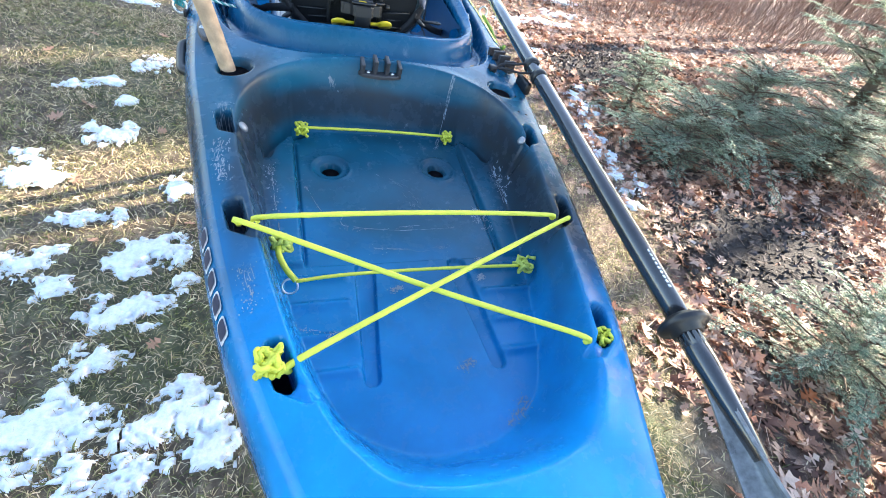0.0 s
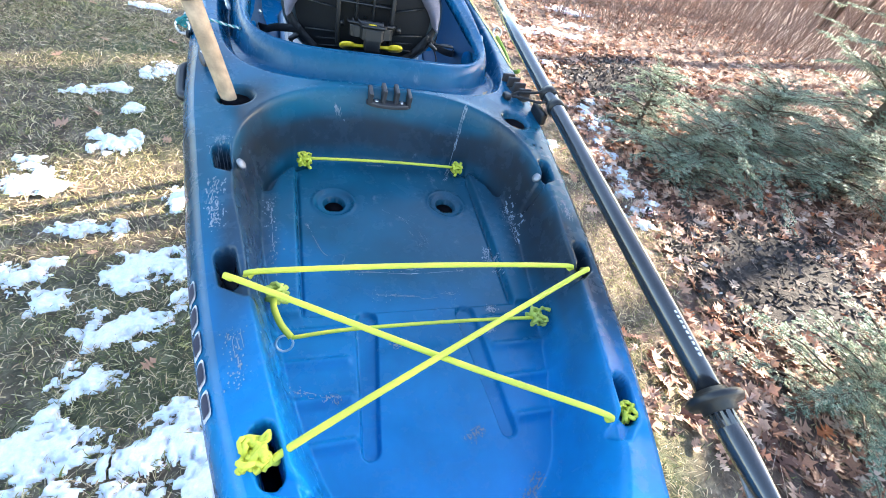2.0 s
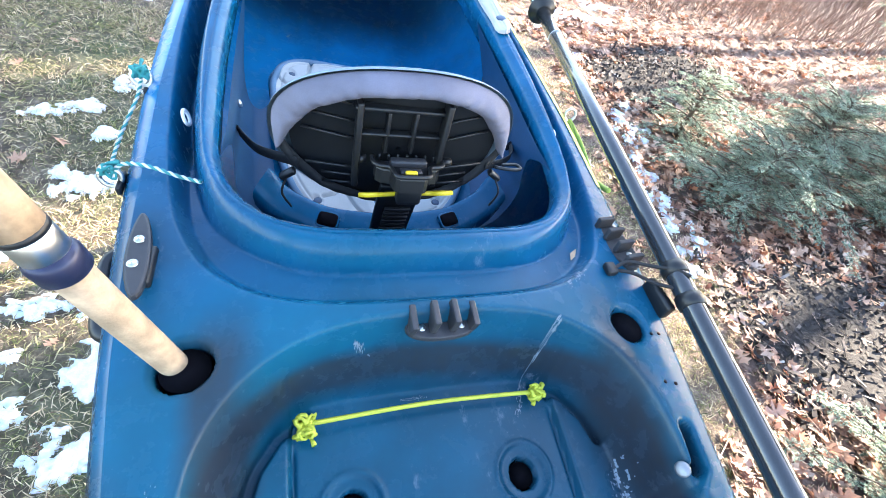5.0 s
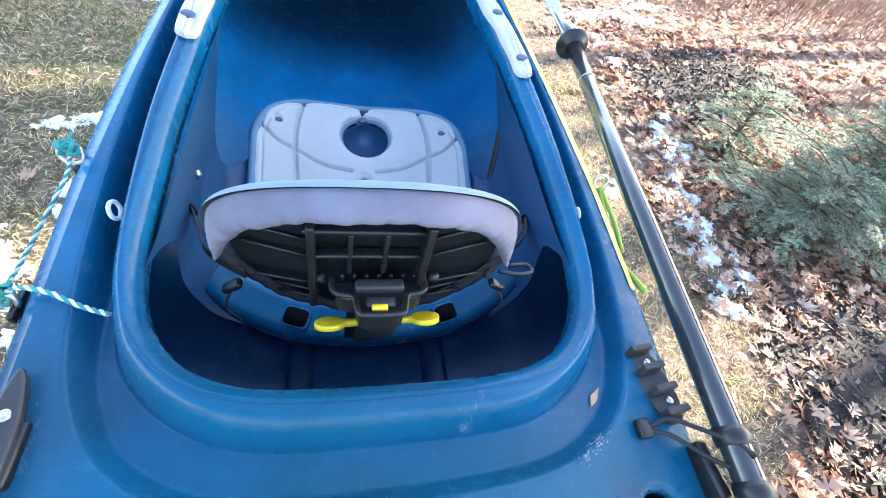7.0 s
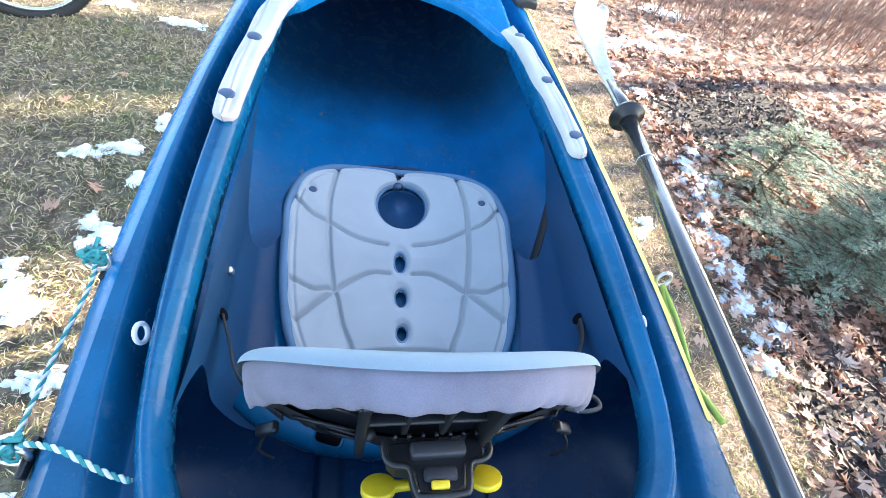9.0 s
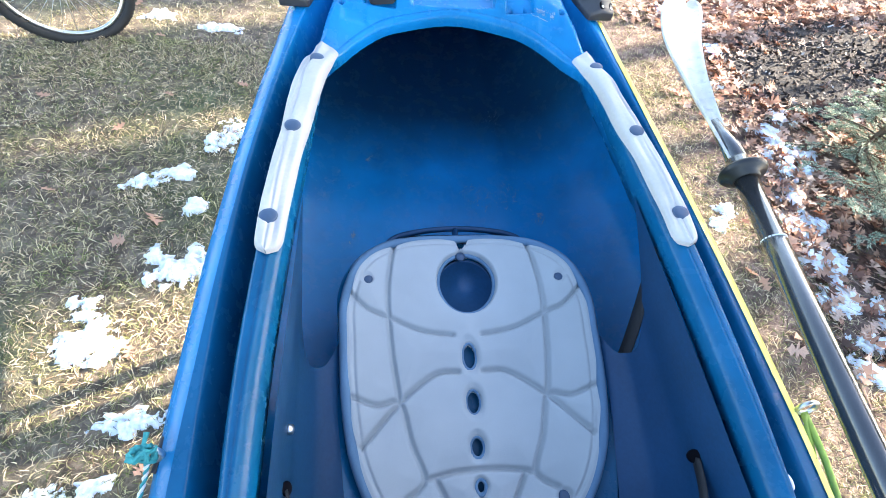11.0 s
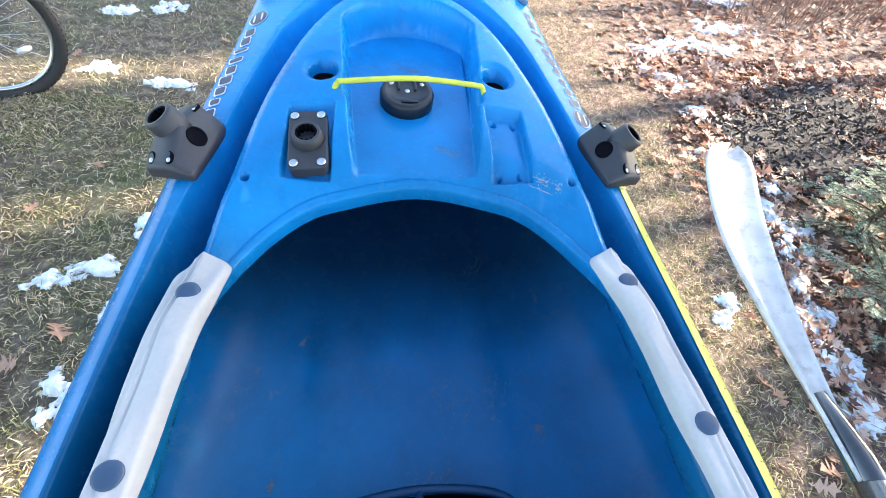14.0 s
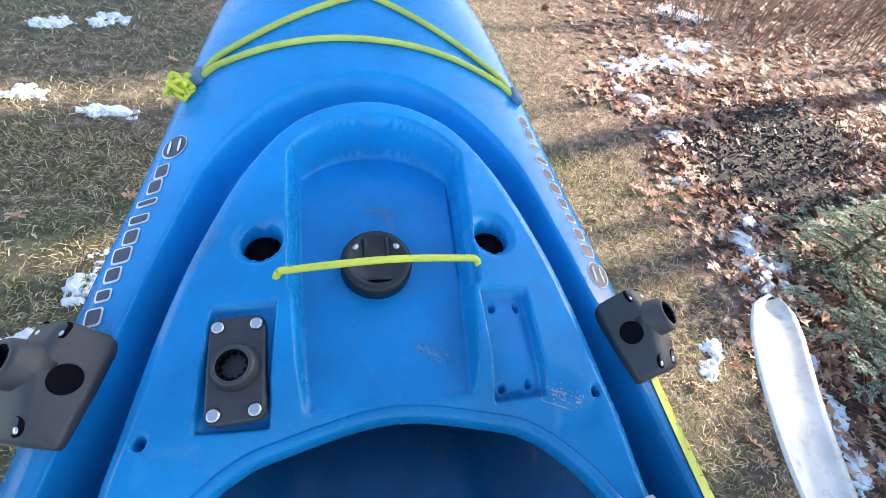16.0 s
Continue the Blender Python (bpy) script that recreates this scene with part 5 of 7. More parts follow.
def back_point(a, r, depth=0.0):
    """a: angle in the oval, r: 0 centre to 1 rim; the ends curve forward."""
    x, z = 0.166 * r * math.copysign(abs(math.cos(a)) ** 0.95, math.cos(a)), 0.112 * r * math.copysign(abs(math.sin(a)) ** 0.9, math.sin(a))
    y = 0.032 * (x / 0.168) ** 2 - 0.12 * z
    return BK @ Vector((x, y + depth, z))


backrest = part("backrest", grid_mesh("backrest", np.array([[back_point(a, r, 0.004) for a in np.linspace(0, 2 * math.pi, 61)] for r in (0.02, 0.3, 0.6, 0.86)])), M_BLACK, seat, "black ribbed backrest shell")
# rear roll of the cover, gathered over the upper rim; a black hem below
def rim_roll(a0, a1, n, broad, thick, ripple):
    rows_ = []
    for a in np.linspace(a0, a1, n):
        end = min(1.0, (a - a0) / 0.45, (a1 - a) / 0.45)
        wide = broad(a) * (0.35 + 0.65 * max(end, 0.0) ** 0.6) + ripple * (0.5 * math.sin(a * 9) + 0.4 * math.sin(a * 17 + 1))
        row = []
        for u in np.linspace(0, 1, 14):
            crease = 1 + ripple * 14 * (0.6 * math.sin(a * 11 + 3 * u) + 0.55 * math.sin(a * 23) * u + 0.35 * math.sin(a * 41 + 2) - 1.3 * math.exp(-((math.sin(a * 6.5)) / 0.12) ** 2) * u)
            puff = thick * math.sin(math.pi * min(u * 1.02, 1)) ** 0.7 * crease
            row.append(back_point(a, 1.0 - wide * u, 0.010 - 0.010 * u - puff))
        rows_.append(row)
    return grid_mesh("roll", np.array(rows_))


part("cover_roll", rim_roll(-0.16, math.pi + 0.08, 150, lambda a: 0.20 + 0.05 * max(0, math.sin(a)), 0.022, 0.006), M_MAUVE, backrest, "gathered faded mauve cover edge")
part("cover_hem", rim_roll(math.pi - 0.05, 2 * math.pi - 0.02, 90, lambda a: 0.17, 0.012, 0.010), M_STRAP, backrest, "black gathered cover hem")
pad = []
for a in np.linspace(0, 2 * math.pi, 121):
    row = []
    for u in np.linspace(0, 1, 16):
        r = 1.03 * math.cos(u * math.pi / 2) ** 0.35 if u < 1 else 0.0
        row.append(back_point(a, r, 0.008 + 0.026 * math.sin(u * math.pi / 2) ** 0.8))
    pad.append(row)
part("front_pad", grid_mesh("front_pad", np.array(pad)), M_CUSHION, backrest, "pale blue-grey padded front")
for s in (-1, 1):
    for k, (z0, z1) in enumerate(((0.066, 0.070), (0.042, 0.050), (0.016, 0.024), (-0.030, -0.032), (-0.044, -0.050), (-0.058, -0.066))):
        m = 0.125 if abs(k - 2) < 2 else 0.105
        part("rib", tube([BK @ Vector((s * 0.055, -0.002, z0)), BK @ Vector((s * m, 0.014, z1))], 0.0020, 6), M_BLACK, backrest)
    part("upright", box((0.008, 0.020, 0.128), BK @ Vector((s * 0.055, -0.010, 0.014)), 0.002), M_BLACK, backrest)
    part("upright", box((0.005, 0.014, 0.060), BK @ Vector((s * 0.017, -0.008, 0.034)), 0.0015), M_BLACK, backrest)
part("cross_rail", box((0.114, 0.014, 0.006), BK @ Vector((0, -0.008, 0.066)), 0.002), M_BLACK, backrest)
part("cross_rail", box((0.114, 0.012, 0.005), BK @ Vector((0, -0.008, 0.030)), 0.002), M_BLACK, backrest)

# height ratchet behind the backrest, yellow lever, notched strut
RC = Matrix.Translation((-0.012, 0.390, 1.058)) @ Matrix.Rotation(radians(-8), 4, "X")
YOKE = [(-0.047, 0.022), (-0.047, 0.006), (-0.040, -0.001), (-0.027, -0.004), (-0.023, -0.022), (-0.017, -0.027), (0.017, -0.027), (0.023, -0.022), (0.027, -0.004), (0.040, -0.001), (0.047, 0.006), (0.047, 0.022)]
bm = prism([(x * 0.93, y * 0.93) for x, y in YOKE], -0.016, 0.006, 0.003)
bm.transform(RC)
ratchet = part("ratchet", bm, M_BLACK, seat, "black plastic height ratchet", smooth=False)
part("yoke_rim", tube([RC @ Vector((x, y, 0.010)) for x, y in spline([(x, y) for x, y in YOKE], 3)], 0.0032, 8), M_BLACK, ratchet)
part("nose", box((0.034, 0.018, 0.034), RC @ Vector((0, -0.014, -0.022)), 0.005, 3), M_BLACK, ratchet)
for x, y, w, d, h in ((0, 0.010, 0.050, 0.014, 0.012), (0, -0.010, 0.030, 0.012, 0.005)):
    bm = box((w, d, h), (x, y, 0.008), 0.003, 2)
    bm.transform(RC)
    part("slide_block", bm, M_CHAR, ratchet)
for k in range(-3, 4):
    bm = box((0.0035, 0.004, 0.008), (k * 0.0125, 0.022, 0.010), 0.001, 1)
    bm.transform(RC)
    part("tooth", bm, M_BLACK, ratchet)
for s in (-1, 1):
    part("pivot", lathe([(0.006, -0.006), (0.006, 0.006), (0, 0.006)], (-0.012 + s * 0.060, 0.420, 1.055), Matrix.Rotation(radians(90), 4, "Y"), 14), M_BLACK, ratchet)
    disc = [(0.050 + 0.0160 * math.cos(a), 0.0160 * math.sin(a)) for a in np.linspace(-2.8, 2.8, 22)]
    lobe = [(0.0, -0.0045), (0.030, -0.0045)] + disc + [(0.030, 0.0045), (0.0, 0.0045)]
    bm = prism([(s * x, y) for x, y in lobe], -0.003, 0.003, 0.0015)
    bm.transform(Matrix.Translation((-0.011, 0.383, 1.027)) @ Matrix.Rotation(radians(-3), 4, "Y") @ Matrix.Rotation(radians(-40), 4, "X"))
    part("release_lever", bm, M_YELLOW, ratchet, "yellow release lever")
part("release_button", box((0.016, 0.007, 0.005), (-0.014, 0.372, 1.072), 0.0018), M_YELLOW, ratchet, "yellow button")
strut = part("strut", box((0.062, 0.010, 0.150), (-0.012, 0.430, 0.945), 0.003, 2, Matrix.Rotation(radians(14), 4, "X")), M_BLACK, seat, "notched black strut")
for k in range(7):
    part("notch", box((0.040, 0.006, 0.005), (-0.012, 0.414 - 0.0028 * (k - 3) + 0.004, 0.935 + k * 0.011 - 0.03), 0.0012), M_BLACK, strut)
for s in (-1, 1):
    ribbon = spline([BK @ Vector((s * 0.135, 0.016, -0.035)), (-0.012 + s * 0.190, 0.500, 1.000), (s * 0.226, 0.555, 0.975), (s * 0.2435, 0.598, 0.963)], 7)
    strip = part("webbing", grid_mesh("webbing", np.array([[q + np.array([0.0, dy, dz]) for dy, dz in ((-0.003, -0.008), (0.0, 0.0), (-0.003, 0.008))] for q in ribbon])), M_STRAP, seat, "black webbing strap")
    strip.modifiers.new("thick", "SOLIDIFY").thickness = 0.0016
    part("side_buckle", box((0.024, 0.012, 0.009), BK @ Vector((s * 0.150, 0.008, -0.050)), 0.003, 2, Matrix.Rotation(s * radians(35), 4, "Y")), M_BLACK, seat, "black side-release buckle")
    part("tail_cord", tube(spline([BK @ Vector((s * 0.152, 0.004, -0.054)), BK @ Vector((s * 0.160, -0.004, -0.075)), BK @ Vector((s * 0.150, -0.006, -0.100))], 5), 0.0016, 6), M_STRAP, seat)
part("clip_hook", tube(spline([(0.140, 0.445, 1.030), (0.165, 0.440, 1.030), (0.186, 0.445, 1.028), (0.182, 0.458, 1.026), (0.158, 0.456, 1.026)], 4), 0.0028, 6), M_BLACK, seat, "grey wire clip")
strap_rows = []
for x, y, z in spline([(0.262, 0.862, 1.040), (0.258, 0.835, 1.005), (0.252, 0.800, 0.955), (0.244, 0.765, 0.905), (0.233, 0.742, 0.880)], 6):
    strap_rows.append([(x - 0.004 + dx, y + dy, z + dz) for dx, dy, dz in ((-0.001, -0.010, 0.010), (-0.003, 0.0, 0.0), (-0.001, 0.010, -0.010))])
thigh_strap = part("thigh_strap", grid_mesh("thigh_strap", np.array(strap_rows)), M_STRAP, seat, "black webbing strap by the pad")
sol = thigh_strap.modifiers.new("thick", "SOLIDIFY")
sol.thickness = 0.002

# ---- paddle lying along the side deck ----
A, B = Vector((0.2925, -0.421, 0.978)), Vector((0.401, 0.949, 1.098))
axis = (B - A).normalized()
M_SHAFT = plain("black_carbon_shaft", (0.020, 0.022, 0.026), 0.22, var=0.3, fine=400, relief=0.08)
M_SHAFT.node_tree.nodes["Principled BSDF"].inputs["Coat Weight"].default_value = 1.0
M_SHAFT.node_tree.nodes["Principled BSDF"].inputs["Coat Roughness"].default_value = 0.12


def blade_mat():
    m, nt, b = surface("milky_fibreglass", 0.35)
    n = noise_tex(nt, 16, 5)
    mark = noise_tex(nt, 55, 7, 0.7)
    base = ramp(nt, n, [(0.3, (0.54, 0.52, 0.49)), (0.7, (0.80, 0.78, 0.74))])
    base = mix(nt, ramp(nt, mark, [(0.52, (0, 0, 0)), (0.7, (0.5,) * 3)]), base, (0.16, 0.16, 0.155))
    nt.links.new(base, b.inputs["Base Color"])
    b.inputs["Transmission Weight"].default_value = 0.18
    bump(nt, b, mark, 0.15, 0.001)
    return m


M_BLADE = blade_mat()
M_BLADE_D = plain("smoky_fibreglass", (0.17, 0.175, 0.18), 0.3, var=0.6, scale=32)
paddle = thing("kayak_paddle", A, "two-bladed kayak paddle with black carbon shaft", "paddle")
part("shaft", tube([A - axis * 0.03, A + axis * 0.3, A + axis * 0.9, B + axis * 0.03], 0.0152, 20), M_SHAFT, paddle, "black carbon shaft")
to_axis = axis.to_track_quat("Z", "Y").to_matrix().to_4x4()
for p, sgn in ((A, -1), (B, 1)):
    part("drip_ring", lathe([(0.0155, -0.012), (0.019, -0.012), (0.020, -0.004), (0.030, -0.002), (0.033, 0.003), (0.031, 0.007), (0.021, 0.006), (0.019, 0.014), (0.0155, 0.014)], p + axis * sgn * 0.002, to_axis, 28), M_BLACK, paddle, "black rubber drip ring")
part("band", lathe([(0.0157, -0.001), (0.0157, 0.001)], Vector((0.3925, 0.836, 1.088)), to_axis, 20), M_DECAL_W, paddle, "thin white band")
for k in range(9):
    part("shaft_print", box((0.003, 0.0045, 0.0008), A + axis * (0.05 + 0.0075 * k) + Vector((-0.002, 0, 0.0152)), 0), M_DECAL_W, paddle, "small white print bar")


def blade(base, way, side, tip_up, name_mat, label, bow=-0.025, hook=-0.015, wide=1.0):
    """A spooned, slightly curved blade that grows out of the shaft."""
    n, m = 44, 15
    P = np.zeros((n, m, 3))
    way = way.normalized()
    side = (side - way * side.dot(way)).normalized()
    up = way.cross(side) if way.cross(side).z > 0 else side.cross(way)
    for i in range(n):
        t = i / (n - 1)
        left = float(curve(t, [(0, 0.013), (0.12, 0.016), (0.3, 0.030), (0.6, 0.058), (0.85, 0.064), (0.95, 0.052), (1, 0.012)]))
        right = float(curve(t, [(0, 0.013), (0.12, 0.015), (0.3, 0.024), (0.6, 0.044), (0.85, 0.046), (0.95, 0.036), (1, 0.008)]))
        bend = bow * math.sin(t * math.pi) + hook * t * t
        for j in range(m):
            u = 2 * j / (m - 1) - 1
            w = u * (right if u > 0 else left) * wide
            spoon = 0.016 * (u * u) * min(t * 3, 1) + 0.004 * math.exp(-((u - 0.3) / 0.25) ** 2) * (1 - t)
            P[i, j] = base + way * (0.50 * t) + side * (w + bend) + up * (spoon + tip_up * t * t)
    return part("blade", grid_mesh("blade", P), name_mat, paddle, label)


b2 = blade(B + axis * 0.012, Vector((0.10, 0.52, 0.02)), Vector((0.92, 0.05, -0.16)), 0.005, M_BLADE, "milky white scuffed blade", -0.048, 0.018, 0.82)
b1 = blade(A - axis * 0.012, -axis + Vector((0.0, 0, -0.05)), Vector((0.30, -0.04, 0.95)), 0.01, M_BLADE_D, "smoky grey scuffed blade", 0.0, 0.012, 0.62)
for bl in (b1, b2):
    sol = bl.modifiers.new("thick", "SOLIDIFY")
    sol.thickness, sol.offset = 0.004, 0
part("throat", tube([B, B + axis * 0.05, B + Vector((-0.002, 0.112, 0.011))], [0.0155, 0.014, 0.008], 14), M_SHAFT, paddle, "black blade throat")
part("throat", tube([A, A - axis * 0.05, A - axis * 0.16], [0.0155, 0.015, 0.008], 14), M_SHAFT, paddle, "black blade throat")

clip = thing("paddle_clip", (0.335, 0.24, 1.02), "black rubber paddle clip holding the shaft", "clip")
for y in (0.178, 0.228):
    t = (y - A.y) / (B.y - A.y)
    c0 = A.lerp(B, t)
    part("jaw", lathe([(0.0155, -0.009), (0.0172, -0.009), (0.0182, 0.0), (0.0172, 0.009), (0.0155, 0.009)], c0, to_axis, 20), M_BLACK, clip)
part("base", box((0.014, 0.055, 0.026), (0.324, 0.205, 1.002), 0.004), M_BLACK, clip)
tie = thing("bungee_toggle", (0.262, 0.248, 1.02), "black bungee loop with a ball toggle", "bungee")
part("toggle", box((0.016, 0.020, 0.012), surf(0.262, 0.250, 0.006), 0.004, 3), M_BLACK, tie)
part("loop", tube(spline([surf(0.268, 0.250, 0.008), (0.29, 0.255, 1.022), (0.315, 0.24, 1.030), (0.335, 0.22, 1.045), (0.345, 0.205, 1.05)], 6), 0.0026, 7), M_STRAP, tie)
part("loop", tube(spline([surf(0.268, 0.247, 0.008), (0.29, 0.238, 1.018), (0.315, 0.215, 1.022), (0.335, 0.195, 1.035)], 6), 0.0026, 7), M_STRAP, tie)

# ---- fishing rod standing in the rod hole ----
R0, RD = Vector((-0.2555, 0.178, 0.935)), Vector((-0.215, 0.012, 0.97)).normalized()
rod = thing("fishing_rod", R0, "fishing rod with worn cork grip and spinning reel", "fishing rod")
rq = RD.to_track_quat("Z", "Y").to_matrix().to_4x4()


def on_rod(d):
    return R0 + RD * d


part("rear_grip", tube([on_rod(d) for d in (0, 0.02, 0.08, 0.16, 0.21)], [0.0115, 0.0122, 0.0127, 0.0131, 0.0137], 20, wobble=0.012), M_CORK, rod, "worn cork rear grip")
M_COLLAR = plain("dark_blue_anodised", (0.02, 0.025, 0.06), 0.35, 0.3)
part("collar", lathe([(0.0150, 0), (0.0170, 0.002), (0.0175, 0.016), (0.0150, 0.022), (0.0, 0.022)], on_rod(0.205), rq, 24), M_COLLAR, rod, "dark blue collar")
part("lock_ring", lathe([(0.0142, 0), (0.0150, 0.001), (0.0150, 0.019), (0.0142, 0.020)], on_rod(0.226), rq, 24), M_STEEL, rod, "bright steel lock ring")
part("thin_ring", lathe([(0.0140, 0), (0.0155, 0.001), (0.0155, 0.005), (0.0140, 0.006)], on_rod(0.245), rq, 24), M_BLACK, rod)
part("fore_grip", tube([on_rod(d) for d in (0.25, 0.28, 0.34, 0.40)], [0.0150, 0.0158, 0.0155, 0.012], 20, wobble=0.012), M_CORK, rod, "worn cork fore grip")
part("blank", tube([on_rod(d) for d in (0.39, 0.7, 1.1, 1.5)], [0.005, 0.0042, 0.003, 0.0018], 8), M_BLACK, rod, "thin black rod blank")
M_REEL = plain("metallic_blue_reel", (0.08, 0.25, 0.45), 0.3, 0.6)
side = Vector((-0.78, 0.55, -0.05)).normalized()
c0 = on_rod(0.232)
reel = part("reel_body", joined(tube([c0 + side * 0.012, c0 + side * 0.035, c0 + side * 0.055], [0.006, 0.005, 0.009], 10), lathe([(0.0, -0.024), (0.016, -0.020), (0.021, -0.006), (0.020, 0.010), (0.014, 0.018), (0, 0.018)], c0 + side * 0.066, rq, 20)), M_REEL, rod, "metallic blue spinning reel")
part("spool", lathe([(0, 0.018), (0.020, 0.020), (0.022, 0.026), (0.016, 0.028), (0.016, 0.044), (0.022, 0.046), (0.021, 0.052), (0, 0.055)], c0 + side * 0.066, rq, 24), M_STEEL, reel, "silver line spool")
part("bail", tube(spline([c0 + side * 0.066 + RD * 0.03 + Vector((0.024, 0.01, 0)), c0 + side * 0.09 + RD * 0.055, c0 + side * 0.066 + RD * 0.03 + Vector((-0.02, -0.02, 0))], 6), 0.0015, 6), M_STEEL, reel, "wire bail")
cr = c0 + side * 0.066
arm = Vector((-0.55, -0.8, 0.1)).normalized()
part("crank_shaft", tube([cr, cr + arm * 0.045], [0.008, 0.006], 10), M_STEEL, reel, "steel crank shaft")
part("crank_arm", tube(spline([cr + arm * 0.045, cr + arm * 0.055 + side * 0.01, cr + arm * 0.056 + side * 0.03 + RD * 0.015, cr + arm * 0.058 + side * 0.045 + RD * 0.03], 4), 0.004, 8), M_BLACK, reel, "curved crank arm")
part("crank_knob", tube([cr + arm * 0.055 + side * 0.045 + RD * 0.03, cr + arm * 0.075 + side * 0.045 + RD * 0.032, cr + arm * 0.095 + side * 0.045 + RD * 0.034], [0.007, 0.011, 0.009], 12), M_COLLAR, reel, "dark blue crank knob")

# ---- ground cover, planting and things round the kayak ----
def leaf_mat(name, stops, rough=0.7, thin=0.0, patch=None):
    m, nt, b = surface(name, rough)
    geo = nt.nodes.new("ShaderNodeNewGeometry")
    base = ramp(nt, geo.outputs["Random Per Island"], stops)
    base = mix(nt, 0.35, base, ramp(nt, noise_tex(nt, 160, 4), [(0.3, (0.35,) * 3), (0.7, (1, 1, 1))]), "MULTIPLY")
    if patch:
        base = mix(nt, ramp(nt, noise_tex(nt, 4.5, 5, 0.6), [(0.50, (0, 0, 0)), (0.68, (0.75,) * 3)]), base, mix(nt, 1.0, base, patch, "MULTIPLY"))
    nt.links.new(base, b.inputs["Base Color"])
    if thin:
        out = nt.nodes["Material Output"]
        back = nt.nodes.new("ShaderNodeBsdfTranslucent")
        nt.links.new(base, back.inputs["Color"])
        blend = nt.nodes.new("ShaderNodeMixShader")
        blend.inputs[0].default_value = thin
        nt.links.new(b.outputs[0], blend.inputs[1])
        nt.links.new(back.outputs[0], blend.inputs[2])
        nt.links.new(blend.outputs[0], out.inputs["Surface"])
    return m


M_LEAF = leaf_mat("dead_oak_leaf", [(0.0, (0.05, 0.022, 0.016)), (0.2, (0.18, 0.075, 0.048)), (0.42, (0.40, 0.195, 0.12)), (0.68, (0.60, 0.36, 0.25)), (0.9, (0.76, 0.56, 0.45)), (1.0, (0.52, 0.15, 0.055))], 0.6, 0.25)
M_BLADE_GRASS = leaf_mat("winter_grass_blade", [(0.0, (0.06, 0.085, 0.03)), (0.22, (0.24, 0.245, 0.09)), (0.42, (0.46, 0.38, 0.20)), (0.6, (0.74, 0.57, 0.37)), (0.8, (0.92, 0.78, 0.55)), (0.9, (0.30, 0.19, 0.12)), (1.0, (0.10, 0.065, 0.045))], 0.75, 0.25, (0.62, 0.78, 0.48))
M_MULCH = leaf_mat("dark_mulch_chip", [(0.0, (0.014, 0.011, 0.011)), (0.5, (0.030, 0.023, 0.022)), (0.85, (0.07, 0.052, 0.047)), (0.97, (0.18, 0.14, 0.125)), (1.0, (0.6, 0.56, 0.53))], 0.85)
M_NEEDLE = leaf_mat("blue_green_needle", [(0.0, (0.10, 0.19, 0.14)), (0.35, (0.23, 0.37, 0.275)), (0.7, (0.45, 0.56, 0.42)), (0.9, (0.66, 0.70, 0.54)), (1.0, (0.84, 0.80, 0.56))], 0.5, 0.5)
M_BARK = plain("grey_brown_bark", (0.10, 0.075, 0.055), 0.9, var=0.4, scale=20, relief=0.7, depth=0.01)
M_TWIG = leaf_mat("reddish_twig", [(0.0, (0.14, 0.08, 0.06)), (0.5, (0.31, 0.20, 0.155)), (1.0, (0.52, 0.39, 0.31))], 0.8)
rng = np.random.default_rng(7)


def value_noise(x, y, s, seed=0):
    """Smooth noise on a lattice, 0 to 1."""
    table = np.random.default_rng(seed).random((64, 64))
    x, y = x / s, y / s
    i, j = np.floor(x).astype(int), np.floor(y).astype(int)
    a, b = x - i, y - j
    a, b = a * a * (3 - 2 * a), b * b * (3 - 2 * b)
    t = lambda p, q: table[p % 64, q % 64]
    return t(i, j) * (1 - a) * (1 - b) + t(i + 1, j) * a * (1 - b) + t(i, j + 1) * (1 - a) * b + t(i + 1, j + 1) * a * b


def bed_edge(y):
    """Where the lawn gives way to the leaf bed."""
    return curve(y, [(-2, 1.0), (-0.5, 1.0), (0.1, 1.2), (0.6, 1.55), (1.3, 1.62), (2.0, 1.70), (3.0, 1.75), (4.8, 1.9), (8, 2.4)])


MULCH = [(2.55, 0.46, 0.56, 0.42), (2.78, 2.98, 0.52, 0.36), (3.35, 3.42, 0.50, 0.32)]


def in_mulch(x, y):
    hit = np.zeros(np.shape(x))
    for cx, cy, a, b in MULCH:
        hit = np.maximum(hit, 1.25 - np.hypot((x - cx) / a, (y - cy) / b))
    return hit + 0.35 * (value_noise(x, y, 0.11, 5) - 0.5)


def scatter(n, x0, x1, y0, y1, chance):
    x, y = rng.uniform(x0, x1, n * 3), rng.uniform(y0, y1, n * 3)
    keep = rng.random(n * 3) < chance(x, y)
    return x[keep][:n], y[keep][:n]


# grass blades, bent and matted
def lawn_chance(x, y):
    return np.clip(1.15 - step(-0.1, 0.35, x - bed_edge(y) + 0.5 * (value_noise(x, y, 0.3, 2) - 0.5)), 0.02, 1) * (0.35 + 0.65 * value_noise(x, y, 0.12, 3)) * (1 - 0.93 * step(1.8, 3.3, -x)) * (1 - 0.95 * step(-0.7, -1.9, y))


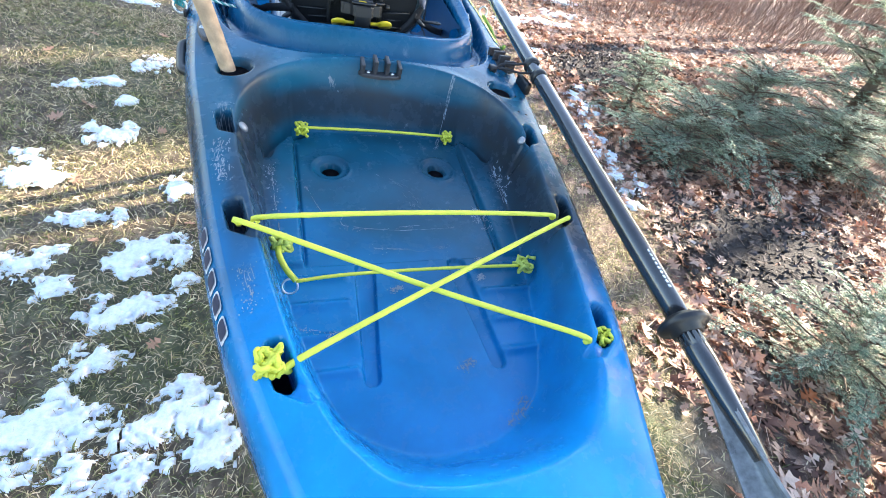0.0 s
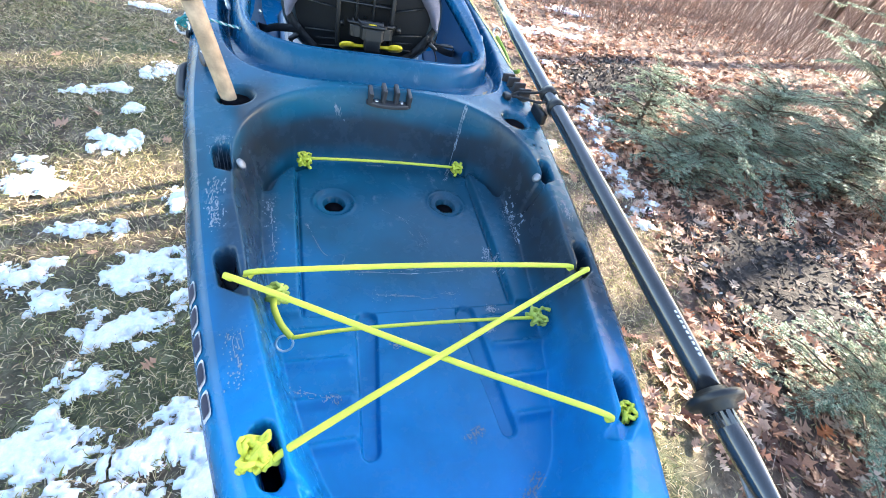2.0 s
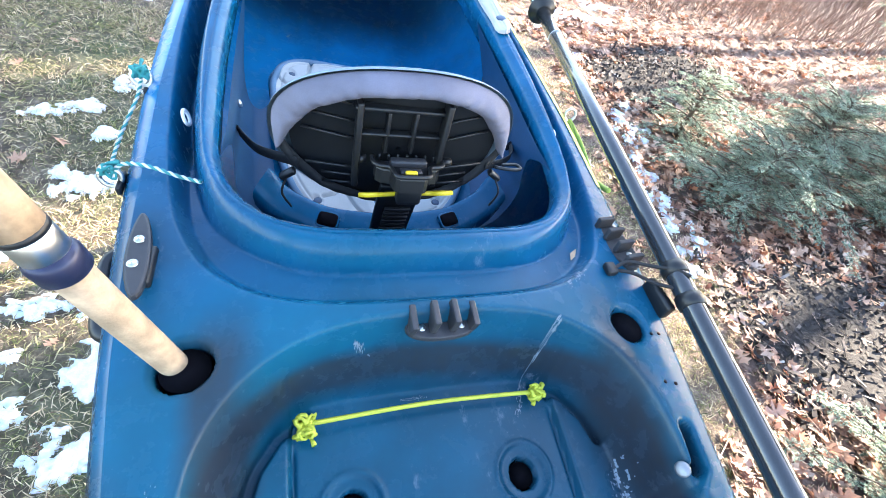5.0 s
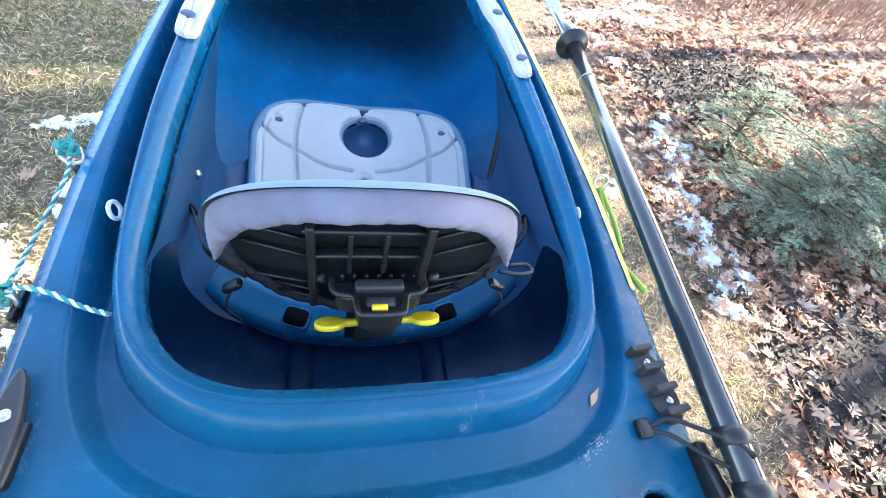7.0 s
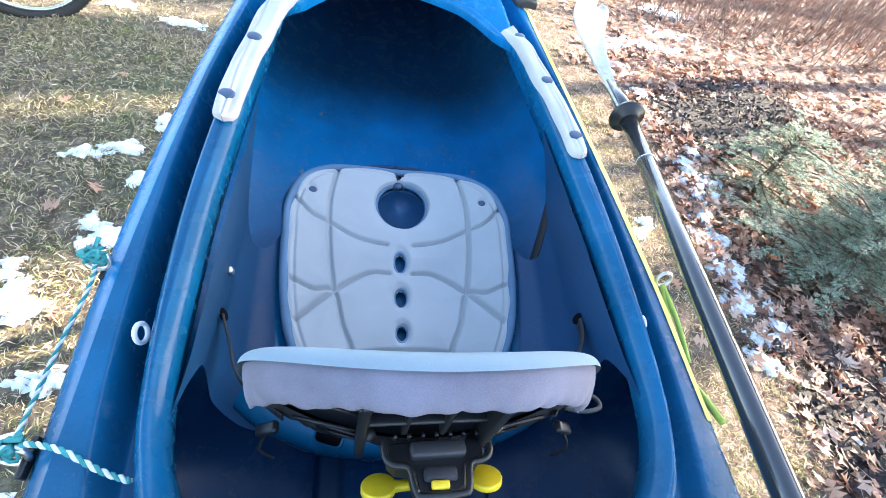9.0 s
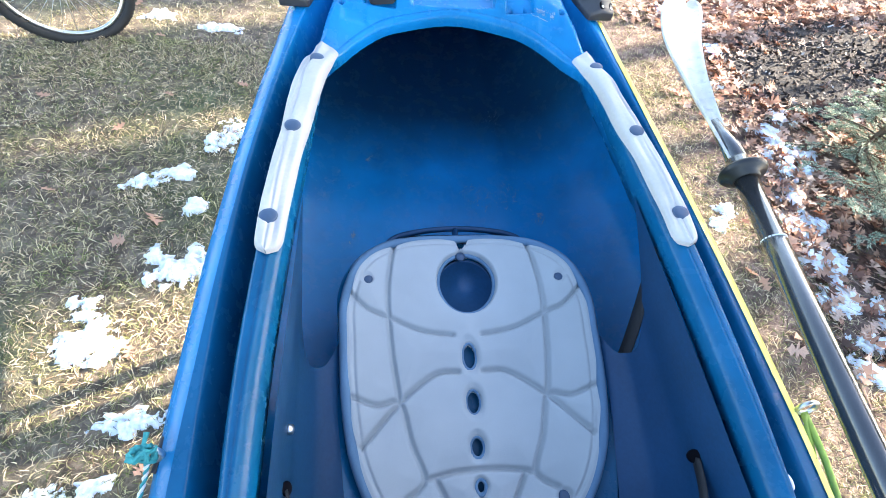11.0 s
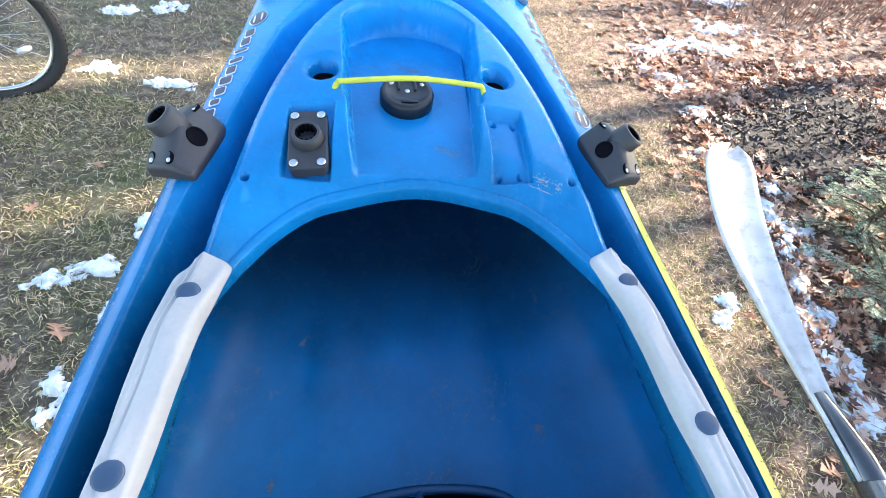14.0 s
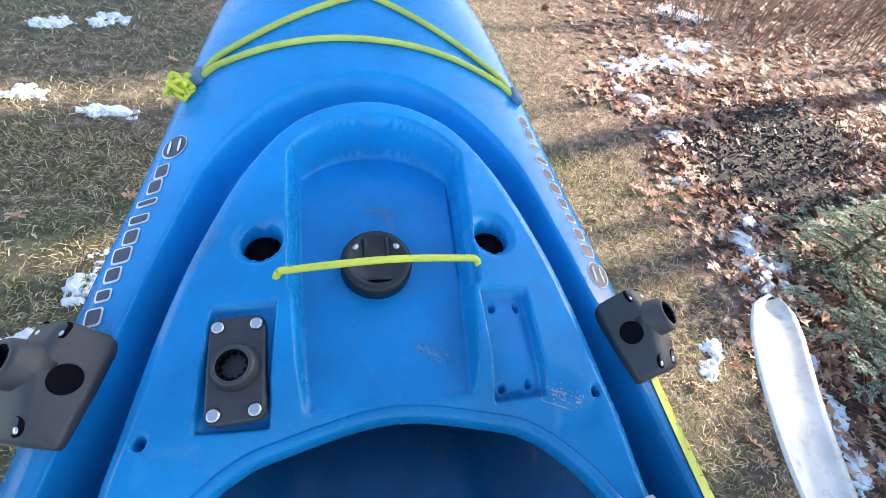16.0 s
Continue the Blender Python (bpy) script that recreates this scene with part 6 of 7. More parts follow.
gx1, gy1 = scatter(200000, -3.2, 2.2, -1.9, 3.2, lawn_chance)
gx2, gy2 = scatter(70000, -3.4, 3.0, 2.8, 6.5, lawn_chance)
bx, by = np.concatenate([gx1, gx2]), np.concatenate([gy1, gy2])
k = len(bx)
ang = rng.uniform(0, 2 * math.pi, k)
length = rng.uniform(0.013, 0.043, k)
rise = rng.uniform(0.05, 0.75, k) ** 1.3
wid = rng.uniform(0.0007, 0.0018, k)
dx, dy = np.cos(ang), np.sin(ang)
sx, sy = -dy * wid, dx * wid
z0 = ground_z(bx, by) * np.exp(-((bx / 9) ** 2 + (by / 9) ** 2))
b0 = np.stack([bx, by, z0 - 0.002], -1)
m0 = b0 + np.stack([dx * length * 0.5, dy * length * 0.5, length * rise * 0.7 + 0.004], -1)
t0 = b0 + np.stack([dx * length, dy * length, length * rise * 0.8 + 0.004], -1)
sv = np.stack([sx, sy, wid * rng.normal(0, 0.8, k)], -1)
V = np.stack([b0 - sv, b0 + sv, m0 + sv * 0.8, m0 - sv * 0.8, t0], 1).reshape(-1, 3)
base = np.arange(k)[:, None] * 5
F = np.concatenate([base + [0, 1, 2], base + [0, 2, 3], base + [3, 2, 4]], 0)
grass = part("grass", raw_mesh("grass", V, F), M_BLADE_GRASS, smooth=False)
tagged(grass, "matted straw and green winter grass blades", "grass", kind="stuff")

# oak leaves: a lobed outline, cupped and tilted
LOBES = [(0.0, 0.0), (0.10, 0.10), (0.30, 0.18), (0.10, 0.32), (0.46, 0.44), (0.11, 0.54), (0.38, 0.74), (0.10, 0.78), (0.0, 1.0), (-0.10, 0.80), (-0.36, 0.72), (-0.10, 0.55), (-0.47, 0.46), (-0.09, 0.33), (-0.30, 0.20), (-0.10, 0.10)]


def leaf_points(x, y, z, size, seed):
    r = random.Random(seed)
    turn = Euler((r.gauss(0, 0.35), r.gauss(0, 0.35), r.uniform(0, 6.28))).to_matrix()
    curl, fold = r.uniform(-0.5, 0.7), r.uniform(0.0, 0.6)
    out = []
    for u, v in [(0, 0.45)] + LOBES:
        p = Vector((u * r.uniform(0.8, 1.1), v - 0.45, curl * (v - 0.45) ** 2 + fold * abs(u) * 0.7))
        out.append(Vector((x, y, z)) + turn @ p * size)
    return out


FAN = [[0, i, i + 1] for i in range(1, len(LOBES))] + [[0, len(LOBES), 1]]


def litter(name, xs, ys, sizes, label, lift=0.012, seed=100):
    V, F = [], []
    for i, (x, y, s) in enumerate(zip(xs, ys, sizes)):
        z = float(ground_z(x, y) * math.exp(-((x / 9) ** 2 + (y / 9) ** 2))) + lift + 0.25 * s * random.Random(i).random() * 0.5
        b = len(V)
        V += leaf_points(x, y, z, s, seed + i)
        F += [[b + q for q in f] for f in FAN]
    ob = part(name, raw_mesh(name, V, F), M_LEAF, smooth=False)
    return tagged(ob, label, "leaves", kind="stuff")


def bed_chance(x, y):
    return step(-0.15, 0.5, x - bed_edge(y) + 0.7 * (value_noise(x, y, 0.35, 9) - 0.5)) * (0.35 + 0.65 * value_noise(x, y, 0.25, 4)) * (1 - 0.95 * np.clip(in_mulch(x, y) * 2, 0, 1))


lx, ly = scatter(9800, 0.85, 4.6, -1.0, 4.2, bed_chance)
litter("leaf_litter", lx, ly, 0.04 + 0.065 * rng.random(len(lx)) ** 1.3, "curled brown oak leaves covering the bed")
lx, ly = scatter(5200, 1.5, 9.0, 3.6, 9.0, bed_chance)
litter("leaf_litter", lx, ly, rng.uniform(0.05, 0.11, len(lx)), "curled brown oak leaves covering the far bed", 0.012, 9000)
lx, ly = scatter(3600, 4.4, 11.0, -2.0, 4.0, bed_chance)
litter("leaf_litter", lx, ly, rng.uniform(0.06, 0.12, len(lx)), "curled brown oak leaves under the far shrubs", 0.012, 19000)
# fallen twigs and stems
tx, ty = scatter(2600, 1.0, 5.0, -1.0, 6.0, bed_chance)
n = len(tx)
ang, ln, tl = rng.uniform(0, 6.28, n), rng.uniform(0.02, 0.09, n), rng.normal(0, 0.18, n)
u = np.stack([np.cos(ang) * np.cos(tl), np.sin(ang) * np.cos(tl), np.sin(tl)], -1) * ln[:, None]
v = np.stack([-np.sin(ang), np.cos(ang), 0 * ang], -1) * rng.uniform(0.0008, 0.002, n)[:, None]
c = np.stack([tx, ty, ground_z(tx, ty) * np.exp(-((tx / 9) ** 2 + (ty / 9) ** 2)) + rng.uniform(0.012, 0.04, n)], -1)
V = np.stack([c - u - v, c + u - v * 0.6, c + u + v * 0.6, c - u + v], 1).reshape(-1, 3)
tagged(part("fallen_twigs", raw_mesh("fallen_twigs", V, np.arange(4 * n).reshape(-1, 4)), M_TWIG, smooth=False), "thin fallen twigs among the leaves", "twigs", kind="stuff")
# single leaves on the lawn
spots = [(-1.138, 1.776, 0.11), (-1.235, 1.66, 0.085), (-1.45, 2.35, 0.07), (-1.30, 2.62, 0.06), (-0.95, 2.75, 0.07), (-1.62, 1.95, 0.06), (-0.62, 0.30, 0.05), (-0.90, 0.80, 0.05), (-1.05, 1.18, 0.06), (-0.78, 1.55, 0.06), (-0.58, 0.86, 0.05), (-1.9, 2.6, 0.07), (-1.5, 3.2, 0.06),
         (1.30, -0.30, 0.10), (1.24, -0.16, 0.06), (1.02, 0.35, 0.05), (1.46, 1.42, 0.085), (1.50, 1.36, 0.07), (1.36, 1.66, 0.06), (1.15, 0.9, 0.06), (1.42, 2.25, 0.06), (1.30, 2.6, 0.06), (-1.75, 3.6, 0.07), (-1.0, 3.9, 0.07), (-0.6, 2.2, 0.05), (-1.15, 0.5, 0.05)]
for i, (x, y, s) in enumerate(spots):
    z = float(ground_z(np.array(x), np.array(y))) + 0.018
    V = leaf_points(x, y, z, s, 500 + i)
    ob = part("oak_leaf", raw_mesh("oak_leaf", V, FAN), M_LEAF, smooth=False)
    tagged(ob, "single tan oak leaf lying on the grass", "leaf", "oak leaves on the lawn")
dl = part("dry_leaf", raw_mesh("dry_leaf", [surf(0.222, 0.282, 0.002), surf(0.232, 0.289, 0.004), surf(0.241, 0.304, 0.005), surf(0.226, 0.295, 0.003)], [[0, 1, 2, 3]]), M_CORK, smooth=False)
tagged(dl, "small pale dry leaf on the kayak's deck", "leaf")


# snow left in patches
def snow_mat():
    m, nt, b = surface("old_snow", 0.6)
    base = ramp(nt, noise_tex(nt, 60, 5, 0.7), [(0.25, (0.52, 0.57, 0.64)), (0.6, (0.76, 0.79, 0.82))])
    nt.links.new(base, b.inputs["Base Color"])
    b.inputs["Subsurface Weight"].default_value = 0.15
    bump(nt, b, noise_tex(nt, 110, 5), 0.5, 0.01)
    return m


M_SNOW = snow_mat()


def islands(mask, least):
    """The separate patches of a mask, each as a mask of its own, without the smallest."""
    left, out = mask.copy(), []
    while left.any():
        i, j = np.argwhere(left)[0]
        one = np.zeros_like(mask)
        one[i, j] = True
        size = 0
        while one.sum() > size:
            size = one.sum()
            grown = one.copy()
            grown[1:] |= one[:-1]
            grown[:-1] |= one[1:]
            grown[:, 1:] |= grown[:, :-1].copy()
            grown[:, :-1] |= grown[:, 1:].copy()
            one = grown & left
        left &= ~one
        if size >= least:
            out.append(one)
    return out


PATCHES = [(-0.94, 2.32, 0.09, 0.12), (-1.02, 1.54, 0.12, 0.10), (-1.22, 1.26, 0.14, 0.11), (-0.93, 0.94, 0.15, 0.06), (-0.73, 0.71, 0.15, 0.10), (-1.12, 0.70, 0.13, 0.09), (-0.70, 0.46, 0.14, 0.09), (-0.66, 1.13, 0.06, 0.10),
           (-0.95, 0.58, 0.07, 0.05), (-0.79, 0.27, 0.10, 0.07), (-0.88, 0.05, 0.19, 0.12), (-0.50, 0.06, 0.13, 0.10), (-0.42, -0.08, 0.08, 0.07), (-0.55, 0.58, 0.06, 0.04), (-0.64, -0.10, 0.12, 0.05), (-1.12, 2.06, 0.08, 0.06), (-1.26, 2.01, 0.07, 0.05),
           (-1.15, 3.37, 0.16, 0.05), (-1.62, 3.49, 0.12, 0.06), (-1.48, 4.33, 0.12, 0.08), (-1.77, 4.26, 0.14, 0.08), (-0.98, 1.85, 0.06, 0.05), (-1.32, 1.40, 0.09, 0.06), (-0.80, 0.50, 0.08, 0.06),
           (2.87, 4.38, 0.22, 0.14), (1.95, 1.62, 0.09, 0.08), (1.85, 1.27, 0.11, 0.10), (1.85, 1.06, 0.10, 0.08), (2.15, 2.43, 0.10, 0.09), (1.88, 1.48, 0.11, 0.08), (1.93, 1.75, 0.12, 0.08), (2.02, 1.92, 0.11, 0.09), (2.08, 2.10, 0.12, 0.10), (2.18, 2.27, 0.13, 0.09),
           (2.30, 2.55, 0.10, 0.08), (3.28, 4.80, 0.30, 0.12), (2.25, 4.17, 0.14, 0.16), (2.22, 3.74, 0.12, 0.14), (2.20, 3.34, 0.11, 0.08), (2.55, 4.4, 0.2, 0.1), (1.56, 1.82, 0.06, 0.05), (1.48, 1.71, 0.05, 0.06), (1.99, 1.17, 0.06, 0.10), (1.75, 0.98, 0.07, 0.07), (2.05, 3.95, 0.08, 0.06), (3.6, 5.6, 0.3, 0.15), (2.0, 2.9, 0.07, 0.05)]
for i, (cx, cy, a, b) in enumerate(PATCHES):
    a, b = (a * 0.78, b * 0.78) if cx < 0 else (a * 0.92, b * 0.92)
    n = int(min(110, max(24, 2.8 * max(a, b) / 0.005)))
    xs, ys = np.meshgrid(np.linspace(-1.5, 1.5, n) * a + cx, np.linspace(-1.5, 1.5, n) * b + cy)
    h = 0.85 - np.hypot((xs - cx) / a, (ys - cy) / b) + 1.6 * (value_noise(xs + 9, ys, 0.085, 11) - 0.5) + 1.3 * (value_noise(xs, ys, 0.035, 12) - 0.5) + 0.9 * (value_noise(xs, ys, 0.012, 13) - 0.5)
    z = ground_z(xs, ys) * np.exp(-((xs / 9) ** 2 + (ys / 9) ** 2)) + 0.006 + np.clip(h * 0.03, -0.03, 0.013) + 0.006 * value_noise(xs, ys, 0.03, 14)
    wide = (h[:-1, :-1] + h[1:, 1:]) / 2 > -0.25
    for keep in islands(wide, 14):
        ob = part("snow_patch", grid_mesh("snow_patch", np.stack([xs, ys, z], -1), keep), M_SNOW)
        tagged(ob, "thin melting patch of old white snow", "snow", "snow patches")

# dark mulch
for i, (cx, cy, a, b) in enumerate(MULCH):
    n = int(2600 * a * b / 0.2)
    x, y = rng.uniform(cx - a * 1.4, cx + a * 1.4, n), rng.uniform(cy - b * 1.4, cy + b * 1.4, n)
    keep = in_mulch(x, y) > 0.02
    x, y = x[keep], y[keep]
    n = len(x)
    ang, tl = rng.uniform(0, 6.28, n), rng.normal(0, 0.5, n)
    ln, wd = rng.uniform(0.008, 0.035, n), rng.uniform(0.003, 0.009, n)
    u = np.stack([np.cos(ang) * np.cos(tl), np.sin(ang) * np.cos(tl), np.sin(tl)], -1) * ln[:, None]
    v = np.stack([-np.sin(ang), np.cos(ang), rng.normal(0, 0.4, n)], -1) * wd[:, None]
    c = np.stack([x, y, ground_z(x, y) * np.exp(-((x / 9) ** 2 + (y / 9) ** 2)) + rng.uniform(0.008, 0.03, n)], -1)
    V = np.stack([c - u - v, c + u - v, c + u + v, c - u + v], 1).reshape(-1, 3)
    chips = part("mulch", raw_mesh("mulch", V, np.arange(4 * n).reshape(-1, 4)), M_MULCH, smooth=False)
    tagged(chips, "dark bark mulch chips in a low heap", "mulch", kind="stuff")
    xs, ys = np.meshgrid(np.linspace(cx - a * 1.4, cx + a * 1.4, 50), np.linspace(cy - b * 1.4, cy + b * 1.4, 50))
    h = in_mulch(xs, ys)
    z = ground_z(xs, ys) * np.exp(-((xs / 9) ** 2 + (ys / 9) ** 2)) + np.clip(h * 0.05, -0.03, 0.02)
    heap = part("mulch_heap", grid_mesh("mulch_heap", np.stack([xs, ys, z], -1), (h[:-1, :-1] > -0.3)), plain("damp_dark_soil", (0.022, 0.017, 0.016), 0.95, fine=90, relief=0.8, depth=0.01) if i == 0 else bpy.data.materials["damp_dark_soil"])
    tagged(heap, "low heap of damp dark soil and mulch", "soil", kind="stuff")


# evergreens
def conifer(name, at, height, radius, branches, label, seed=1, droop=0.1, needle=0.010, per=11, low=0.02, kind="shrub"):
    r = np.random.default_rng(seed)
    t = thing(name, at, label, kind)
    at = Vector(at)
    lean = Vector((r.uniform(-0.05, 0.05), r.uniform(-0.05, 0.05), 1))
    part("trunk", tube([at + lean * height * q + Vector((0, 0, -0.02)) for q in (0, 0.3, 0.6, 0.97)], [0.03 * height + 0.01, 0.022 * height + 0.008, 0.014 * height + 0.004, 0.004], 9), M_BARK, t)
    starts, dirs, lens, limbs = [], [], [], []
    for i in range(branches):
        q = low + (0.97 - low) * (i + 0.5) / branches
        z = height * q
        a = i * 2.39996 + r.uniform(-0.5, 0.5)
        reach = radius * (1 - q) ** 0.55 * r.uniform(0.5, 1.25) + 0.06
        up = r.uniform(0.0, 0.55) + 0.35 * q
        sag = r.uniform(0.25, 0.75) + droop
        d = np.array([math.cos(a), math.sin(a), up])
        d /= np.linalg.norm(d)
        o = np.array(at + lean * z)
        bend = np.array([r.normal(0, 0.12), r.normal(0, 0.12), -sag * 0.45])
        limb = [o + d * reach * f + bend * reach * f * f + r.normal(0, 0.012, 3) * reach * (f > 0) for f in np.linspace(0, 0.9, 6)]
        limbs.append(limb)
        m = max(6, int(reach / 0.030))
        for j in range(m):
            f = (j + 0.6) / m
            p = o + d * reach * f + bend * reach * f * f + r.normal(0, 0.006, 3)
            way = d + 2 * bend * f
            way /= np.linalg.norm(way)
            flat_side = np.cross(way, [0, 0, 1])
            flat_side /= np.linalg.norm(flat_side) + 1e-9
            for sgn in (-1, 1):
                w = way * r.uniform(0.7, 1.2) + flat_side * sgn * r.uniform(0.55, 0.95) + np.array([0, 0, r.uniform(-0.35, 0.12)])
                w /= np.linalg.norm(w)
                ln = (0.040 + 0.065 * (1 - f)) * min(1.5, 0.5 + radius) * r.uniform(0.5, 1.25)
                starts.append(p)
                dirs.append(w)
                lens.append(ln)
                # side shoots of the spray
                for g in (0.2, 0.42, 0.62, 0.82):
                    v = w * 0.8 + np.cross(w, [0, 0, 1]) * r.choice((-1, 1)) * 0.7 + np.array([0, 0, r.uniform(-0.3, 0.05)])
                    starts.append(p + w * ln * g)
                    dirs.append(v / np.linalg.norm(v))
                    lens.append(ln * r.uniform(0.25, 0.6) * (1.15 - 0.5 * g))
        starts.append(limb[-2])
        dirs.append((limb[-1] - limb[-2]) / np.linalg.norm(limb[-1] - limb[-2]))
        lens.append(reach * 0.28)
    S, D, L = np.array(starts), np.array(dirs), np.array(lens)
    n = len(S)
    f = (np.arange(per) + 0.5) / per
    P = S[:, None, :] + D[:, None, :] * (L[:, None] * f[None, :])[..., None]
    rnd = r.normal(0, 1, (n, per, 3)) * 0.4 + np.array([0, 0, 1.0])
    side = np.cross(D[:, None, :], rnd)
    side /= np.linalg.norm(side, axis=-1, keepdims=True) + 1e-9
    side = side * np.where(np.arange(per) % 2, 1, -1)[None, :, None]
    nd = D[:, None, :] * 0.8 + side * 0.75
    nd /= np.linalg.norm(nd, axis=-1, keepdims=True)
    ln = needle * r.uniform(0.7, 1.3, (n, per, 1)) * (1.1 - 0.5 * f[None, :, None])
    wv = np.cross(nd, rnd)
    wv = wv / (np.linalg.norm(wv, axis=-1, keepdims=True) + 1e-9) * needle * 0.15
    V = np.stack([P - wv, P + wv, P + nd * ln + wv * 0.5, P + nd * ln - wv * 0.5], 2).reshape(-1, 3)
    part("crown", raw_mesh("crown", V, np.arange(len(V)).reshape(-1, 4)), M_NEEDLE, t, "blue-green needled sprays", smooth=False)
    wv = np.cross(D, r.normal(0, 1, (n, 3)))
    wv = wv / np.linalg.norm(wv, axis=1)[:, None] * 0.0016
    V = np.stack([S - wv, S + wv, S + D * L[:, None] + wv * 0.4, S + D * L[:, None] - wv * 0.4], 1).reshape(-1, 3)
    part("twig_work", raw_mesh("twigs", V, np.arange(len(V)).reshape(-1, 4)), M_BARK, t, smooth=False)
    part("branch_work", joined(*[tube(q, [(0.005 * radius + 0.002) * (1 - 0.9 * f) + 0.0008 for f in np.linspace(0, 1, 6)], 5) for q in limbs]), M_BARK, t)
    return t


conifer("evergreen_shrub", (2.56, 2.20, 0.0), 0.52, 0.42, 42, "low blue-green evergreen shrub in the leaf bed", 3)
conifer("evergreen_shrub", (2.50, 1.45, 0.0), 0.46, 0.64, 48, "spreading blue-green evergreen shrub with sunlit tips", 4)
conifer("evergreen_shrub", (3.25, 1.75, 0.0), 0.62, 0.8, 60, "broad blue-green evergreen shrub behind another", 5)
conifer("evergreen_shrub", (2.02, -0.22, 0.0), 0.44, 0.5, 44, "small dense evergreen shrub beside the lawn", 6)
conifer("evergreen_shrub", (2.5, -0.75, 0.0), 0.42, 0.5, 36, "small evergreen shrub by the bed's edge", 16)
conifer("spruce_tree", (4.95, 1.95, 0.0), 1.9, 1.2, 90, "young dark green spruce tree behind the shrubs", 8, needle=0.015, per=8, kind="tree")
conifer("evergreen_shrub", (3.95, 1.35, 0.0), 0.5, 0.8, 60, "broad sunlit evergreen shrub in the bed", 9)

# dry pale stems between the shrubs
n = 2400
x, y = rng.uniform(3.5, 7.5, n), rng.uniform(-0.6, 3.4, n)
keep = value_noise(x, y, 0.5, 33) > 0.46
x, y = x[keep], y[keep]
n = len(x)
h = rng.uniform(0.10, 0.50, n)
a = np.stack([x, y, 0 * x - 0.01], -1)
b = a + np.stack([rng.normal(0, 0.5, n) * h, rng.normal(0, 0.5, n) * h, h], -1)
w = rng.uniform(0.0015, 0.004, n)
V = np.concatenate([np.stack([a - q, a + q, b + q * 0.3, b - q * 0.3], 1) for q in (np.stack([w, 0 * w, 0 * w], -1), np.stack([0 * w, w, 0 * w], -1))]).reshape(-1, 3)
stems = part("dry_stems", raw_mesh("dry_stems", V, np.arange(len(V)).reshape(-1, 4)), M_TWIG, smooth=False)
tagged(stems, "dry pale brown stems between evergreen shrubs", "brush", kind="stuff")

# bare reddish brush beyond the bed, taller towards the trees
x = np.concatenate([rng.uniform(3.0, 9.5, 2600), rng.uniform(9.0, 26.0, 4200)])
y = np.concatenate([rng.uniform(4.6, 9.5, 2600), rng.uniform(4.0, 22.0, 4200)])
keep = (y > 5.0 + 0.5 * (value_noise(x, y, 0.8, 21) - 0.5) * 3) | (x > 5.5)
x, y = x[keep], y[keep]
n = len(x)
far = step(8.5, 12.0, x)
h = rng.uniform(0.25, 0.95, n) * (1 + 0.9 * far)
dx, dy = rng.normal(0, 0.35, n), rng.normal(0, 0.35, n)
w = rng.uniform(0.0025, 0.006, n) * (1 + 2.2 * far)
a = np.stack([x, y, 0 * x - 0.01], -1)
b = a + np.stack([dx * h, dy * h, h], -1)
wv = np.stack([w, 0 * w, 0 * w], -1)
wu = np.stack([0 * w, w, 0 * w], -1)
V = np.concatenate([np.stack([a - wv, a + wv, b + wv * 0.3, b - wv * 0.3], 1), np.stack([a - wu, a + wu, b + wu * 0.3, b - wu * 0.3], 1)]).reshape(-1, 3)
brush = part("brushwood", raw_mesh("brushwood", V, np.arange(len(V)).reshape(-1, 4)), M_TWIG, smooth=False)
tagged(brush, "thicket of bare reddish brown twigs", "brush", kind="stuff")


# tall pines added out of view to throw the dappled shade
def shade_tree(at, crown_low, crown_high, radius, seed, n=900):
    girth = 0.35 + 0.65 * min(radius / 1.7, 1)
    r = np.random.default_rng(seed)
    t = thing("shade_pine", at, "unseen tall pine with a high open crown, added to throw shade", "tree", "tall pines beyond the bed")
    at = np.array(at, float)
    part("trunk", tube([at + [0, 0, q] for q in (-0.1, crown_low * 0.5, crown_low, crown_high)], [0.13 * girth, 0.11 * girth, 0.09 * girth, 0.02], 12, wobble=0.05), M_BARK, t)
    bms, clumps = [], []
    for i in range(72):
        q = (i + 0.5) / 72
        z = crown_low + (crown_high - crown_low) * q
        a = i * 2.4 + r.uniform(-0.5, 0.5)
        reach = radius * (1 - 0.6 * q) * r.uniform(0.5, 1.1)
        e = at + [math.cos(a) * reach, math.sin(a) * reach, z + 0.2 * reach]
        bms.append(tube([at + [0, 0, z], (at + [0, 0, z] + e) / 2, e], [0.05, 0.03, 0.01], 5))
        for f in (0.45, 0.7, 0.85, 1.0):
            clumps.append((at + [0, 0, z]) * (1 - f) + e * f + r.normal(0, 0.07, 3))
    part("branch_work", joined(*bms), M_BARK, t)
    c = np.array(clumps)
    m = n // 20
    P = c[:, None, :] + r.normal(0, 0.13, (len(c), m, 3))
    u, v = r.normal(0, 1, P.shape), r.normal(0, 1, P.shape)
    u /= np.linalg.norm(u, axis=-1, keepdims=True)
    v = np.cross(u, v)
    v /= np.linalg.norm(v, axis=-1, keepdims=True)
    V = np.stack([P - u * 0.09 - v * 0.02, P + u * 0.09 - v * 0.02, P + u * 0.09 + v * 0.02, P - u * 0.09 + v * 0.02], 2).reshape(-1, 3)
    part("crown", raw_mesh("crown", V, np.arange(len(V)).reshape(-1, 4)), M_NEEDLE, t, "open dark green needle clumps", smooth=False)


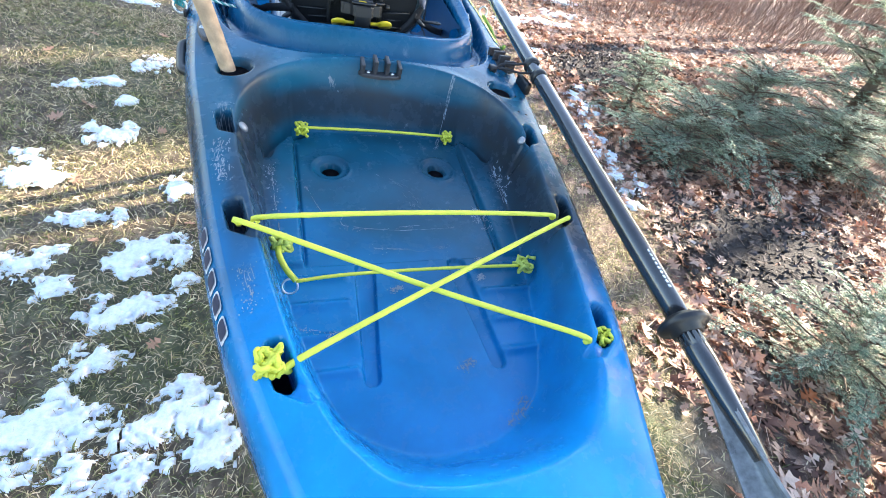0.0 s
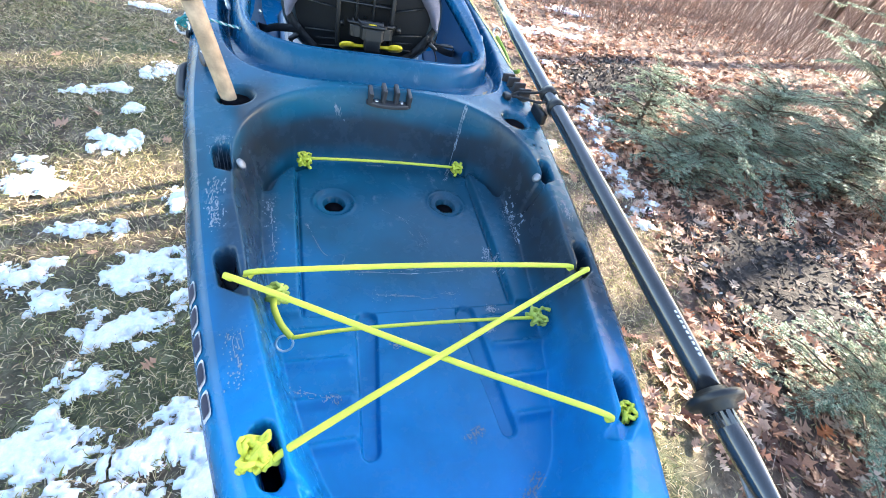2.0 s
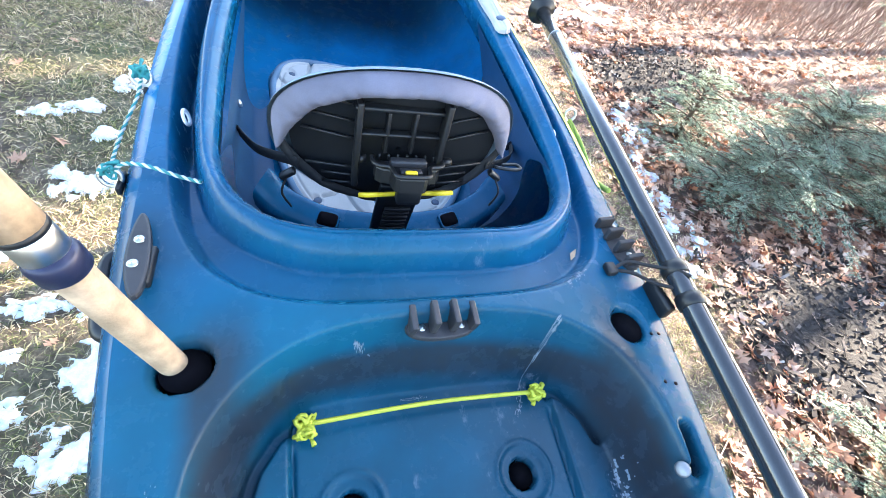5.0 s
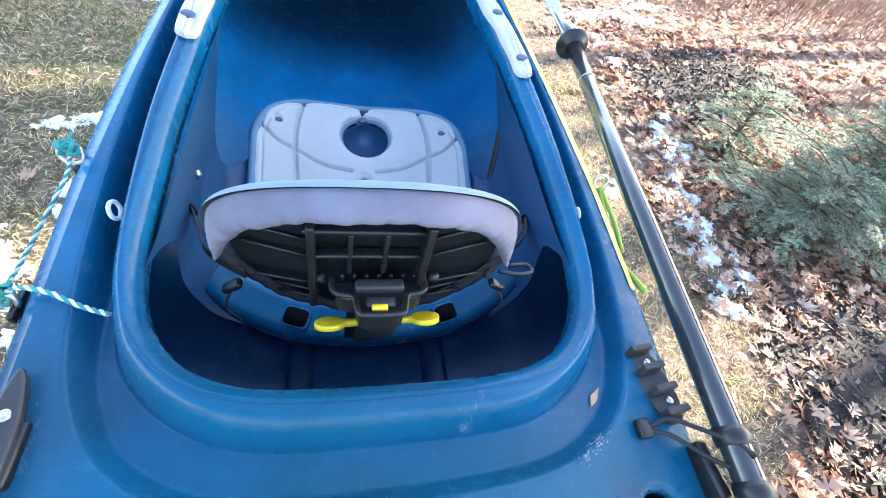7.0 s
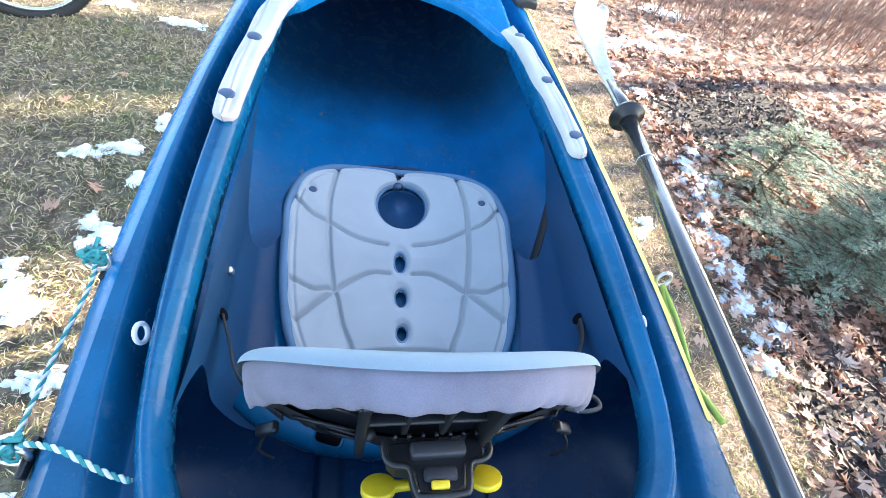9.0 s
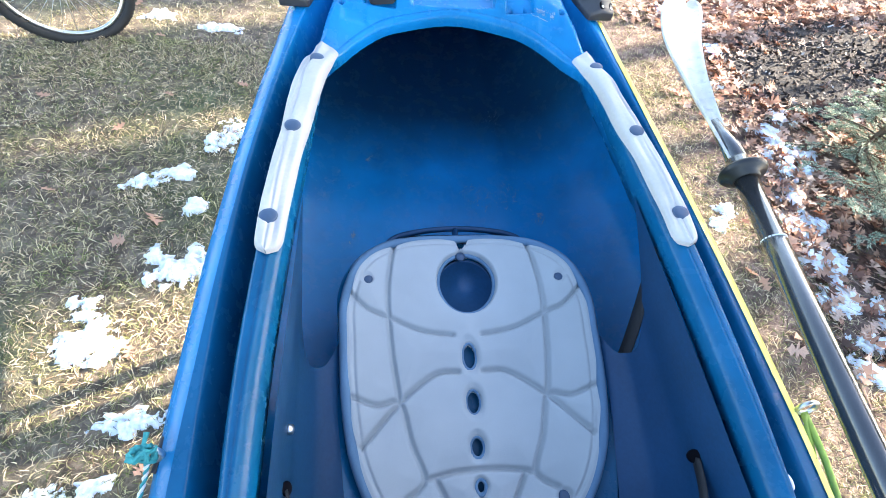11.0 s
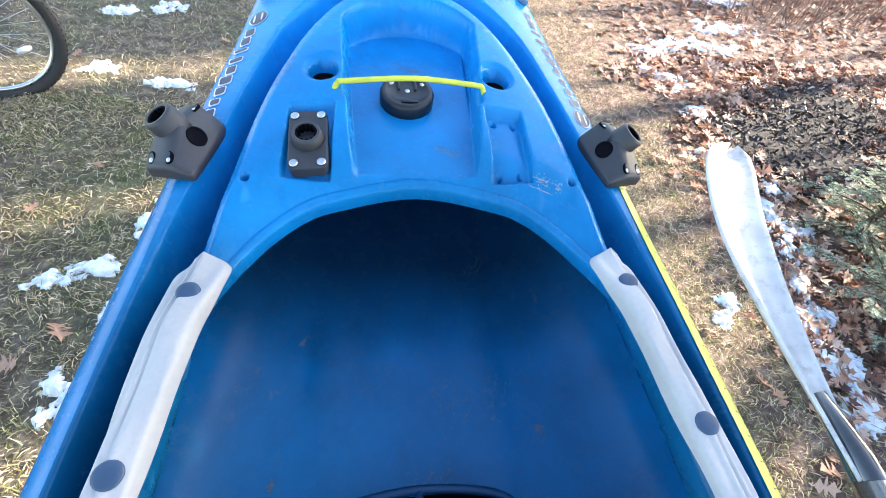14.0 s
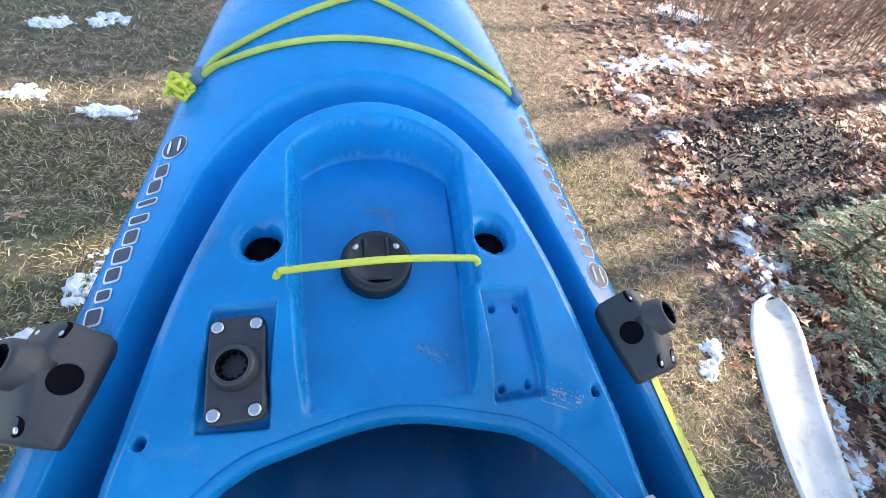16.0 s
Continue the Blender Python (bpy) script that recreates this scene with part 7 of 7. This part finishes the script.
flat = Vector((SUN_DIR.x, SUN_DIR.y, 0)).normalized()
across = Vector((-flat.y, flat.x, 0))
rows = [(14.0, -5.4, 7.25, 13.0, 1.75), (14.25, -3.55, 7.5, 13.5, 1.75), (14.0, -1.7, 7.3, 13.0, 1.7), (14.2, 0.15, 8.4, 13.5, 1.75), (14.0, 2.0, 8.4, 13.2, 1.75), (14.1, 4.2, 9.3, 13.2, 1.7), (14.0, 6.7, 7.6, 13.0, 1.7)]
# slim extra crowns that cut the sunlight into streaks on the lawn
rows += [(13.9, -0.17, 7.1, 9.6, 0.2), (13.8, 1.32, 7.1, 9.8, 0.25), (13.9, 2.40, 7.2, 9.2, 0.04), (13.9, 3.55, 7.3, 9.0, 0.12), (13.9, 4.4, 7.2, 9.0, 0.3)]
rows += [(16.2 + 0.3 * (i % 2), -4.5 + 1.85 * i, 9.45, 14.5, 1.8) for i in range(4)]
for i, (d, s, lo, hi, rad) in enumerate(rows):
    p = Vector((0.0, 0.8, 0)) + flat * d + across * s
    shade_tree((p.x, p.y, 0), lo, hi, rad, 40 + i)


# bicycle standing on the lawn
def bicycle():
    hub = Vector((-1.885, 3.17, 0.345))
    roll = Vector((0.90, 0.43, 0)).normalized()
    up = Vector((0, 0, 1))
    axle = roll.cross(up)
    t = thing("bicycle", (hub.x, hub.y, 0), "mountain bicycle with knobbly black tyres standing on the lawn", "bicycle")
    tyre_m = plain("black_rubber", (0.02, 0.02, 0.021), 0.8, fine=90, relief=0.5)

    def wheel(c):
        ring = lambda r, n=72: [c + (roll * math.cos(2 * math.pi * i / n) + up * math.sin(2 * math.pi * i / n)) * r for i in range(n)]
        w = part("wheel", tube([c - axle * 0.04, c - axle * 0.015, c + axle * 0.015, c + axle * 0.04], [0.008, 0.018, 0.018, 0.008], 12), M_CHAR, t, "steel wheel hub")
        tyre = part("tyre", tube(ring(0.318), 0.027, 14, True), tyre_m, w, "knobbly black tyre")
        knobs = []
        for i in range(84):
            a = 2 * math.pi * i / 84
            d = roll * math.cos(a) + up * math.sin(a)
            for s in (-1, 0, 1):
                if (i + s) % 2 == 0 or s:
                    q = c + d * (0.318 + 0.027 * (1 if s == 0 else 0.78)) + axle * s * 0.017
                    knobs.append(box((0.009, 0.009, 0.006), q, 0, 1, d.to_track_quat("Z", "Y").to_matrix().to_4x4()))
        ob = part("tread_knobs", joined(*knobs), tyre_m, w, smooth=False)
        tagged(ob, kind="stuff")
        part("rim", tube(ring(0.285), 0.011, 10, True), M_STEEL, w, "silver alloy rim")
        for i in range(28):
            a = 2 * math.pi * (i + 0.3) / 28
            d = roll * math.cos(a) + up * math.sin(a)
            part("spoke", tube([c + axle * (0.03 if i % 2 else -0.03) + d * 0.016, c + d * 0.282], 0.0012, 5), M_STEEL, w)
        return w

    w1 = wheel(hub)
    part("reflector", prism([(x, y) for x, y in oval(0.035, 0.014, 24, 2.4)], -0.003, 0.003, 0.001), M_DECAL_W, w1, "white spoke reflector").matrix_basis = WORLD[t].inverted() @ (Matrix.Translation(hub + roll * 0.150 - up * 0.105) @ Matrix(((roll.x, up.x, -axle.x, 0), (roll.y, up.y, -axle.y, 0), (roll.z, up.z, -axle.z, 0), (0, 0, 0, 1))) @ Matrix.Rotation(radians(15), 4, "Z")) @ WORLD[t]
    hub2 = hub - roll * 1.04
    wheel(hub2)
    paint = plain("dark_grey_frame_paint", (0.04, 0.042, 0.05), 0.35)
    head, bb, seat_top = hub - roll * 0.22 + up * 0.50, hub - roll * 0.62 + up * -0.02, hub - roll * 0.78 + up * 0.48
    for a, b, r in ((head, bb, 0.02), (head + up * 0.06, seat_top, 0.017), (bb, seat_top + up * 0.12, 0.016), (hub2, bb, 0.01), (hub2, seat_top, 0.009)):
        part("frame_tube", tube([a, b], r, 12), paint, t)
    for s in (-1, 1):
        part("fork_leg", tube([hub + axle * 0.05 * s, hub - roll * 0.16 + up * 0.37 + axle * 0.05 * s, head], [0.012, 0.016, 0.018], 10), paint, t)
    part("handlebar", tube([head + up * 0.16 - axle * 0.3, head + up * 0.15, head + up * 0.16 + axle * 0.3], 0.013, 10), M_BLACK, t)
    part("stem", tube([head, head + up * 0.16], 0.015, 10), M_BLACK, t)
    part("saddle", box((0.24, 0.13, 0.04), seat_top + up * 0.16, 0.018, 3, roll.to_track_quat("X", "Z").to_matrix().to_4x4()), M_BLACK, t)
    # side stand keeps it upright
    part("side_stand", tube([bb - roll * 0.12, bb - roll * 0.16 - axle * 0.16 - up * 0.325], 0.008, 8), paint, t)


bicycle()


# trestles under the hull
M_TIMBER = plain("rough_grey_timber", (0.22, 0.17, 0.12), 0.85, var=0.3, scale=6, fine=60, relief=0.5)
for y in (-0.10, 1.25):
    zt = float(min(curve(y - 0.04, KEEL), curve(y + 0.04, KEEL))) - 0.002
    t = thing("trestle", (0, y, 0), "plain timber trestle carrying the kayak", "trestle", "trestles under the kayak")
    part("beam", box((0.36, 0.08, 0.07), (0, y, zt - 0.035), 0.004), M_TIMBER, t)
    for sx in (-1, 1):
        for sy in (-1, 1):
            part("leg", tube([(sx * 0.13, y + sy * 0.03, zt - 0.05), (sx * 0.17, y + sy * 0.16, 0.0)], 0.024, 8), M_TIMBER, t)
